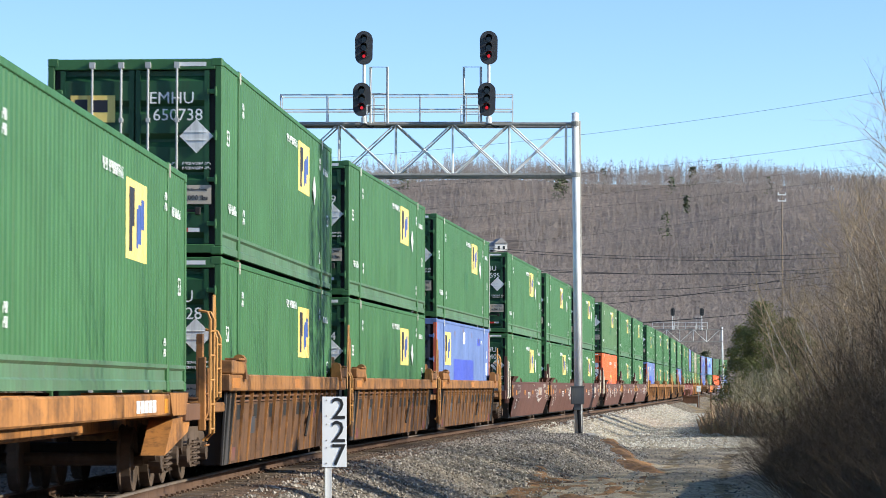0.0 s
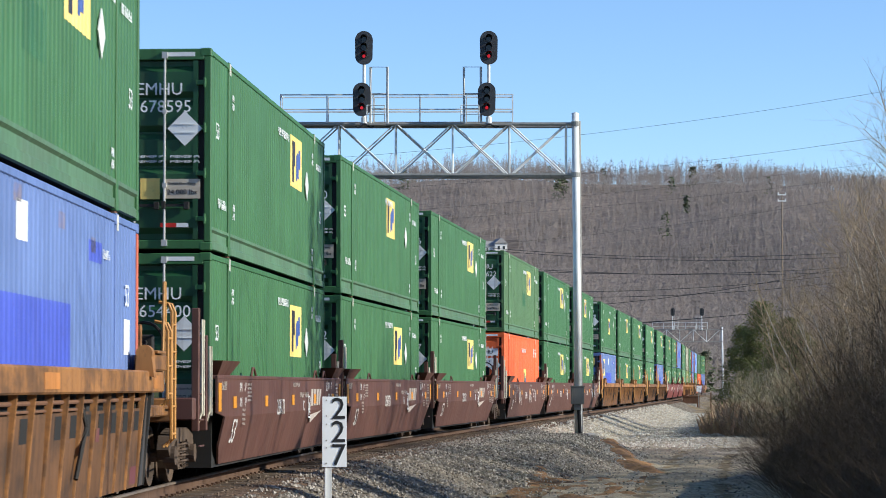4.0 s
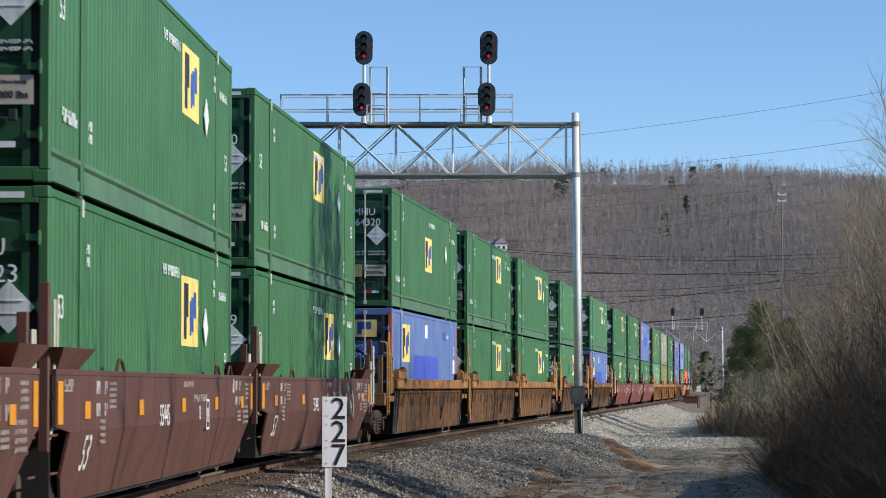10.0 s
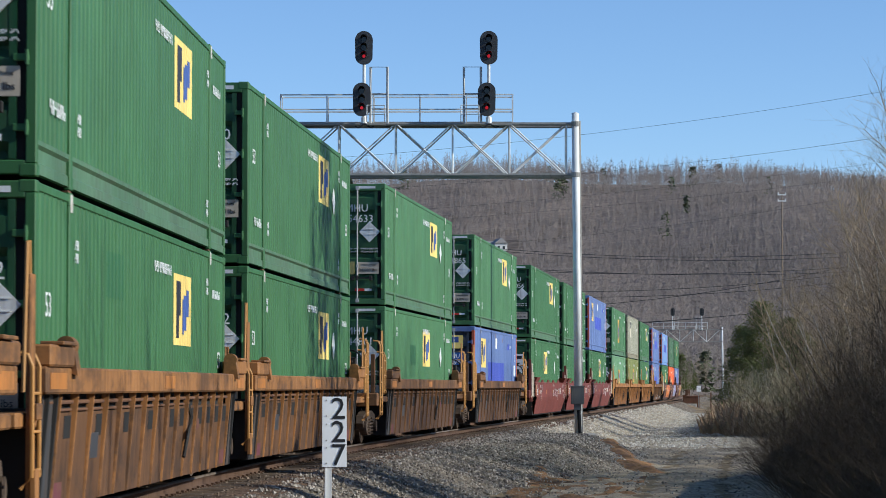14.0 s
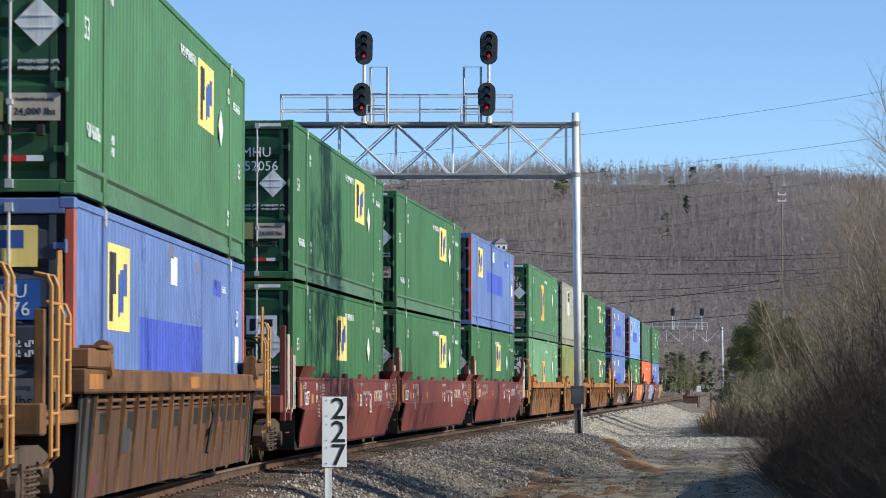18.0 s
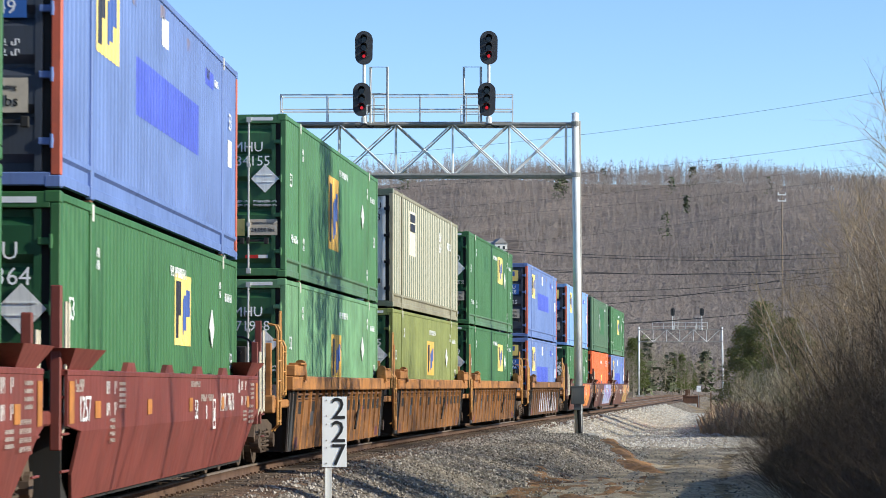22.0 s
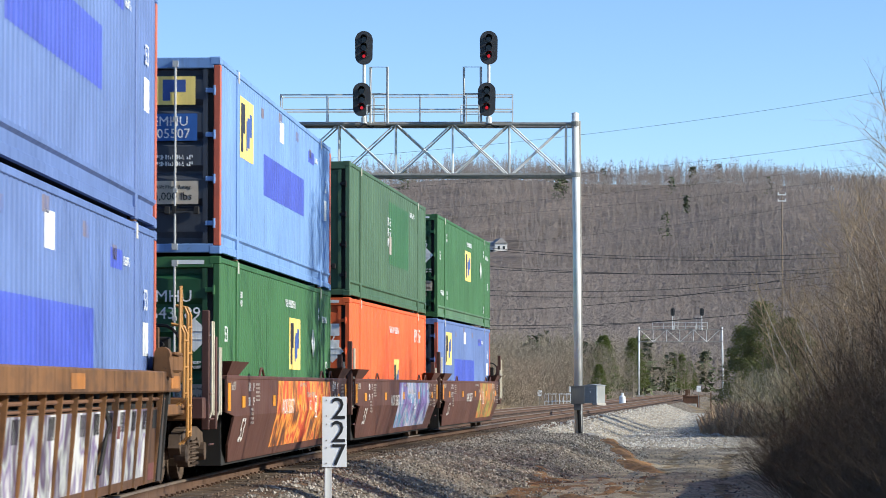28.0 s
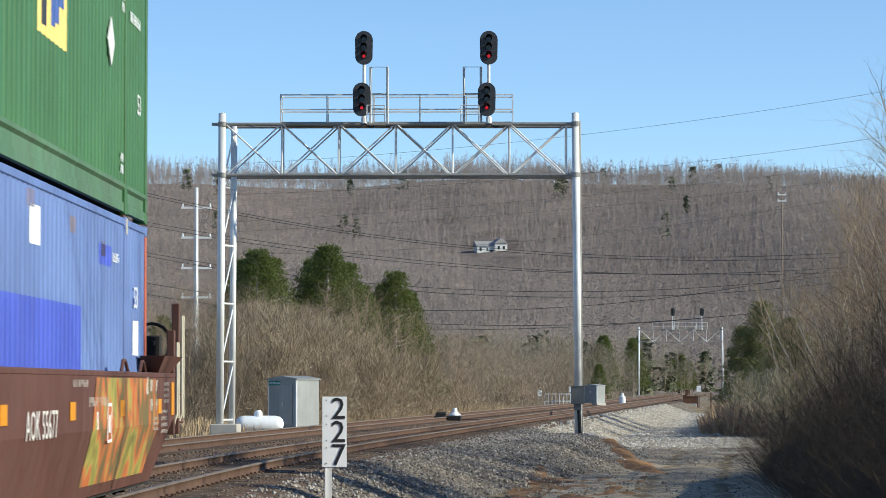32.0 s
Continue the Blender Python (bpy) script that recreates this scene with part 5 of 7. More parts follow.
M["worn_white"] = painted("worn_white_paint", (0.55, 0.53, 0.47), (0.2, 0.15, 0.1), streaks=0.7, blotch=0.5)
M["old_yellow"] = painted("faded_amber_film", (0.62, 0.36, 0.06), (0.3, 0.17, 0.04), streaks=0.5)
M["tag_flat"] = painted("deeper_orange_paint", (0.72, 0.10, 0.022), (0.4, 0.06, 0.02), streaks=0.3)
M["tan_label"] = plain("yellowed_label", (0.55, 0.47, 0.36), 0.6)
M["box_grey"] = painted("dark_grey_box_paint", (0.13, 0.13, 0.125), (0.06, 0.055, 0.05), rough=0.6)
M["pale_bush"] = island("pale_bush_twigs", [(0.34, 0.29, 0.19), (0.44, 0.385, 0.26), (0.40, 0.34, 0.23), (0.50, 0.45, 0.32)])
M["patch_grey"] = plain("grey_plate", (0.05, 0.05, 0.055), 0.6)
M["pale_rail"] = plain("pale_grab_rail", (0.62, 0.56, 0.42), 0.6)
M["dull_letter"] = painted("dull_white_lettering", (0.62, 0.58, 0.54), (0.2, 0.12, 0.1), streaks=0.5)
M["faint_letter"] = painted("faded_lettering", (0.42, 0.36, 0.31), (0.13, 0.06, 0.05), streaks=0.6)

# Where each stack's near end stands along the line at 16 s; upper, lower, wagon.
TRAIN = [
    (-298, None, ("green", ""), "spine", None),
    (-277.92, ("green", "650738"), ("green", "640528"), "ribbed_old", None),
    (-258.64, ("green", "650119"), ("green", "645784"), "ribbed_old", None),
    (-239.62, ("green", "640281"), ("blue", "206025"), "ribbed_old", None),
    (-216.24, ("green", "678595"), ("green", "654400"), "brown", None),
    (-197.2, ("green", "648170"), ("green", "633342"), "brown", None),
    (-178.02, ("green", "650256"), ("green", "641087"), "brown", None),
    (-154.73, ("dull_green", "641622"), ("orange", "200151"), "brown", None),
    (-135.69, ("green", "650110"), ("green", "648223"), "brown", None),
    (-116.45, ("green", "646020"), ("green", "641029"), "brown", None),
    (-92.9, ("green", "264320"), ("blue", "204266"), "ribbed_old", None),
    (-73.7, ("green", "650714"), ("green", "641602"), "ribbed_old", None),
    (-54.62, ("green", "651170"), ("green", "644702"), "ribbed_old", None),
    (-31.6, ("mid_green", "654633"), ("mid_green", "644861"), "ribbed_dark", None),
    (-8.57, ("mid_green", "653865"), ("blue", "203076"), "ribbed_dark", None),
    (14.61, ("green", "652056"), ("green", ""), "red", None),
    (33.59, ("green", "651179"), ("green", "640292"), "red", None),
    (53.11, ("blue", "205749"), ("green", "641364"), "red", None),
    (76.08, ("mid_green", "634155"), ("light_green", "271948"), "ribbed", None),
    (95.38, ("tan", "4183"), ("olive", "645165"), "ribbed", None),
    (114.95, ("green", "650110"), ("green", "641229"), "ribbed", None),
    (138.15, ("blue", "205228"), ("blue", "204092"), "ribbed_dark", "tag_grey"),
    (161.03, ("light_blue", "205507"), ("green", "643189"), "brown", "tag_orange"),
    (180.61, ("dark_green", ""), ("orange", "200187"), "brown", "tag_violet"),
    (199.73, ("green", "650216"), ("blue", "204967"), "brown", "tag_olive"),
]
PACK_FIRST = {1, 4, 7, 10, 13, 14, 15, 18, 21, 22}
PACK_LAST = {3, 6, 9, 12, 13, 14, 17, 20, 21, 24}
RIDERS = []
for i, (near, upper, lower, kind, tag) in enumerate(TRAIN):
    if kind == "spine":
        wagon = spine_wagon()
    elif kind.startswith("ribbed"):
        wagon = ribbed_wagon(kind, i in PACK_FIRST, i in PACK_LAST, tag)
    else:
        wagon = smooth_wagon(kind, i in PACK_FIRST, i in PACK_LAST, tag, "brand" if i in (4, 5, 6) else "", {4: "256173", 5: "256173", 6: "256173", 7: "55445", 8: "55445", 9: "55445", 15: "AOK 74676", 16: "AOK 74676", 17: "AOK 74676"}.get(i, "AOK 55677"), {7: ((-4.2, 1), (0.6, 2)), 9: ((5.0, 3),)}.get(i, ()))
    RIDERS.append((wagon, near + HALF_L, 0.0))
    base = 1.28 if kind == "spine" else 0.361
    for level, spec in enumerate((lower, upper)):
        if spec:
            RIDERS.append((container(spec[0], level, spec[1], i * 2 + level), near + HALF_L, base + level * (TALL + 0.03)))


def motions():
    """The train runs past at a steady pace, each rider turning with the curve."""
    for rider, mid, z in RIDERS:
        rows = []
        for step in range(33):
            t = float(step)
            s = mid + 0.275 - 15.6738 * (t - 16) + 0.00217 * (t - 16) ** 2
            rows.append((t, line_pose(s, 0.0, z)))
        walk(rider, rows)


# ---- ground ----
def smooth(a, b, v):
    u = np.clip((v - a) / (b - a), 0, 1)
    return u * u * (3 - 2 * u)


def wobble(x, y, size, seed=0.0):
    """Cheap rolling unevenness between -1 and 1."""
    return (np.sin(x / size * 1.7 + seed) * np.cos(y / size * 1.3 + seed * 2.1) + np.sin((x * 0.6 + y * 0.8) / size * 3.1 + seed * 1.7) * 0.5 + np.cos((x * 0.9 - y * 0.4) / size * 5.3 + seed) * 0.25) / 1.75


def ridge_height(x, y):
    """The wooded ridge across the valley."""
    crest = 91 + 2.0 * np.sin(x / 60 + 0.4) + 1.5 * np.sin(x / 23 + 1.0) - 0.02 * np.clip(x, -260, 260)
    rise = smooth(620, 1500, y + 60 * np.sin(x / 170))
    gullies = 9 * np.sin(x / 62 + y / 260) * smooth(700, 1100, y) * (1 - smooth(1200, 1400, y))
    fall = 1 - 0.5 * smooth(1600, 2600, y)
    return (crest * rise + gullies + 14.0 * smooth(1220, 1470, y)) * fall


def offset_right(x, y):
    return (x - np.interp(y, LINE_Y, LINE_X)) * np.cos(np.interp(y, LINE_Y, TURN))


def ground_height(x, y):
    d = offset_right(x, y)
    z = np.full(np.shape(d), -1.02)
    # ballast bed under two tracks
    bed = np.where(d > 0, 1 - smooth(2.2, 4.3, d), 1 - smooth(6.6, 8.2, -d))
    z = z + bed * 0.62
    # a heap of spread gravel around the post on the right of the line
    heap = smooth(62, 84, y) * (1 - smooth(97, 108, y)) * smooth(2.2, 3.0, d) * (1 - smooth(3.6, 6.0, d))
    z = z + heap * (0.50 - bed * 0.45)
    # the land to the left lies nearly level with the line; to the right it banks up
    z = z + smooth(7.2, 11.0, -d) * 0.55
    bank = smooth(10.2, 15.5, d) * (smooth(8, 24, y) * (1 - smooth(66, 88, y)) * 2.7 + 0.5) * (y < 520)
    z = z + bank + 0.12 * wobble(x, y, 5.0) * smooth(5.0, 9.0, np.abs(d)) + 0.03 * wobble(x, y, 0.9, 3.0)
    # the creek under the girder span
    creek = np.exp(-((y - 303) / 5.0) ** 2) * (1 - smooth(60, 90, np.abs(d)))
    z = z - creek * 2.2
    return z + np.where(y > 560, ridge_height(x, y), 0.0)


def ground_grid(xs, ys, height):
    gx, gy = np.meshgrid(np.array(xs), np.array(ys))
    gz = height(gx, gy)
    nx, ny = len(xs), len(ys)
    idx = np.arange(nx * ny).reshape(ny, nx)
    faces = np.stack([idx[:-1, :-1], idx[:-1, 1:], idx[1:, 1:], idx[1:, :-1]], -1).reshape(-1, 4)
    return np.stack([gx, gy, gz], -1).reshape(-1, 3), faces


xs = np.concatenate([np.arange(-3400, -400, 100), np.arange(-400, -60, 14), np.arange(-60, -16, 2.5), np.arange(-16, 24, 0.5), np.arange(24, 70, 2.5), np.arange(70, 420, 14), np.arange(420, 3401, 100)])
ys = np.concatenate([np.arange(-1500, -60, 60), np.arange(-60, 20, 5), np.arange(20, 130, 1.0), np.arange(130, 360, 4), np.arange(360, 560, 12), np.arange(560, 2600, 25), np.arange(2600, 4801, 200)])
gv, gf = ground_grid(xs, ys, ground_height)
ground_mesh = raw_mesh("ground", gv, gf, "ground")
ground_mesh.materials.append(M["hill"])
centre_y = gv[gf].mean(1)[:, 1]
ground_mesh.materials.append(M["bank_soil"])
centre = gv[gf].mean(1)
# Ground under the thicket takes the soil colour darkened for shade.
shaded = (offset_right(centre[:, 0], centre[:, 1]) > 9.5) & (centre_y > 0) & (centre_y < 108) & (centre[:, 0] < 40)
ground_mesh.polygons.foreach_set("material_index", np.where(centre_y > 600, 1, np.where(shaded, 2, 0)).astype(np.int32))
ground_mesh.polygons.foreach_set("use_smooth", np.ones(len(gf), dtype=bool))
ground = thing("ground", "dry winter grass and leaf litter rising to a wooded ridge", "ground", "", "structure", ground_mesh)


def ribbon(name, s0, s1, step, profile, material, lift=None):
    """A strip along the track; profile gives side, z pairs; lift(s, side) adds unevenness."""
    ss = np.arange(s0, s1 + 0.01, step)
    verts = []
    for s in ss:
        for side, z in profile:
            x, y, _ = on_line(s, side)
            verts.append((x, y, z + (lift(s, side) if lift else 0)))
    k, n = len(profile), len(ss)
    idx = np.arange(k * n).reshape(n, k)
    faces = np.stack([idx[:-1, :-1], idx[:-1, 1:], idx[1:, 1:], idx[1:, :-1]], -1).reshape(-1, 4)
    me = raw_mesh(name, verts, faces, material)
    me.polygons.foreach_set("use_smooth", np.ones(len(faces), dtype=bool))
    return me


def bed_z(s, side):
    return 0.035 * noise.noise((s * 1.3, side * 1.3, 0.0)) + 0.02 * noise.noise((s * 4.1, side * 4.1, 3.0))


def heap_z(s, side):
    """The shoulder broadens into a heap near the bridge post."""
    x, y, _ = on_line(s, side)
    return float(np.clip((y - 62) / 22, 0, 1) * np.clip((108 - y) / 11, 0, 1))


def shoulder(s, side):
    h = heap_z(s, side)
    z = bed_z(s, side)
    if side > 2.1:
        plain_z = -0.26 - (side - 2.1) * 0.36
        heap_top = -0.25 - max(0.0, side - 4.6) * 0.36
        z += max(plain_z * (1 - h) + heap_top * h, -1.3) + 0.26 + (side - 2.1) * 0.36
    return z


BED = [(-9.0, -1.25), (-8.2, -0.95), (-7.2, -0.55), (-6.4, -0.25), (-5.9, -0.20), (-5.0, -0.19), (-3.6, -0.19), (-2.9, -0.21), (-2.15, -0.27), (-1.5, -0.21), (-0.7, -0.19), (0.7, -0.19), (1.5, -0.205), (1.8, -0.215)] + [(2.1 + i * 0.3, -0.26 - i * 0.3 * 0.36) for i in range(22)]
ballast = thing("ballast_bed", "grey crushed-stone ballast under two tracks", "ballast", "", "structure",
                ribbon("ballast_bed", -62, 380, 1.0, BED, "ballast", shoulder))

# loose stones lying on the near shoulder
rng = np.random.default_rng(5)


def scatter_stones(count, s0, s1, d0, d1, size0, size1, height):
    base = np.array([(1, 0, 0), (-1, 0, 0), (0, 1, 0), (0, -1, 0), (0, 0, 1), (0, 0, -1)], float)
    tris = np.array([(0, 2, 4), (2, 1, 4), (1, 3, 4), (3, 0, 4), (2, 0, 5), (1, 2, 5), (3, 1, 5), (0, 3, 5)])
    verts, faces = np.zeros((count, 6, 3)), np.zeros((count, 8, 3), int)
    for i in range(count):
        s, d = rng.uniform(s0, s1), rng.uniform(d0, d1)
        x, y, _ = on_line(s, d)
        q = Euler(rng.uniform(0, 6.28, 3)).to_matrix()
        shape = base * rng.uniform(0.6, 1.3, (6, 1)) * rng.uniform(size0, size1)
        verts[i] = shape @ np.array(q).T + (x, y, height(s, d) + size0 * 0.3)
        faces[i] = tris + i * 6
    return verts.reshape(-1, 3), faces.reshape(-1, 3)


def bed_top(s, d):
    for (a, za), (b, zb) in zip(BED, BED[1:]):
        if a <= d <= b:
            return za + (zb - za) * (d - a) / (b - a) + shoulder(s, d)
    return -1.0


sv, sf = scatter_stones(21500, -34, 40, 1.65, 6.6, 0.018, 0.045, bed_top)
thing("loose_ballast", "loose grey ballast stones on the shoulder", "stones", "", "stuff", raw_mesh("loose_ballast", sv, sf, "stones"))
sv, sf = scatter_stones(9000, -34, 60, -3.0, 1.9, 0.018, 0.04, bed_top)
thing("loose_ballast", "loose grey ballast stones between the rails", "stones", "", "stuff", raw_mesh("loose_ballast", sv, sf, "brown_stones"))
thing("track_bed", "rust-brown ballast between and beside the rails", "ballast", "", "structure",
      ribbon("track_bed", -62, 380, 1.0, [(d, z + 0.006) for d, z in BED if -6.5 < d < 2.2], "brown_ballast", shoulder))

def pale_z(s, side):
    return max(bed_top(s, side), float(ground_height(np.array(on_line(s, side)[0]), np.array(on_line(s, side)[1])))) + 0.035 + 0.03 * noise.noise((s * 0.8, side * 1.9, 7.0)) - 0.2 * (smooth(178, 192, s) + (1 - smooth(26, 46, s)) * 0.6)


# Gravel colour is lightened here to paint in the sunlit stretch of shoulder.
thing("pale_gravel_shoulder", "pale gravel along the shoulder beyond the signal bridge, sunlight painted in", "gravel", "", "structure",
      ribbon("pale_gravel_shoulder", 34, 190, 1.0, [(2.2 + i * 0.35, 0.0) for i in range(24)], "pale_gravel", pale_z))

# The loose stones are paled in the same way.
sv, sf = scatter_stones(10000, 40, 190, 1.8, 9.5, 0.025, 0.07, pale_z)
thing("pale_stones", "crushed stones on the far shoulder, paled to look sunlit", "stones", "", "stuff", raw_mesh("pale_stones", sv, sf, "pale_stones"))

# gravel access track in the dip to the right
def lane_z(s, side):
    x, y, _ = on_line(s, side)
    return float(ground_height(np.array(x), np.array(y))) + 0.03 - 0.05 * math.exp(-((side - 7.6) / 0.25) ** 2) - 0.05 * math.exp(-((side - 9.3) / 0.25) ** 2) + 0.035 * noise.noise((s * 0.9, side * 1.7, 2.0)) + 0.02 * noise.noise((s * 2.9, side * 3.1, 5.0))


thing("access_track", "gravel access track with wheel ruts beside the line", "track", "", "structure",
      ribbon("access_track", -50, 175, 1.0, [(5.4 + i * 0.35, 0.0) for i in range(16)], "road", lane_z))


def clay_z(s, d):
    """The clay shows in a low, broken ridge that runs aslant down the edge of the heap."""
    mid = 7.0 - (s - 14) * 0.115 + 0.15 * math.sin(s * 1.1)
    off = (d - mid) / (0.24 + 0.2 * smooth(30, 16, s))
    return max(bed_top(s, d), lane_z(s, d)) + 0.16 * math.exp(-off * off) - 0.05 + 0.04 * noise.noise((s * 1.6, d * 3.0, 9.0)) - 0.12 * (smooth(29, 33, s) + 1 - smooth(10, 14, s))


clay_mesh = ribbon("clay_bank", 10, 33, 0.3, [(4.4 + i * 0.12, 0.0) for i in range(28)], "clay", clay_z)
thing("clay_bank", "bare orange clay on the edge of the gravel heap", "clay", "", "stuff", clay_mesh)
# Clay in the ruts also stands in for sun streaks between tree shadows.
dirt_mesh = ribbon("clay_ruts", -9, 6, 0.4, [(4.5 + i * 0.15, 0.0) for i in range(20)], "clay",
                   lambda s, d: max(bed_top(s, d), lane_z(s, d)) - 0.015 + 0.09 * noise.noise((s * 0.5, d * 2.6, 4.0)) + 0.03 * noise.noise((s * 2.0, d * 5.0, 8.0)))
thing("clay_ruts", "orange clay in the gravel ruts, doubling as sunlit streaks", "clay", "", "stuff", dirt_mesh)
sv, sf = scatter_stones(5000, -15, 90, 4.6, 10.0, 0.015, 0.04, lane_z)
thing("track_gravel", "loose gravel and clods on the access track", "stones", "", "stuff", raw_mesh("track_gravel", sv, sf, "stones"))


# ---- rails and ties ----
def rail_run(name, side, s0, s1):
    head = [(-0.036, -0.03), (-0.036, -0.005), (-0.028, 0.0), (0.028, 0.0), (0.036, -0.005), (0.036, -0.03)]
    web = [(0.009, -0.045), (0.009, -0.135), (0.07, -0.16), (0.07, -0.172), (-0.07, -0.172), (-0.07, -0.16), (-0.009, -0.135), (-0.009, -0.045), (-0.036, -0.03)]
    prof = [(side + x, z) for x, z in head]
    low = [(side + 0.036, -0.03)] + [(side + x, z) for x, z in web]
    r = thing(name, "rusty steel rail with a polished head", "rail", "rails of the line", "structure")
    part("rail_web", ribbon("rail_web", s0, s1, 2.0, low, "rail"), r)
    part("rail_head", ribbon("rail_head", s0, s1, 2.0, prof, "rail_top"), r, "worn bright rail head")
    return r


for side in (-0.7535, 0.7535, -4.3 - 0.7535, -4.3 + 0.7535):
    rail_run("rail", side, -62, 420)
tie_mesh = Shape().box(-1.3, 1.3, -0.115, 0.115, -0.36, -0.172, 0.012).mesh("tie", "tie")
plate_mesh = Shape().box(-0.1, 0.1, -0.09, 0.09, -0.176, -0.158, 0.004).box(-0.12, -0.08, -0.05, -0.02, -0.165, -0.13).box(0.08, 0.12, 0.02, 0.05, -0.165, -0.13).mesh("tie_plate", "rail")
ties = thing("ties", "weathered timber ties under the tracks", "ties", "", "structure")
count = 0
for track in (0.0, -4.3):
    s = -45.0 if track == 0 else -5.0
    while s < (62.0 if track == 0 else 60.0):
        jitter = rng.uniform(-0.03, 0.03)
        m = line_pose(s + jitter, track, rng.uniform(-0.008, 0.008), 0.5)
        t = part("tie", tie_mesh, ties, "", m)
        if track == 0:
            part("tie_plate", plate_mesh, t, "", pose(0.7535, 0, 0))
            part("tie_plate", plate_mesh, t, "", pose(-0.7535, 0, 0))
        s += 0.55
far_ties = Shape()
for track in (0.0, -4.3):
    s = 62.5
    while s < 330:
        m = line_pose(s, track, 0, 0.5)
        corners = [m @ Vector(p) for p in ((-1.3, -0.115, -0.17), (1.3, -0.115, -0.17), (1.3, 0.115, -0.17), (-1.3, 0.115, -0.17), (-1.3, -0.115, -0.3), (1.3, -0.115, -0.3), (1.3, 0.115, -0.3), (-1.3, 0.115, -0.3))]
        far_ties.add(corners, [(0, 1, 2, 3), (0, 4, 5, 1), (1, 5, 6, 2), (2, 6, 7, 3), (3, 7, 4, 0)])
        s += 0.55
tagged(part("far_tie_rows", far_ties.mesh("far_tie_rows", "tie"), ties), kind="stuff")


# ---- signal bridges ----
def signal_head(parent, x, z, red=True, front=-0.55):
    """An oblong black target with three hooded lenses; the bottom one is lit."""
    ring = [(0.30 * math.cos(a), 0.30 * math.sin(a) + (0.27 if math.sin(a) >= 0 else -0.27)) for a in [k * math.pi / 12 for k in range(24)]]
    tgt = Shape()
    tgt.add([(px, -0.02, pz) for px, pz in ring] + [(px, 0.02, pz) for px, pz in ring], [tuple(range(24)), tuple(range(47, 23, -1))] + [(i, i + 24, (i + 1) % 24 + 24, (i + 1) % 24) for i in range(24)])
    head = part("signal_head", kept("target", lambda: tgt.box(-0.14, 0.14, 0.02, 0.3, -0.45, 0.45, 0.03).mesh("signal_head", "visor")), parent, "black three-lens signal head showing red", pose(x, front, z))
    for k in (-1, 0, 1):
        lit = red and k == -1
        part("lens", kept(("lens", lit), lambda: Shape().tube((0, -0.028, 0), (0, -0.02, 0), 0.055 if lit else 0.085, n=16).mesh("lens", "lit_red" if lit else "lens")), head, "glowing red lens" if lit else "unlit lens", pose(0, 0, k * 0.28))
        hood = Shape()
        n = 14
        arc = [(0.115 * math.cos(a), 0.115 * math.sin(a)) for a in [-0.6 + i * (math.pi + 1.2) / n for i in range(n + 1)]]
        hood.add([(px, -0.02, pz) for px, pz in arc] + [(px * 0.96, -0.30 if pz > 0 else -0.18, pz * 0.96 - 0.02) for px, pz in arc], [(i, i + 1, n + 2 + i, n + 1 + i) for i in range(n)])
        part("hood", kept("hood", lambda: hood.mesh("hood", "hood")), head, "", pose(0, 0, k * 0.28, -12, 0, 0))
    return head


def signal_bridge(left, right, bottom, depth, ground_l, ground_r, near=True):
    """A lattice truss over both tracks on a tube post at each side; x runs from the left post at 0."""
    width = right - left
    b = thing("signal_bridge", "galvanised steel truss signal bridge spanning both tracks", "signal bridge", "signal bridges")
    top = bottom + depth
    steel = "steel"
    for x, z0, lean in ((0.0, ground_l, 0.05), (width, ground_r, -0.08)):
        part("post", Shape().tube((x - lean, 0, z0), (x, 0, top + 0.36), 0.128, 0.125, n=18).tube((x, 0, top + 0.36), (x, 0, top + 0.4), 0.13, 0.02, n=18).mesh("post", steel, True), b)
        x2 = x + (0.33 if x == 0 else 0.1)
        if near:
            part("post", Shape().tube((x2 - lean, 0.95, z0), (x2, 0.95, top + 0.1), 0.11 if x == 0 else 0.05, n=14).mesh("post", "dull_steel" if x else steel, True), b)
        part("post_footing", Shape().box(x - lean - 0.3, x - lean + 0.62, -0.35, 1.3, z0 - 0.5, z0 + 0.06, 0.03).mesh("post_footing", "concrete"), b)
        if x == 0 and near:
            for k in range(5):
                z = z0 + 0.2 + k * (bottom - z0 - 0.6) / 4
                part("lacing", Shape().tube((x, 0, z), (x2, 0.95, z), 0.035).mesh("lacing", steel), b)
                part("lacing", Shape().tube((x, 0, z), (x2, 0.95, z + (bottom - z0 - 0.6) / 4), 0.03).mesh("lacing", steel), b)
        for z in (bottom, top):
            part("collar", Shape().tube((x, 0, z - 0.08), (x, 0, z + 0.08), 0.15, n=14).box(x - 0.35, x - 0.1, -0.04, 0.04, z - 0.05, z + 0.05).mesh("collar", "dull_steel"), b)
    bays = 6
    step = 1.92
    for y in (0.0, 0.95):
        for z in (bottom, top):
            part("chord", Shape().tube((0, y, z), (width + 0.15, y, z), 0.06, n=10).box(0.1, width - 0.1, y - 0.05, y + 0.05, z - 0.02, z + 0.05).mesh("chord", "dull_steel"), b)
        for i in range(bays):
            x0, x1 = 0.12 + i * step, 0.06 + (i + 1) * step
            if near or (y == 0 and i % 2 == 0):
                part("brace", Shape().tube((0, 0, 0), (0, 0, math.hypot(x1 - x0, depth)), 0.026 if near else 0.034, n=8, caps=False).mesh("brace", steel, True), b, "", pose(x0, y - 0.03, top, 0, 180 - math.degrees(math.atan2(x1 - x0, depth)), 0))
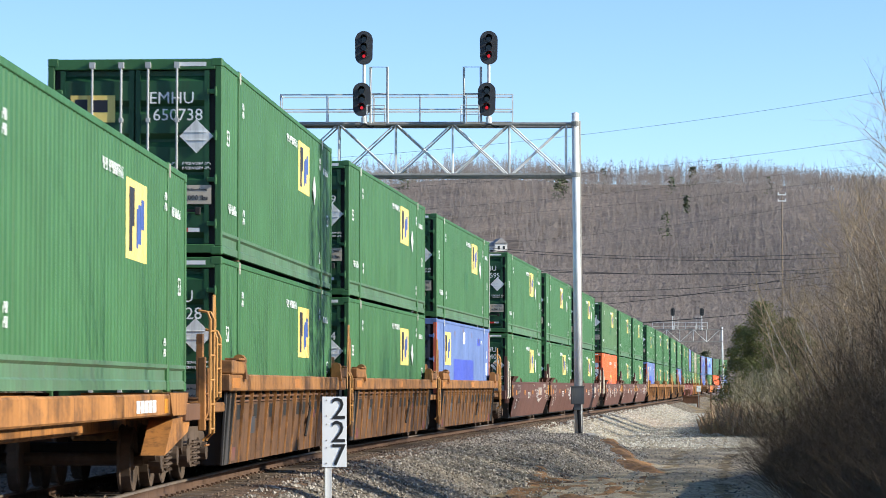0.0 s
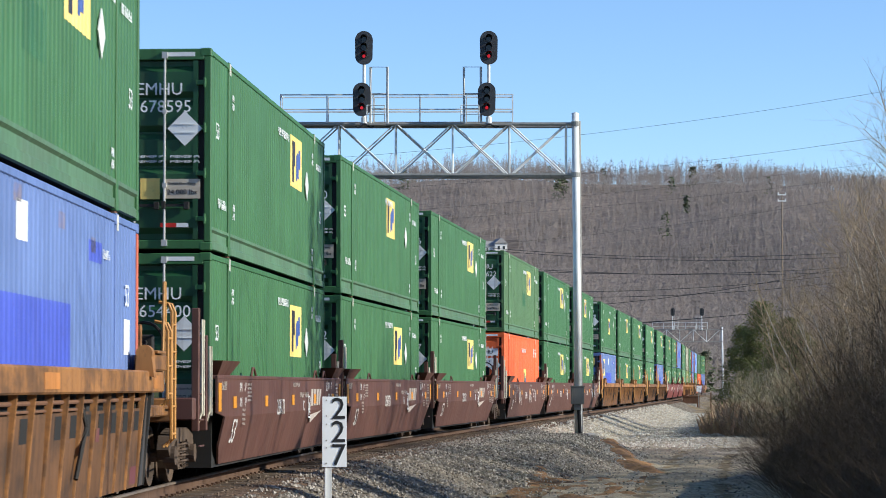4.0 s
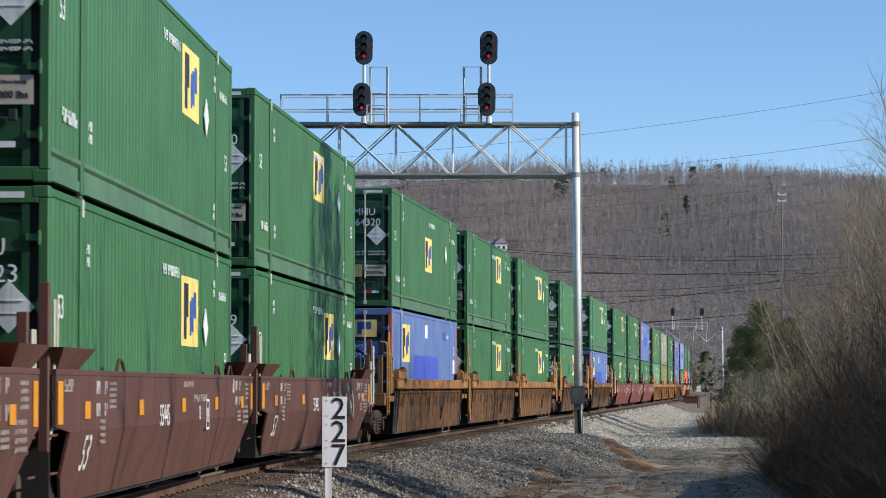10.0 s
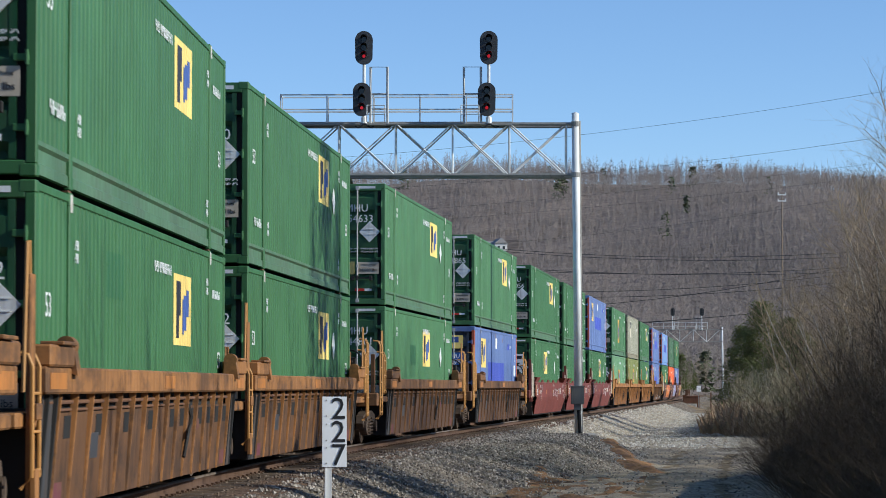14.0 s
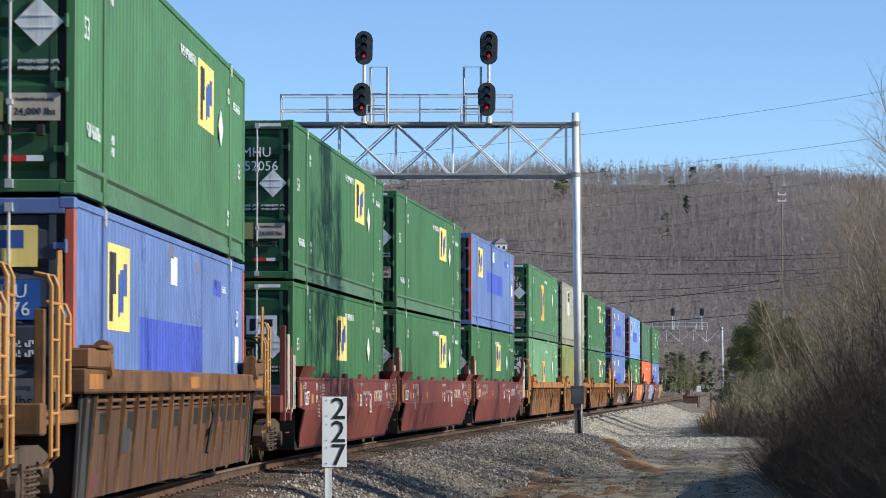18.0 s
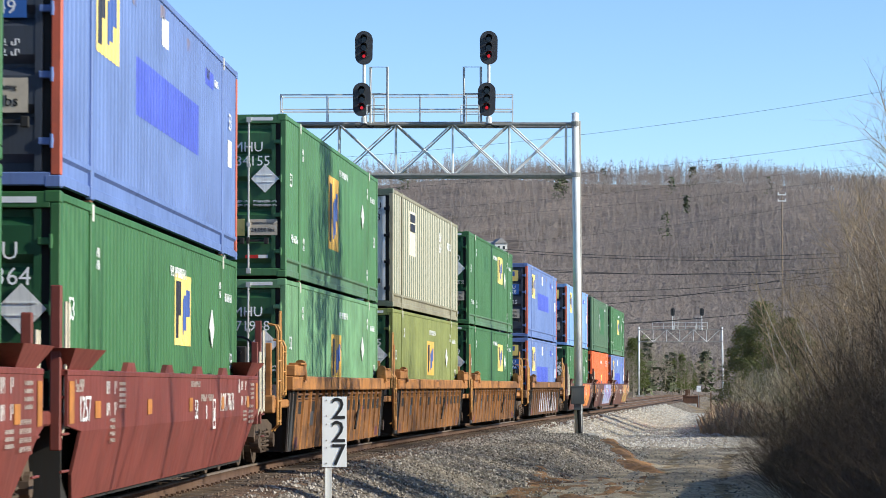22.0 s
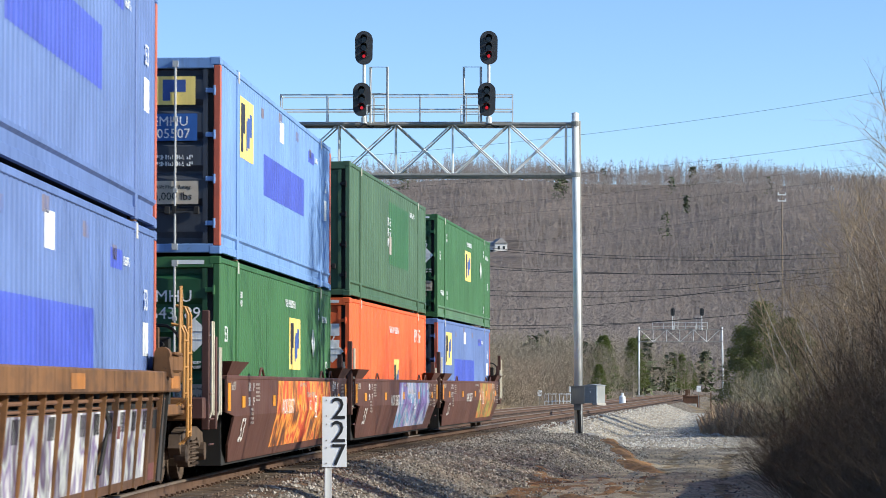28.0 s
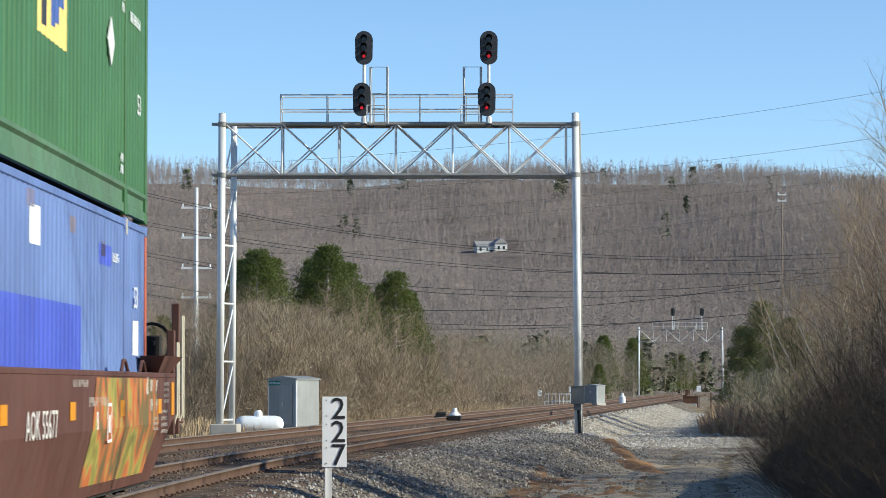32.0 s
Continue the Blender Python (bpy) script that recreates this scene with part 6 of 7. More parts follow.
            if near or (y == 0 and i % 2):
                part("brace", Shape().tube((0, 0, 0), (0, 0, math.hypot(x1 - x0, depth)), 0.026 if near else 0.034, n=8, caps=False).mesh("brace", steel, True), b, "", pose(x1, y + 0.03, top, 0, 180 + math.degrees(math.atan2(x1 - x0, depth)), 0))
        for i in range(1, bays + 1):
            part("strut", Shape().tube((0, 0, bottom), (0, 0, top), 0.03, n=8, caps=False).mesh("strut", steel, True), b, "", pose(0.09 + i * step, y, 0))
    for i in range(bays + 1):
        for z in (bottom, top):
            part("cross_tie", Shape().box(-0.03, 0.03, 0, 0.95, -0.03, 0.03).mesh("cross_tie", "dull_steel"), b, "", pose(min(i * step, width - 0.05), 0, z))
    # walkway and railing
    wx0, wx1 = width * 0.165, width * 0.823
    part("walkway", Shape().box(wx0, wx1, 0.06, 0.89, top + 0.05, top + 0.09).mesh("walkway", "dull_steel"), b)
    for y in (0.02, 0.92):
        for z in (0.5, 1.0):
            part("handrail", Shape().box(wx0, wx1, y - 0.023, y + 0.023, top + z - 0.023, top + z + 0.023).mesh("handrail", steel), b)
        n = 5
        for i in range(n + 1):
            x = wx0 + (wx1 - wx0) * i / n
            part("rail_post", Shape().box(-0.02, 0.02, -0.02, 0.02, top + 0.05, top + 1.02).mesh("rail_post", steel), b, "", pose(x, y, 0))
    for z in (0.5, 1.0):
        for x in (wx0, wx1):
            part("handrail", Shape().box(x - 0.023, x + 0.023, 0.02, 0.92, top + z - 0.023, top + z + 0.023).mesh("handrail", steel), b)
    # signal masts with their heads and ladder cages
    for fx, cage in ((0.403, 0.05), (0.755, -0.088)):
        x = width * fx
        part("mast", Shape().tube((x, -0.35, top - 0.05), (x, -0.35, top + 2.55), 0.055, n=12).tube((x, -0.35, top + 0.0), (x, -0.35, top + 0.2), 0.1, n=10).mesh("mast", steel), b)
        part("mast_bracket", Shape().box(x - 0.3, x + 0.14, -0.42, 0.1, top - 0.06, top, 0.01).box(x + 0.1, x + 0.72, -0.5, -0.3, top - 0.08, top - 0.04).mesh("mast_bracket", "dull_steel"), b)
        part("cable_loop", Shape().path([(x - 0.3 + 0.09 * k, -0.45, top - 0.1 - 0.06 * math.sin(k * 1.3)) for k in range(8)], 0.028, 5).mesh("cable_loop", "wire"), b)
        if near:
            signal_head(b, x - 0.07, top + 0.78)
        signal_head(b, x, top + 2.52, near)
        cx = width * (fx + (0.018 if cage > 0 else -0.07))
        part("ladder_cage", Shape().path([(cx, -0.3, top), (cx, -0.3, top + 1.9), (cx + 0.57, -0.3, top + 1.9), (cx + 0.57, -0.3, top)], 0.045, 6).path([(cx, -0.2, top + 1.0), (cx + 0.57, -0.2, top + 1.0)], 0.03, 5).path([(cx, -0.2, top + 0.5), (cx + 0.57, -0.2, top + 0.5)], 0.02, 5).mesh("ladder_cage", "mid_steel"), b)
        for zz in (0.25, 0.55):
            part("ladder_cage", Shape().path([(cx - 0.1, -0.9, top + zz), (cx + 0.5, -0.9, top + zz)], 0.018, 5).path([(cx - 0.1, -0.9, top), (cx - 0.1, -0.9, top + zz)], 0.018, 5).path([(cx + 0.5, -0.9, top), (cx + 0.5, -0.9, top + zz)], 0.018, 5).mesh("ladder_cage", steel), b)
    return b


near_bridge = signal_bridge(-7.45, 4.46, 8.46, 1.72, 0.02, -0.3)
near_bridge.matrix_basis = pose(-7.45, 96.6, 0, 0, 0, -0.6)
part("relay_box", Shape().box(-0.22, 0.22, -0.3, -0.1, 0.75, 1.35, 0.015).box(-0.24, 0.24, -0.32, -0.08, 1.33, 1.37).box(-0.12, 0.12, -0.22, -0.1, 0.55, 0.75).mesh("relay_box", "box_grey"), near_bridge, "dull grey steel relay box", pose(11.96, 0, 0))
part("conduit", Shape().tube((0, 0, -0.4), (-0.06, 0, 10.3), 0.035).mesh("conduit", "dull_steel"), near_bridge, "", pose(12.12, 0.12, 0))
part("post_brace", Shape().tube((0, 0, -0.4), (-0.05, 0, 0.55), 0.06).mesh("post_brace", "black"), near_bridge, "", pose(12.05, -0.15, 0))
far_bridge = signal_bridge(0, 11.9, 7.72, 1.75, 0.0, 0.0, False)
far_bridge.matrix_basis = pose(28.2, 413, 0.0, 0, 0, -3)


# ---- far woodland on the ridge ----
def wood(count, where, tall, trunk, twigs, twig_len, seed):
    """Many bare trees in one mesh: a thin three-sided stem and a fan of thin twig blades each."""
    r = np.random.default_rng(seed)
    x, y, z = where(r, count)
    h = r.uniform(*tall, count)
    verts, faces = [], []
    lean = r.normal(0, 0.1, (count, 2))
    ang = np.array([0, 2.094, 4.189])
    ring = np.stack([np.cos(ang), np.sin(ang)], -1)
    tw = trunk * r.uniform(0.6, 1.4, count)
    for k, frac, thick in ((0, 0.0, 1.0), (1, 1.0, 0.25)):
        p = np.zeros((count, 3, 3))
        p[:, :, 0] = (x + lean[:, 0] * h * frac)[:, None] + ring[None, :, 0] * (tw * thick)[:, None]
        p[:, :, 1] = (y + lean[:, 1] * h * frac)[:, None] + ring[None, :, 1] * (tw * thick)[:, None]
        p[:, :, 2] = (z + h * frac * 0.92 - (1 - frac) * 0.8)[:, None]
        verts.append(p)
    stem = np.concatenate(verts, 1)
    blades = np.zeros((count, twigs * 3, 3))
    for b in range(twigs):
        f = r.uniform(0.35, 0.95, count)
        a = r.uniform(0, 6.283, count)
        up = r.uniform(-0.3, 1.2, count)
        ln = twig_len * h * (1.15 - f) * r.uniform(0.6, 1.3, count)
        bx, by, bz = x + lean[:, 0] * h * f, y + lean[:, 1] * h * f, z + h * f * 0.92
        dx, dy, dz = np.cos(a) * ln, np.sin(a) * ln, up * ln
        wv = tw * 0.75
        blades[:, b * 3] = np.stack([bx, by, bz - wv * 1.2], -1)
        blades[:, b * 3 + 1] = np.stack([bx, by, bz + wv * 1.2], -1)
        blades[:, b * 3 + 2] = np.stack([bx + dx, by + dy, bz + dz], -1)
    all_v = np.concatenate([stem, blades], 1)
    n = 6 + twigs * 3
    f0 = [(0, 1, 4), (0, 4, 3), (1, 2, 5), (1, 5, 4), (2, 0, 3), (2, 3, 5)] + [(6 + b * 3, 7 + b * 3, 8 + b * 3) for b in range(twigs)]
    f_all = (np.array(f0)[None] + (np.arange(count) * n)[:, None, None]).reshape(-1, 3)
    return all_v.reshape(-1, 3), f_all


def on_ridge(y0, y1, power=1.0):
    def place(r, n):
        y = y0 + (y1 - y0) * r.random(n) ** power
        x = r.uniform(-0.19, 0.19, n) * y
        # a clearing below the hillside house
        out = (np.abs(x - 19.0) < 11) & (y > 1050) & (y < 1195)
        y = np.where(out, y + 160, y)
        return x, y, ground_height(x, y)
    return place


for y0, y1, n, tall, look_of in ((640, 900, 4200, (8, 14), "far_wood"), (900, 1250, 6500, (9, 15), "far_wood"), (1250, 1450, 5600, (7, 12), "far_wood"), (1450, 1600, 3300, (12, 18), "hazed_crest_wood")):
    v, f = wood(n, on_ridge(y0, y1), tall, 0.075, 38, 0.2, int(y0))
    thing("ridge_woodland", "leafless winter trees covering the ridge, haze in their colour", "woodland", "", "stuff", raw_mesh("ridge_woodland", v, f, look_of))


def pine_cloud(count, where, tall, clumps, seed, blades=3):
    """Conifers far off: tapering heaps of needle blades."""
    r = np.random.default_rng(seed)
    x, y, z = where(r, count)
    h = r.uniform(*tall, count)
    out = np.zeros((count, clumps, 3, 3))
    for c in range(clumps):
        f = r.uniform(0.1, 1.0, count)
        rad = (1.03 - f) ** 0.8 * h * 0.26
        a = r.uniform(0, 6.283, count)
        q = np.sqrt(r.random(count))
        cx, cy, cz = x + np.cos(a) * rad * q, y + np.sin(a) * rad * q, z + f * h
        size = h * 0.085
        for k in range(3):
            out[:, c, k] = np.stack([cx + r.normal(0, 1, count) * size, cy + r.normal(0, 1, count) * size, cz + r.normal(0, 0.6, count) * size], -1)
    f = np.arange(count * clumps * 3).reshape(-1, 3)
    return out.reshape(-1, 3), f


v, f = pine_cloud(34, on_ridge(1100, 1540, 0.8), (8, 12), 90, 91)
thing("ridge_pines", "scattered dark green pines on the ridge", "woodland", "", "stuff", raw_mesh("ridge_pines", v, f, "far_pine"))


# ---- trees ----
def grow(shape, p, d, length, r, depth, rnd, spread=0.55, rise=0.12, sides=4, forks=3):
    """A limb in bent pieces that forks into thinner limbs."""
    pieces = 3 if depth > 1 else 2
    for k in range(pieces):
        q = p + d * (length / pieces)
        r2 = r * (1 - 0.4 / pieces)
        shape.tube(p, q, r, r2, n=max(3, sides), caps=False)
        p, r = q, r2
        d = (d + Vector((rnd.gauss(0, 0.13), rnd.gauss(0, 0.13), rnd.gauss(0.03, 0.08)))).normalized()
        if depth > 0:
            for _ in range(forks if k else forks - 1):
                out = Vector((rnd.gauss(0, 1), rnd.gauss(0, 1), rnd.gauss(0.2, 0.5))).normalized()
                dd = (d * (1 - spread) + out * spread + Vector((0, 0, rise))).normalized()
                grow(shape, p, dd, length * rnd.uniform(0.45, 0.75), r * 0.55, depth - 1, rnd, spread, rise, sides - 1, forks)


def bare_tree_mesh(seed, height, depth=4, stems=1, forks=2, spread=0.5):
    rnd = random.Random(seed)
    trunk, crown = Shape(), Shape()
    for k in range(stems):
        d = Vector((rnd.gauss(0, 0.1 + 0.12 * (stems > 1)), rnd.gauss(0, 0.1 + 0.12 * (stems > 1)), 1)).normalized()
        p, r = Vector((rnd.gauss(0, 0.15) * (stems > 1), rnd.gauss(0, 0.15) * (stems > 1), -0.3)), height * 0.013 / (stems ** 0.4)
        n = 6
        for i in range(n):
            q = p + d * height * 0.14
            trunk.tube(p, q, r, r * 0.82, n=7, caps=False)
            p, r = q, r * 0.82
            d = (d + Vector((rnd.gauss(0, 0.07), rnd.gauss(0, 0.07), 0.06))).normalized()
            if i >= 1:
                for _ in range(2 + (i > 3)):
                    a = rnd.uniform(0, 6.283)
                    grow(crown, p, Vector((math.cos(a) * 0.8, math.sin(a) * 0.8, rnd.uniform(0.35, 0.9))).normalized(), height * rnd.uniform(0.14, 0.24), r * 0.5, depth - 1, rnd, spread, 0.12, 4, forks)
        grow(crown, p, d, height * 0.16, r, depth - 1, rnd, spread, 0.15, 4, forks)
    return trunk, crown


def fast_mesh(shape, name, material):
    me = bpy.data.meshes.new(name)
    me.from_pydata(shape.v, [], shape.f)
    me.materials.append(M[material])
    return me


TREES = {}


def bare_tree(key, x, y, height, seed, depth=3, stems=1, bark="bark", twig="twig", label="leafless grey deciduous tree", z=None, forks=2, spread=0.5):
    if key not in TREES:
        t, c = bare_tree_mesh(seed, 10.0, depth, stems, forks, spread)
        TREES[key] = (fast_mesh(t, "trunk", bark), fast_mesh(c, "crown", twig))
    z = float(ground_height(np.array(x), np.array(y))) if z is None else z
    tree = thing("bare_tree", label, "tree", "bare trees by the line", "", None, pose(x, y, z, 0, 0, seed * 47 % 360))
    k = height / 10.0
    for name, me in zip(("trunk", "crown"), TREES[key]):
        o = part(name, me, tree)
        o.scale = (k, k, k)
    return tree


def pine_mesh(seed, height, clumps, blades, size, wide=0.27):
    """A pine or cedar: a stem, short boughs and many small sprays of needles."""
    rnd = random.Random(seed)
    trunk, crown = Shape(), Shape()
    trunk.tube((0, 0, -0.3), (0, 0, height * 0.95), height * 0.018, height * 0.004, n=7, caps=False)
    for c in range(clumps):
        f = rnd.uniform(0.12, 1.0)
        reach = height * wide * (1.05 - f) ** 0.7 * rnd.uniform(0.45, 1.1)
        a = rnd.uniform(0, 6.283)
        tip = Vector((math.cos(a) * reach, math.sin(a) * reach, f * height + reach * 0.15))
        if c % 4 == 0:
            trunk.tube((0, 0, f * height - reach * 0.1), tip, 0.03, 0.008, n=3, caps=False)
        for b in range(blades):
            o = tip + Vector((rnd.gauss(0, size), rnd.gauss(0, size), rnd.gauss(0, size * 0.6)))
            d = Vector((rnd.gauss(0, 1), rnd.gauss(0, 1), rnd.gauss(0.3, 0.7))).normalized() * size * 0.9
            w = d.orthogonal().normalized() * size * 0.22
            crown.add([o, o + d * 0.5 + w, o + d, o + d * 0.5 - w], [(0, 1, 2, 3)])
    return trunk, crown


PINES = {}


def pine(key, x, y, height, seed, label="bushy green pine tree", needles="needles", clumps=760, blades=26, size=0.17, wide=0.33):
    if key not in PINES:
        t, c = pine_mesh(seed, 10.0, clumps, blades, size, wide)
        PINES[key] = (fast_mesh(t, "trunk", "bark"), fast_mesh(c, "crown", needles))
    z = float(ground_height(np.array(x), np.array(y)))
    tree = thing("pine_tree", label, "tree", "pines by the line", "", None, pose(x, y, z, 0, 0, seed * 31 % 360))
    for name, me in zip(("trunk", "crown"), PINES[key]):
        part(name, me, tree).scale = (height / 10,) * 3
    return tree


# brush and small trees behind the second track
for i, (x, y, h) in enumerate([(-9.2, 126, 7.6), (-12.2, 134, 8.6), (-7.2, 136, 7.0), (-10.2, 146, 8.8), (-14.5, 150, 9.5), (-6.2, 150, 6.6), (-3.4, 160, 6.4), (-8.2, 165, 8.6), (-1.0, 170, 6.2), (-12.8, 172, 9.6), (-4.2, 182, 7.6), (1.6, 186, 6.4), (-17.0, 140, 8.0), (-16.0, 165, 9.0), (3.6, 200, 6.6), (-1.5, 205, 8.0), (6.2, 214, 6.8), (1.0, 226, 8.0), (8.6, 236, 6.5), (4.5, 246, 8.6), (10.6, 262, 7.4), (6.4, 275, 8.6), (12.0, 290, 8.0), (-8.0, 215, 9.5), (-3.0, 240, 10.0), (-11.0, 128, 7.2), (-8.0, 141, 7.8), (-13.2, 142, 8.8), (-5.2, 156, 7.0), (-11.5, 157, 8.8), (-6.6, 172, 8.0), (-2.6, 176, 7.0), (-10.2, 182, 9.0), (0.4, 192, 7.2), (-5.6, 196, 8.4), (3.0, 212, 7.4), (-15.0, 185, 9.5), (-12.0, 205, 10.0), (6.8, 230, 7.2), (2.4, 256, 8.8), (8.6, 280, 8.4), (-7.0, 260, 11.0), (0.0, 285, 11.0)]):
    sight = 784 + x / y * 5082
    crown = 1.353 + (684 - float(np.interp(sight, [250, 390, 480, 600, 680, 800, 1000], [550, 505, 490, 505, 545, 590, 610]))) / 5082 * y
    h = min(h, (crown + 0.5) * (0.85 + 0.15 * math.sin(i * 2.3)))
    bare_tree("brush%d" % (i % 5), x, y, h, 11 + i % 5, 3, 4, "twig", "twig" if i % 2 else "bush_twigs", "many-stemmed leafless shrub tree behind the tracks", forks=3)
for i, (px, py, y, base) in enumerate([(455, 447, 165, 0), (580, 440, 172, 1), (700, 487, 185, 2), (430, 466, 168, 1), (612, 470, 178, 2), (285, 560, 160, 0), (478, 462, 170, 2), (556, 462, 176, 0), (640, 512, 180, 1), (680, 505, 188, 0), (722, 520, 190, 1), (300, 575, 158, 2), (1060, 640, 330, 0)]):
    x = (px - 784) / 5082 * y
    top = 1.353 + (684 - py) / 5082 * y
    pine("pine%d" % base, x, y, top + 0.5, 3 + base)


def thicket(name, label, count, where, tall, material, seed, radius=0.006, twigs=6, sway=0.28):
    """Tangled thin stems with side twigs, in one mesh."""
    r = random.Random(seed)
    s = Shape()
    for _ in range(count):
        x, y = where(r)
        z = float(ground_height(np.array(x), np.array(y)))
        h = r.uniform(*tall)
        p = Vector((x, y, z - 0.1))
        d = Vector((r.gauss(0, sway), r.gauss(0, sway), 1)).normalized()
        rad = radius * h * 0.6
        for k in range(4):
            q = p + d * h / 4
            s.tube(p, q, rad, rad * 0.7, n=3, caps=False)
            p, rad = q, rad * 0.7
            d = (d + Vector((r.gauss(0, 0.22), r.gauss(0, 0.22), r.gauss(0, 0.1)))).normalized()
            for _ in range(twigs // 3 + (k > 0)):
                e = (d + Vector((r.gauss(0, 0.8), r.gauss(0, 0.8), r.gauss(0.1, 0.5)))).normalized()
                a = p + e * h * r.uniform(0.1, 0.28)
                s.tube(p, a, rad * 0.6, rad * 0.2, n=3, caps=False)
                for _ in range(2):
                    g = (e + Vector((r.gauss(0, 0.7), r.gauss(0, 0.7), r.gauss(0.1, 0.4)))).normalized()
                    m = p.lerp(a, r.uniform(0.4, 1.0))
                    s.tube(m, m + g * h * r.uniform(0.05, 0.14), rad * 0.35, rad * 0.12, n=3, caps=False)
    return thing(name, label, "brush", "", "stuff", fast_mesh(s, name, material))


def strip(y0, y1, d0, d1):
    def at(r):
        y = r.uniform(y0, y1)
        return float(np.interp(y, LINE_Y, LINE_X)) + r.uniform(d0, d1), y
    return at


thicket("left_brush", "tangle of leafless brown brush behind the tracks", 1100, strip(118, 250, -20, -8.4), (0.9, 2.6), "bush_twigs", 3)
thicket("left_brush", "tangle of leafless grey brush behind the tracks", 500, strip(130, 330, -20, -9.0), (1.5, 4.0), "twig", 4)
thicket("valley_brush", "bare brush along the line in the distance", 700, strip(250, 420, -40, -9), (3.0, 8.0), "twig", 5, 0.008)


def bank_edge(r):
    y = r.uniform(30, 80)
    d = 10.4 + abs(r.gauss(0, 1.8)) + max(0.0, y - 76) * 0.12
    return float(np.interp(y, LINE_Y, LINE_X)) + d, y


def bank_back(r):
    y = r.uniform(34, 80)
    return float(np.interp(y, LINE_Y, LINE_X)) + r.uniform(11.0, 15.5), y


thicket("right_brush", "dense thicket of vines on the bank, darkened to read as shaded", 3600, bank_edge, (0.7, 2.4), "bramble", 6, 0.005, 6, 0.75)
thicket("right_brush", "tall leafless scrub on top of the bank, shade in its colour", 650, bank_back, (2.0, 3.8), "bramble", 8, 0.005, 6, 0.45)
# ivy and dead leaves caught in the thicket, darkened to deepen its shade
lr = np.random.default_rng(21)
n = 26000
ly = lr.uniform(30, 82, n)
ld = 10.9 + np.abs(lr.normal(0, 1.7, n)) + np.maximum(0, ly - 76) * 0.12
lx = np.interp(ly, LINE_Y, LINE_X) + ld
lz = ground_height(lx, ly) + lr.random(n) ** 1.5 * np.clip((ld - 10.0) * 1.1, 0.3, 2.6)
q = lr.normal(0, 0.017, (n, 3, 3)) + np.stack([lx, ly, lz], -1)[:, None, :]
thing("ivy", "ivy leaves tangled in the thicket, coloured for its shade", "ivy", "", "stuff", raw_mesh("ivy", q.reshape(-1, 3), np.arange(n * 3).reshape(-1, 3), "ivy"))
thicket("right_brush", "brown leafless scrub by the gravel track", 170, strip(100, 165, 12.5, 22), (1.6, 4.5), "pale_twig", 7)
for i, (x, y, h) in enumerate([(10.4, 60, 4.6), (10.6, 68, 4.2), (12.0, 71, 5.2), (11.2, 64, 5.6), (12.6, 66, 6.6), (12.4, 76, 6.2), (14.6, 88, 5.6), (16.5, 104, 5.6), (14.0, 72, 7.0), (15.5, 80, 6.5), (15.5, 120, 6.6), (17.0, 140, 6.8), (13.2, 92, 5.6), (14.2, 95, 7.2), (14.9, 98, 8.2), (13.4, 99, 6.0), (12.6, 93, 4.6), (15.4, 101, 9.2), (14.0, 90, 6.6), (14.8, 93, 8.4), (13.9, 104, 6.6), (12.9, 98, 5.0), (14.4, 86, 7.6), (13.0, 86, 5.4), (12.2, 82, 5.0), (13.4, 82, 6.8)]):
    # The paler crowns paint in branches that catch the sun.
    bare_tree("right%d" % (i % 4), x, y, h, 31 + i % 4, 3, 3, "bark", "pale_twig" if i % 3 == 0 else "twig", "leafless tree on the shaded bank", forks=3, spread=0.55)
for i, (x, y, h) in enumerate([(16.0, 52.6, 14.0), (17.8, 54.4, 12.6), (15.4, 50.6, 11.4)]):
    pine("thin_pine", x, y, h, 75 + 2 * i, "tall thin-crowned pine beside the line", "leaf", 300, 14, 0.17, 0.2)
# Low cedars added out of view, only to shade the thicket.
for i, (x, y, h) in enumerate([(12.0, 34, 5.0), (13.0, 41, 5.2), (12.6, 48, 5.4), (14.2, 53, 5.0)]):
    pine("shade_cedar", x, y, h, 80 + i, "low cedar added out of view to shade the bank", "leaf", 560, 20, 0.24, 0.3)
for i, (x, y, h) in enumerate([(17.0, 27, 11.0), (19.5, 31, 12.0), (17.5, 36, 11.5), (20.5, 40, 12.5), (18.0, 44, 11.0), (21.0, 48, 12.0)]):
    bare_tree("shade%d" % (i % 2), x, y, h, 51 + i % 2, 2, 1, "bark", "twig", "tall leafless tree beside the line", forks=2)
for i, (x, y, h) in enumerate([(16.0, 70, 9.0), (17.5, 71, 10.0), (15.2, 73, 8.4), (18.5, 66, 10.0), (17.0, 62, 9.2), (16.6, 58, 9.0), (19.5, 69, 10.5), (18.0, 55, 9.0)]):
    bare_tree("shade%d" % (i % 2), x, y, h, 51 + i % 2, 2, 1, "bark", "twig", "slender leafless tree on top of the bank", forks=2)
for i, (x, y, h) in enumerate([(17.5, 66, 8.0), (19.0, 69, 9.0), (18.2, 73, 8.4), (20.5, 76, 9.5), (20.0, 71, 9.0)]):
    bare_tree("streak%d" % (i % 3), x, y, h, 61 + i % 3, 3, 2, "bark", "twig", "leafless tree beyond the bank", forks=2)
for i, (px, py, y) in enumerate([(1350, 545, 150), (1395, 580, 142), (1315, 590, 158), (1420, 610, 130)]):
    pine("cedar%d" % (i % 2), (px - 784) / 5082 * y, y, 1.353 + (684 - py) / 5082 * y + 1.2, 71 + i % 2, "bushy green cedar by the track", "leaf", 440, 22, 0.28)


def shrubs(name, label, places, blades, seed, material="bush_twigs"):
    """Rounded leafless bushes: each a dome of thin twigs that spread outwards from its foot."""
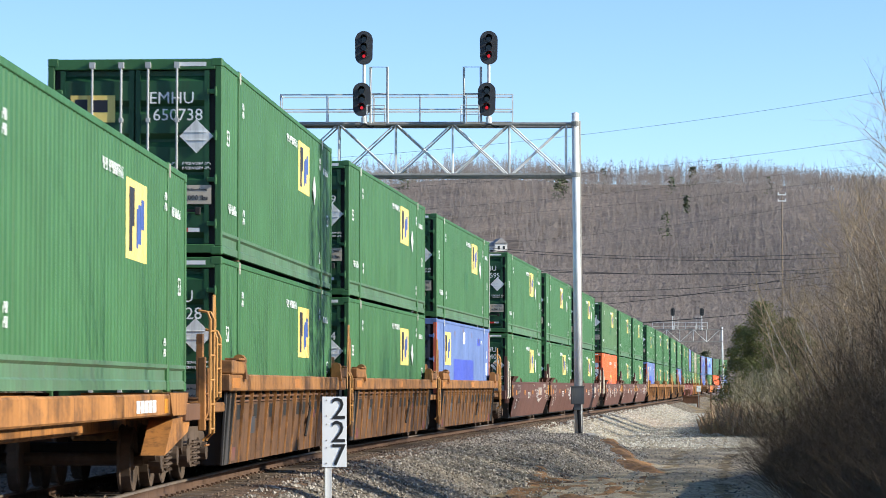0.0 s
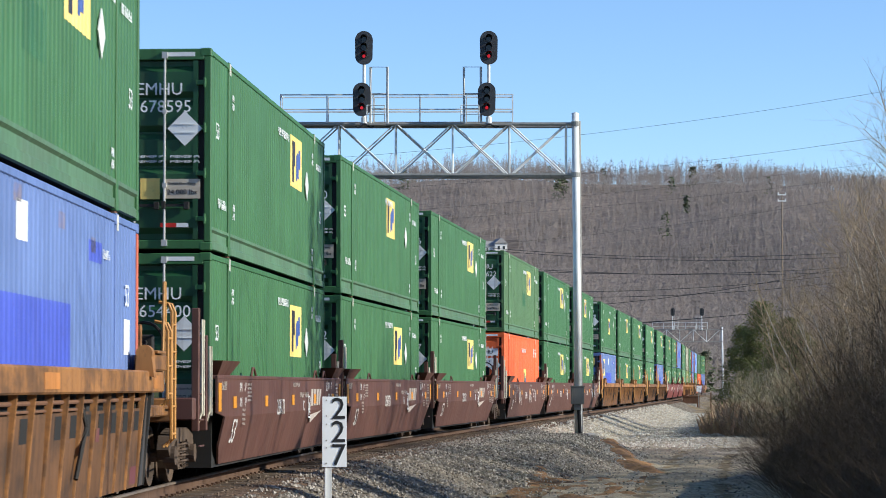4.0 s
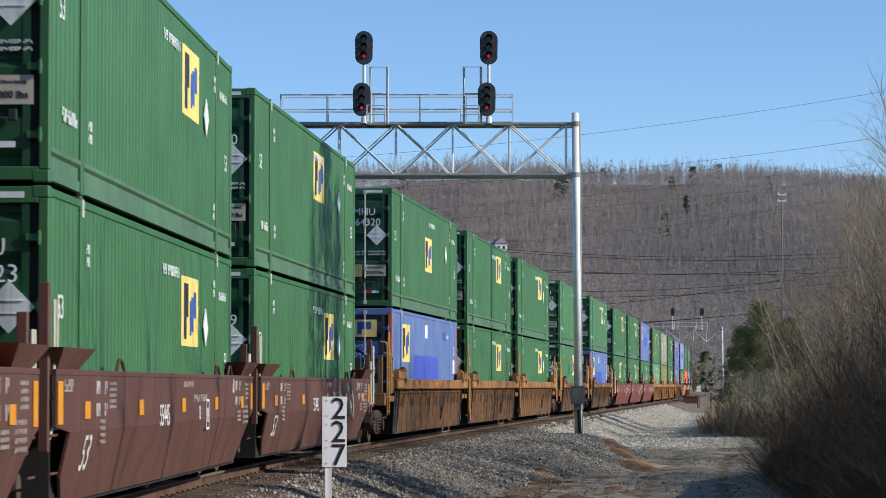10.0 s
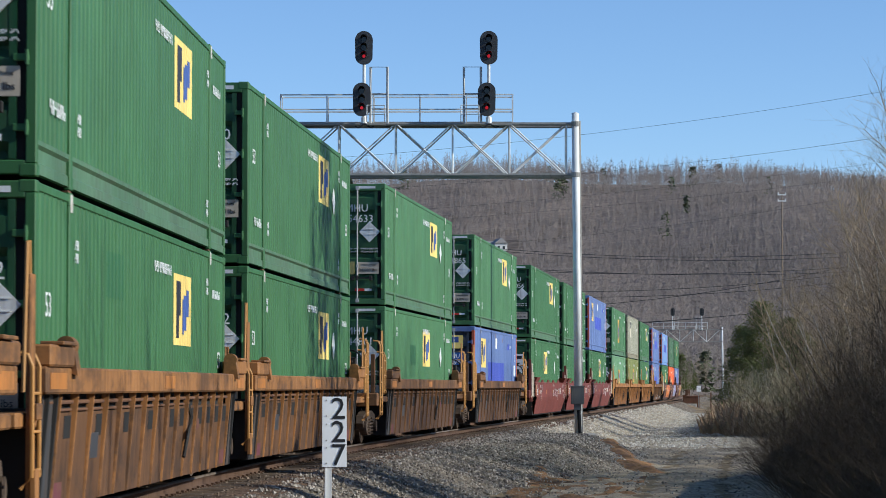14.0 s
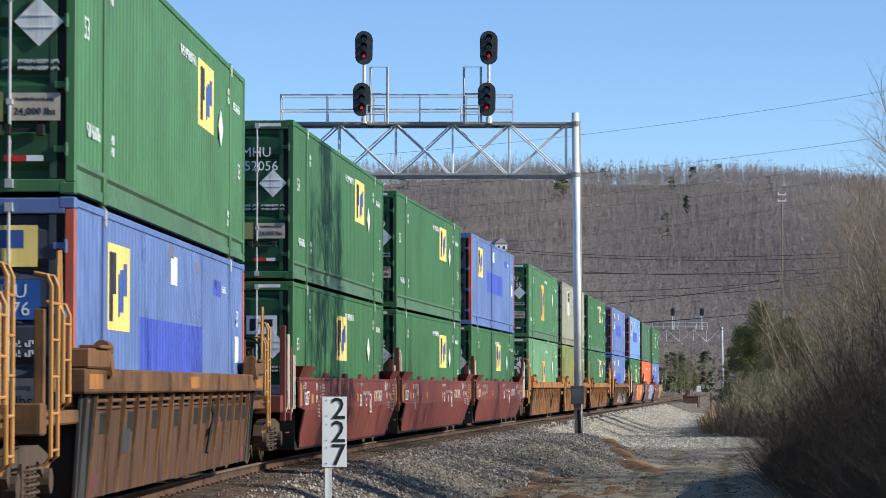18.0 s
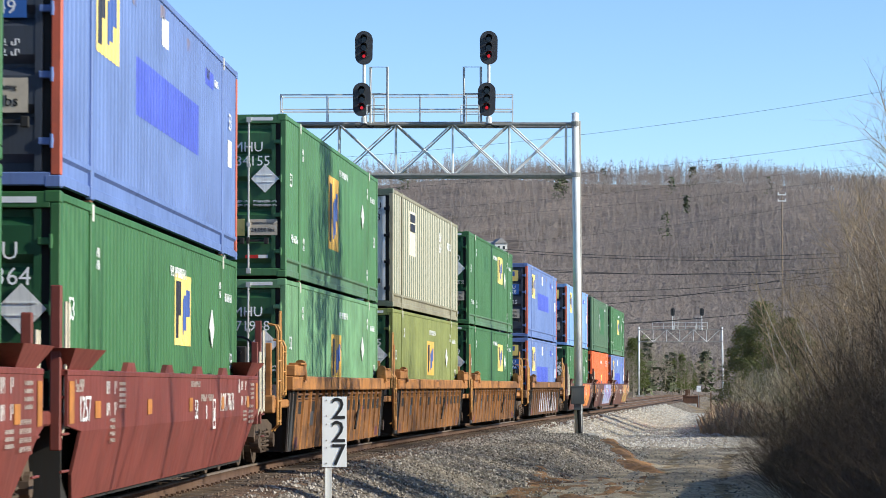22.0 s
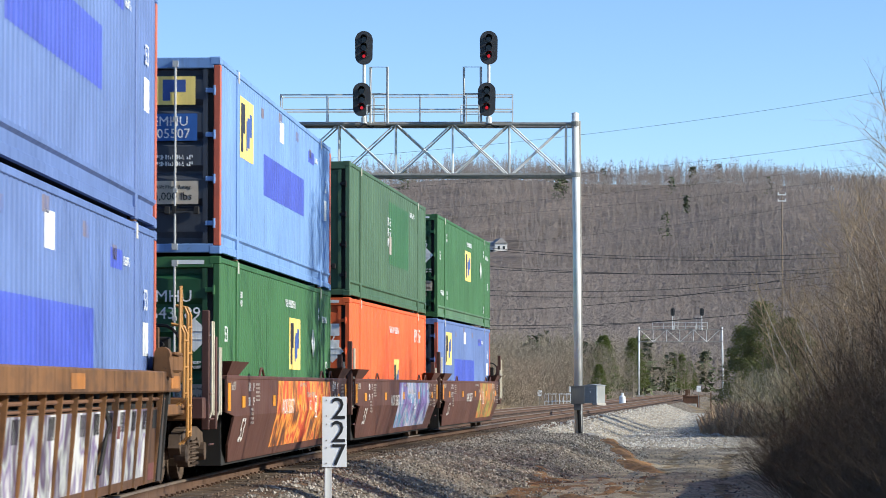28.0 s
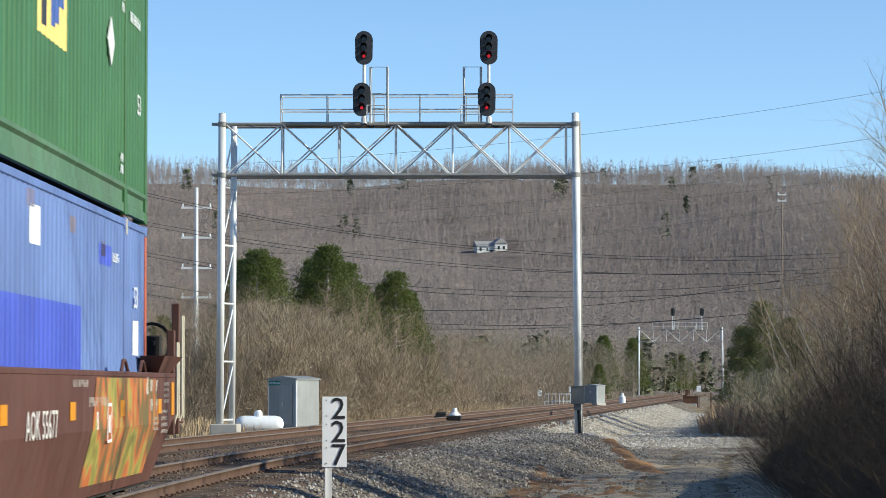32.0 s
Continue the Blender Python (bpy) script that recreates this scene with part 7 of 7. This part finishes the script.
    r = np.random.default_rng(seed)
    out = []
    for x, y, rad, tall in places:
        z = float(ground_height(np.array(x), np.array(y)))
        a, u, q = r.uniform(0, 6.283, blades), r.random(blades) ** 0.8, r.random(blades) ** 0.45
        edge = np.sqrt(np.clip(1 - (u * 1.02 - 0.1) ** 2, 0.02, 1)) * rad * (1 + 0.22 * np.sin(a * 3 + x) + 0.12 * np.sin(a * 7 + y))
        p = np.stack([x + np.cos(a) * edge * q, y + np.sin(a) * edge * q, z + u * tall * (0.75 + 0.25 * q)], -1)
        d = np.stack([np.cos(a) * q, np.sin(a) * q, 0.35 + u * 1.2], -1) + r.normal(0, 0.6, (blades, 3))
        d = d / np.linalg.norm(d, axis=1)[:, None] * (r.uniform(0.35, 0.9, blades) * (0.5 + 0.2 * rad))[:, None]
        w = np.cross(d, r.normal(0, 1, (blades, 3)))
        w = w / np.linalg.norm(w, axis=1)[:, None] * r.uniform(0.005, 0.012, blades)[:, None]
        out.append(np.stack([p - d * 0.5 - w, p - d * 0.5 + w, p + d * 0.5], 1))
    v = np.concatenate(out).reshape(-1, 3)
    return thing(name, label, "brush", "", "stuff", raw_mesh(name, v, np.arange(len(v)).reshape(-1, 3), material))


def bush_places(count, y0, y1, d0, d1, big, seed):
    r = random.Random(seed)
    rows = []
    for _ in range(count):
        y = r.uniform(y0, y1)
        rad = r.uniform(*big)
        rows.append((float(np.interp(y, LINE_Y, LINE_X)) + r.uniform(d0, d1), y, rad, rad * r.uniform(1.0, 1.7)))
    return rows


shrubs("rounded_brush", "rounded tan leafless bushes behind the second track", bush_places(80, 122, 260, -22, -10.2, (1.1, 2.2), 41), 1700, 42)
shrubs("rounded_brush", "tall rounded leafless bushes in front of the pines", [((px - 784) / 5082 * y, y, rad, tall) for px, y, rad, tall in ((395, 132, 1.7, 5.2), (440, 140, 2.1, 6.0), (480, 134, 2.0, 5.9), (525, 142, 2.2, 6.1), (560, 136, 1.9, 5.3), (600, 146, 2.1, 5.6), (640, 152, 2.0, 4.9), (670, 145, 1.7, 4.0), (420, 128, 1.5, 4.4), (505, 128, 1.6, 4.4), (580, 130, 1.5, 3.8), (700, 160, 1.9, 4.2), (745, 170, 2.0, 4.0), (340, 134, 1.6, 3.8), (300, 138, 1.8, 4.2), (460, 150, 2.2, 6.4), (545, 152, 2.2, 6.2))], 4200, 47)
shrubs("rounded_brush", "low olive-brown bushes along the valley floor", bush_places(40, 250, 400, -34, -10, (1.6, 3.2), 43), 700, 44)
shrubs("rounded_brush", "pale leafless bushes beyond the bank", bush_places(12, 112, 175, 13.5, 19, (0.9, 1.6), 45), 1300, 46)


shrubs("rounded_brush", "pale leafless bushes in front of the green cedars", [((px - 784) / 5082 * y, y, rad, tall) for px, y, rad, tall in ((1318, 134, 1.1, 2.9), (1350, 130, 1.3, 3.3), (1384, 126, 1.2, 3.3), (1402, 132, 1.3, 3.6))], 1100, 49, "pale_bush")


# woods closing the valley behind the far signal bridge
def valley(r, n):
    y = r.uniform(430, 640, n)
    x = r.uniform(-0.2, 0.2, n) * y
    # the cutting of the line stays clear
    d = offset_right(x, y)
    x = np.where((d > -9.5) & (d < 8.0), x - 30.0, x)
    return x, y, ground_height(x, y)


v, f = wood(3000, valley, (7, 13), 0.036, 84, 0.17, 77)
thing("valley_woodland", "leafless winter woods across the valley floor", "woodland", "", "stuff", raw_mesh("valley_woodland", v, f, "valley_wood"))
v, f = pine_cloud(120, valley, (6, 11), 170, 78)
thing("valley_pines", "dark pines among the bare valley woods", "woodland", "", "stuff", raw_mesh("valley_pines", v, f, "far_pine"))

shrubs("rounded_brush", "tan leafless scrub below the far signal bridge", [((px - 784) / 5082 * y, y, rad, tall) for px, y, rad, tall in ((860, 300, 3.4, 8.0), (905, 330, 3.6, 8.6), (950, 310, 3.2, 7.6), (985, 345, 3.8, 8.8), (1045, 350, 3.2, 7.4), (1085, 370, 3.6, 7.6), (1095, 395, 3.2, 6.6), (830, 270, 3.0, 6.6), (925, 285, 2.8, 6.0))], 3600, 48, "valley_wood")
for i, (px, py, y) in enumerate([(1068, 602, 385), (1052, 630, 380), (1120, 606, 470), (1206, 634, 585), (1220, 646, 590), (1190, 640, 580)]):
    pine("pine%d" % (i % 3), (px - 784) / 5082 * y, y, 1.353 + (684 - py) / 5082 * y + 1.0, 3 + i % 3, "dark pine in the valley woods")

# reeds beside the gravel track
r = np.random.default_rng(9)
n = 42000
ry = r.uniform(130, 205, n)
rx = np.interp(ry, LINE_Y, LINE_X) + 5.2 * r.random(n) ** 1.2 + 8.8 - 1.3 * smooth(130, 140, ry)
rz = ground_height(rx, ry)
rh = (0.35 + 1.25 * r.random(n) ** 2.2) * (0.5 + smooth(7.0, 9.0, rx - np.interp(ry, LINE_Y, LINE_X)) * 0.6)
a = r.uniform(0, 6.283, n)
lean = r.normal(0, 0.2, (n, 2)) * rh[:, None]
p0 = np.stack([rx - np.cos(a) * 0.003, ry - np.sin(a) * 0.003, rz - 0.05], -1)
p1 = np.stack([rx + np.cos(a) * 0.003, ry + np.sin(a) * 0.003, rz - 0.05], -1)
p2 = np.stack([rx + lean[:, 0] * 0.4 + np.cos(a) * 0.006, ry + lean[:, 1] * 0.4, rz + rh * 0.6], -1)
p3 = np.stack([rx + lean[:, 0], ry + lean[:, 1], rz + rh], -1)
thing("reeds", "tall tan dry reeds beside the track", "reeds", "", "stuff", raw_mesh("reeds", np.stack([p0, p1, p2, p3], 1).reshape(-1, 3), np.arange(n * 4).reshape(-1, 4), "reed"))


# unseen woods added behind and beside the camera to cut the sky fill
def behind(r, n):
    a = r.uniform(0, 1, n)
    x = np.where(a < 0.6, r.uniform(-120, 120, n), np.where(a < 0.8, r.uniform(-70, -28, n), r.uniform(18, 60, n)))
    y = np.where(a < 0.6, r.uniform(-95, -45, n), r.uniform(-60, -12, n))
    return x, y, ground_height(x, y)


v, f = wood(700, behind, (10, 16), 0.16, 30, 0.34, 79)
thing("nearby_woodland", "unseen leafless woods added to hold back sky light", "woodland", "", "stuff", raw_mesh("nearby_woodland", v, f, "far_wood"))


# dry grass on the verge behind the second track
r = np.random.default_rng(14)
n = 9000
ry = r.uniform(96, 230, n)
rx = np.interp(ry, LINE_Y, LINE_X) - r.uniform(7.9, 14.0, n)
rz = ground_height(rx, ry)
rh = r.uniform(0.25, 0.75, n)
a = r.uniform(0, 6.283, n)
lean = r.normal(0, 0.35, (n, 2)) * rh[:, None]
p0 = np.stack([rx - np.cos(a) * 0.03, ry - np.sin(a) * 0.03, rz - 0.05], -1)
p1 = np.stack([rx + np.cos(a) * 0.03, ry + np.sin(a) * 0.03, rz - 0.05], -1)
p2 = np.stack([rx + lean[:, 0], ry + lean[:, 1], rz + rh], -1)
thing("verge_grass", "tan dry grass on the verge behind the tracks", "grass", "", "stuff", raw_mesh("verge_grass", np.stack([p0, p1, p2], 1).reshape(-1, 3), np.arange(n * 3).reshape(-1, 3), "dry_grass"))


# ---- mile sign ----
sign = thing("mile_sign", "white metal mile sign with black numerals on a steel post", "sign", "", "", None, pose(-0.906, 24.0, 0, 0, 0, 8))
part("sign_plate", Shape().box(-0.102, 0.102, -0.004, 0.0, 0.68, 1.266, 0.001).mesh("sign_plate", "sign_white"), sign, "white sign plate")
part("post", Shape().box(-0.028, 0.028, 0.002, 0.014, -0.9, 1.2).box(-0.028, -0.018, 0.0, 0.04, -0.9, 1.2).box(0.018, 0.028, 0.0, 0.04, -0.9, 1.2).mesh("post", "steel"), sign, "galvanised channel post", pose(-0.05, 0.002, 0))
for k, digit in enumerate("227"):
    part("numeral", text_mesh(digit, 0.255, "sign_black"), sign, "", pose(0.033, -0.0075, 1.158 - k * 0.193) @ END_ON)
for z in (1.235, 1.105, 1.035, 0.9, 0.84, 0.71):
    part("rivet", kept("rivet", lambda: Shape().tube((0, -0.008, 0), (0, -0.003, 0), 0.006, n=8).mesh("rivet", "dull_steel")), sign, "", pose(-0.068, 0, z))


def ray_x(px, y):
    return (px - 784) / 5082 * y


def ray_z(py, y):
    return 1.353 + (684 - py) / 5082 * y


# ---- equipment house and fuel tank beyond the second track ----
def equipment_house(name, label, x, y, w, d, h, z):
    b = thing(name, label, "cabinet", "trackside cabinets", "", None, pose(x, y, z, 0, 0, -35))
    part("body", Shape().box(-w / 2, w / 2, 0, d, 0.05, h, 0.02).mesh("body", "cabinet"), b)
    part("roof", Shape().add([(-w / 2 - 0.06, -0.06, h), (w / 2 + 0.06, -0.06, h), (w / 2 + 0.06, d + 0.06, h), (-w / 2 - 0.06, d + 0.06, h), (0, -0.06, h + 0.16), (0, d + 0.06, h + 0.16), (-w / 2 - 0.06, -0.06, h + 0.04), (w / 2 + 0.06, -0.06, h + 0.04), (w / 2 + 0.06, d + 0.06, h + 0.04), (-w / 2 - 0.06, d + 0.06, h + 0.04)],
                           [(0, 1, 7, 4, 6), (3, 9, 5, 8, 2), (6, 4, 5, 9), (4, 7, 8, 5), (0, 6, 9, 3), (1, 2, 8, 7), (0, 3, 2, 1)]).mesh("roof", "cabinet"), b)
    part("door", Shape().box(-w * 0.1, w * 0.36, -0.025, 0.01, 0.15, h - 0.2, 0.008).mesh("door", "cabinet"), b)
    part("handle", Shape().box(-0.03, 0.03, -0.07, -0.02, 0.9, 1.05, 0.008).mesh("handle", "steel"), b, "", pose(0.05, 0, 0))
    part("base", Shape().box(-w / 2 - 0.05, w / 2 + 0.05, -0.05, d + 0.05, -0.6, 0.06, 0.02).mesh("base", "concrete"), b)
    for xx in (-w / 2 + 0.02, w / 2 - 0.02):
        part("corner_trim", Shape().box(xx - 0.025, xx + 0.025, -0.012, 0.04, 0.05, h).mesh("corner_trim", "steel"), b)
    for k in range(6):
        part("vent_slat", Shape().box(-w * 0.42, -w * 0.2, -0.02, 0.0, 0.3 + k * 0.06, 0.33 + k * 0.06).mesh("vent_slat", "dull_steel"), b)
    return b


house = equipment_house("signal_house", "grey aluminium signal equipment house beyond the tracks", ray_x(500, 116), 116, 1.45, 1.5, 1.95, ray_z(758, 116))
plate = part("name_plate", Shape().box(-0.3, 0.3, -0.012, 0.0, 1.72, 1.9).mesh("name_plate", "sign_green"), house, "green name plate", pose(-0.4, -0.012, 0))
part("lettering", text_mesh("OOLTEWAH", 0.1, "letter"), plate, "", pose(0, -0.014, 1.81) @ END_ON)
equipment_house("signal_house", "small grey signal cabinet farther along the line", ray_x(1044, 235), 235, 1.3, 1.3, 1.45, ray_z(715, 235))

tank = thing("propane_tank", "white horizontal propane tank on the ground", "tank", "", "", None, pose(ray_x(460, 112), 112, ray_z(766, 112) + 0.33, 0, 0, 8))
shell = Shape()
prof = [(-0.95, 0.02), (-0.9, 0.18), (-0.78, 0.29), (-0.62, 0.33), (0.62, 0.33), (0.78, 0.29), (0.9, 0.18), (0.95, 0.02)]
rows = [[(x, rr * math.cos(6.28319 * i / 20), rr * math.sin(6.28319 * i / 20)) for i in range(20)] for x, rr in prof]
shell.add([p for row in rows for p in row], [(a * 20 + i, a * 20 + (i + 1) % 20, (a + 1) * 20 + (i + 1) % 20, (a + 1) * 20 + i) for a in range(len(prof) - 1) for i in range(20)])
part("shell", shell.mesh("shell", "tank", True), tank)
part("valve_dome", Shape().tube((-0.05, 0, 0.3), (-0.05, 0, 0.46), 0.16, n=16).tube((-0.05, 0, 0.46), (-0.05, 0, 0.54), 0.16, 0.08, n=16).mesh("valve_dome", "tank"), tank)
for xx in (-0.5, 0.5):
    part("saddle", Shape().box(xx - 0.08, xx + 0.08, -0.25, 0.25, -0.5, -0.25, 0.01).mesh("saddle", "concrete"), tank)

for px, py, y in ((805, 745, 135), (1101, 708, 260)):
    drum = thing("switch_lamp_housing", "small white drum-shaped housing beside the rails", "housing", "white trackside housings", "", None, pose(ray_x(px, y), y, ray_z(py, y)))
    part("drum", Shape().tube((0, 0, -0.7), (0, 0, 0.28), 0.3, 0.28, n=16).tube((0, 0, 0.28), (0, 0, 0.4), 0.28, 0.15, n=16).mesh("drum", "tank"), drum)
    part("cap", Shape().tube((0.0, 0, 0.4), (0.0, 0, 0.6), 0.13, 0.1, n=12).mesh("cap", "tank"), drum)

box = thing("switch_machine", "dark steel switch machine beside the rails", "switch machine", "", "", None, pose(ray_x(793, 128), 128, -0.12, 0, 0, -6))
part("case", Shape().box(-0.6, 0.6, -0.25, 0.25, -0.12, 0.16, 0.03).mesh("case", "black"), box)
part("motor", Shape().tube((-0.55, 0.0, 0.2), (-0.1, 0.0, 0.2), 0.14, n=12).mesh("motor", "black"), box)
part("throw_rod", Shape().tube((0.6, 0, 0), (1.4, 0, -0.02), 0.03).mesh("throw_rod", "rail"), box)

# low white railing and small plates far along
rail_y = 262
fence = thing("guard_rail", "low white pipe railing beside the line", "railing", "", "", None, pose(ray_x(990, rail_y), rail_y, ray_z(722, rail_y)))
for z in (0.25, 0.6, 1.25):
    part("bar", Shape().box(-1.35, 1.35, -0.03, 0.03, z - 0.04, z + 0.04).mesh("bar", "tank"), fence)
for k in range(9):
    part("picket", Shape().box(-0.03, 0.03, -0.03, 0.03, -0.3, 1.25).mesh("picket", "tank"), fence, "", pose(-1.35 + k * 0.3375, 0, 0))
for px, py in ((955, 697), (1011, 690), (1236, 689)):
    s = thing("marker_plate", "small white marker plate on a stake", "marker", "marker plates", "", None, pose(ray_x(px, 270), 270, ray_z(py, 270)))
    part("plate", Shape().box(-0.2, 0.2, -0.02, 0, -0.25, 0.3).mesh("plate", "tank"), s)
    part("stake", Shape().box(-0.03, 0.03, 0, 0.05, -1.8, 0.3).mesh("stake", "dull_steel"), s)

# girder span over the creek
span = thing("girder_span", "rusty plate girder span on concrete abutments", "bridge", "", "", None, line_pose(238, 0, 0, 3))
for x in (2.3, -6.6):
    part("girder", Shape().box(x - 0.12, x + 0.12, -7, 7, -1.05, 0.4, 0.02).box(x - 0.2, x + 0.2, -7, 7, 0.36, 0.43).mesh("girder", "rust"), span)
for y in (-7.3, 7.3):
    part("abutment", Shape().box(-7.4, 3.6, y - 0.7, y + 0.7, -3.2, -0.45, 0.04).mesh("abutment", "concrete"), span)
for y in (-7, -1, 7):
    part("post", Shape().box(2.4, 2.55, y - 0.07, y + 0.07, -1.3, 1.0).mesh("post", "rust"), span)

part("wing_plate", Shape().box(2.2, 3.9, -7.9, -7.75, -0.95, 0.3, 0.015).box(2.16, 3.94, -7.94, -7.72, 0.26, 0.34, 0.01).mesh("wing_plate", "rust"), span, "rusty plate closing the girder end")
part("wing_wall", Shape().box(2.9, 4.1, -8.3, -7.6, -2.4, -0.95, 0.04).mesh("wing_wall", "concrete"), span)
part("post", Shape().box(5.0, 5.12, -7.9, -7.8, -2.6, 0.7).mesh("post", "rust"), span)

# ---- power line ----
def power_pole(px, y, top_py, foot_py, arms, arm_w, material="pole"):
    p = thing("power_pole", "bleached wooden power pole with crossarms", "utility pole", "power poles", "", None, pose(ray_x(px, y), y, 0))
    z1, z0 = ray_z(top_py, y), ray_z(foot_py, y)
    part("pole", Shape().tube((0, 0, min(z0, float(ground_height(np.array(ray_x(px, y)), np.array(float(y))))) - 1), (0, 0, z1), 0.09 if material == "bark" else 0.2 if material == "twig" else 0.3, 0.07 if material == "bark" else 0.13 if material == "twig" else 0.2, n=8).mesh("pole", material), p)
    for py in arms:
        z = ray_z(py, y)
        part("crossarm", Shape().box(-arm_w, arm_w, -0.12, 0.12, z - 0.12, z + 0.12).mesh("crossarm", "pylon"), p)
        for xx in (-arm_w * 0.9, arm_w * 0.9):
            part("insulator", Shape().tube((xx, 0, z), (xx, 0, z + 0.5), 0.1, n=6).mesh("insulator", "tank"), p)
    return p


power_pole(347, 330, 332, 640, (368, 421, 475, 527), 1.75, "pylon")
power_pole(1385, 620, 342, 480, (345, 356), 0.9, "twig")
power_pole(1502, 260, 442, 600, (), 0.5, "bark")


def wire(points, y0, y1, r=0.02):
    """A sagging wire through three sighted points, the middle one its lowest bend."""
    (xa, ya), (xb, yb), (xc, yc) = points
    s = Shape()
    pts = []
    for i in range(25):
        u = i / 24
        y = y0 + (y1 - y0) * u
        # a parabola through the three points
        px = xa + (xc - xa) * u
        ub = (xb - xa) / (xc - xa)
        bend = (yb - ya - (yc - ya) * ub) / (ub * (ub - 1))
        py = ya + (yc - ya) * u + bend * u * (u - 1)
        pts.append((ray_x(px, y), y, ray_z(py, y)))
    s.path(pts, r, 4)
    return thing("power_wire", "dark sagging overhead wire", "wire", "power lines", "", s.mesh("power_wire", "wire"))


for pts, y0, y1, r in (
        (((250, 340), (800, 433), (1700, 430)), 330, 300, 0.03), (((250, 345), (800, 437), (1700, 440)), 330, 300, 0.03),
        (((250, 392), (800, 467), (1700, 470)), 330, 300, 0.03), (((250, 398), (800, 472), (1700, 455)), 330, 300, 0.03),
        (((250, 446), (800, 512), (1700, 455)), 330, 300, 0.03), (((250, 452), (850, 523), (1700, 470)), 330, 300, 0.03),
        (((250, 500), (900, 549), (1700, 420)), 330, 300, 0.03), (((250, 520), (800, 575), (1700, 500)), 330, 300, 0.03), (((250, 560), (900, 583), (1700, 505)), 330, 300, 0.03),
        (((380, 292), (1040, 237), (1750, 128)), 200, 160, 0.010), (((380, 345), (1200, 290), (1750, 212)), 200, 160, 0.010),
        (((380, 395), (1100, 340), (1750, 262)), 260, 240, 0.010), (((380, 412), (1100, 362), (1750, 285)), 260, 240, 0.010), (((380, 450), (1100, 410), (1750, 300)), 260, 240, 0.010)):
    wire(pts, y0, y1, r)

# house on the hillside
hx, hy = ray_x(868, 1180), 1180.0
hz = ray_z(447, 1180)
cottage = thing("house", "white hillside house with a grey roof", "house", "", "", None, pose(hx, hy, hz, 0, 0, 12))
part("wall", Shape().box(-6.2, 1.0, -3, 4, -6, 2.6).box(1.0, 6.2, -4, 4, -6, 3.6).mesh("wall", "wall"), cottage)
part("roof", Shape().add([(-6.7, -3.5, 2.5), (1.2, -3.5, 2.5), (1.2, 4.5, 2.5), (-6.7, 4.5, 2.5), (-6.7, 0.5, 4.6), (1.2, 0.5, 4.6)], [(0, 1, 5, 4), (2, 3, 4, 5), (0, 4, 3), (1, 2, 5), (0, 3, 2, 1)]).mesh("roof", "roof"), cottage)
part("roof", Shape().sweep([(0.6, 3.5), (6.6, 3.5), (3.6, 5.8)], -4.5, 4.5).mesh("roof", "roof"), cottage)
part("porch", Shape().box(-6.4, 1.0, -5.2, -3.0, -1.6, -1.3).box(-6.4, -6.2, -5.2, -5.0, -6, 2.2).box(-2.8, -2.6, -5.2, -5.0, -6, 2.2).box(0.6, 0.8, -5.2, -5.0, -6, 2.2).mesh("porch", "wall"), cottage)
for xx, zz in ((-4.8, 0.4), (-2.0, 0.4), (2.6, 1.0), (4.7, 1.0), (2.6, -2.0), (4.7, -2.0)):
    part("window", Shape().box(xx - 0.45, xx + 0.45, -4.06 if xx > 1 else -3.06, -3.98 if xx > 1 else -2.98, zz, zz + 1.4).mesh("window", "pane"), cottage)
part("door", Shape().box(-0.7, 0.3, -3.06, -2.98, -1.3, 0.9).mesh("door", "pane"), cottage)

motions()
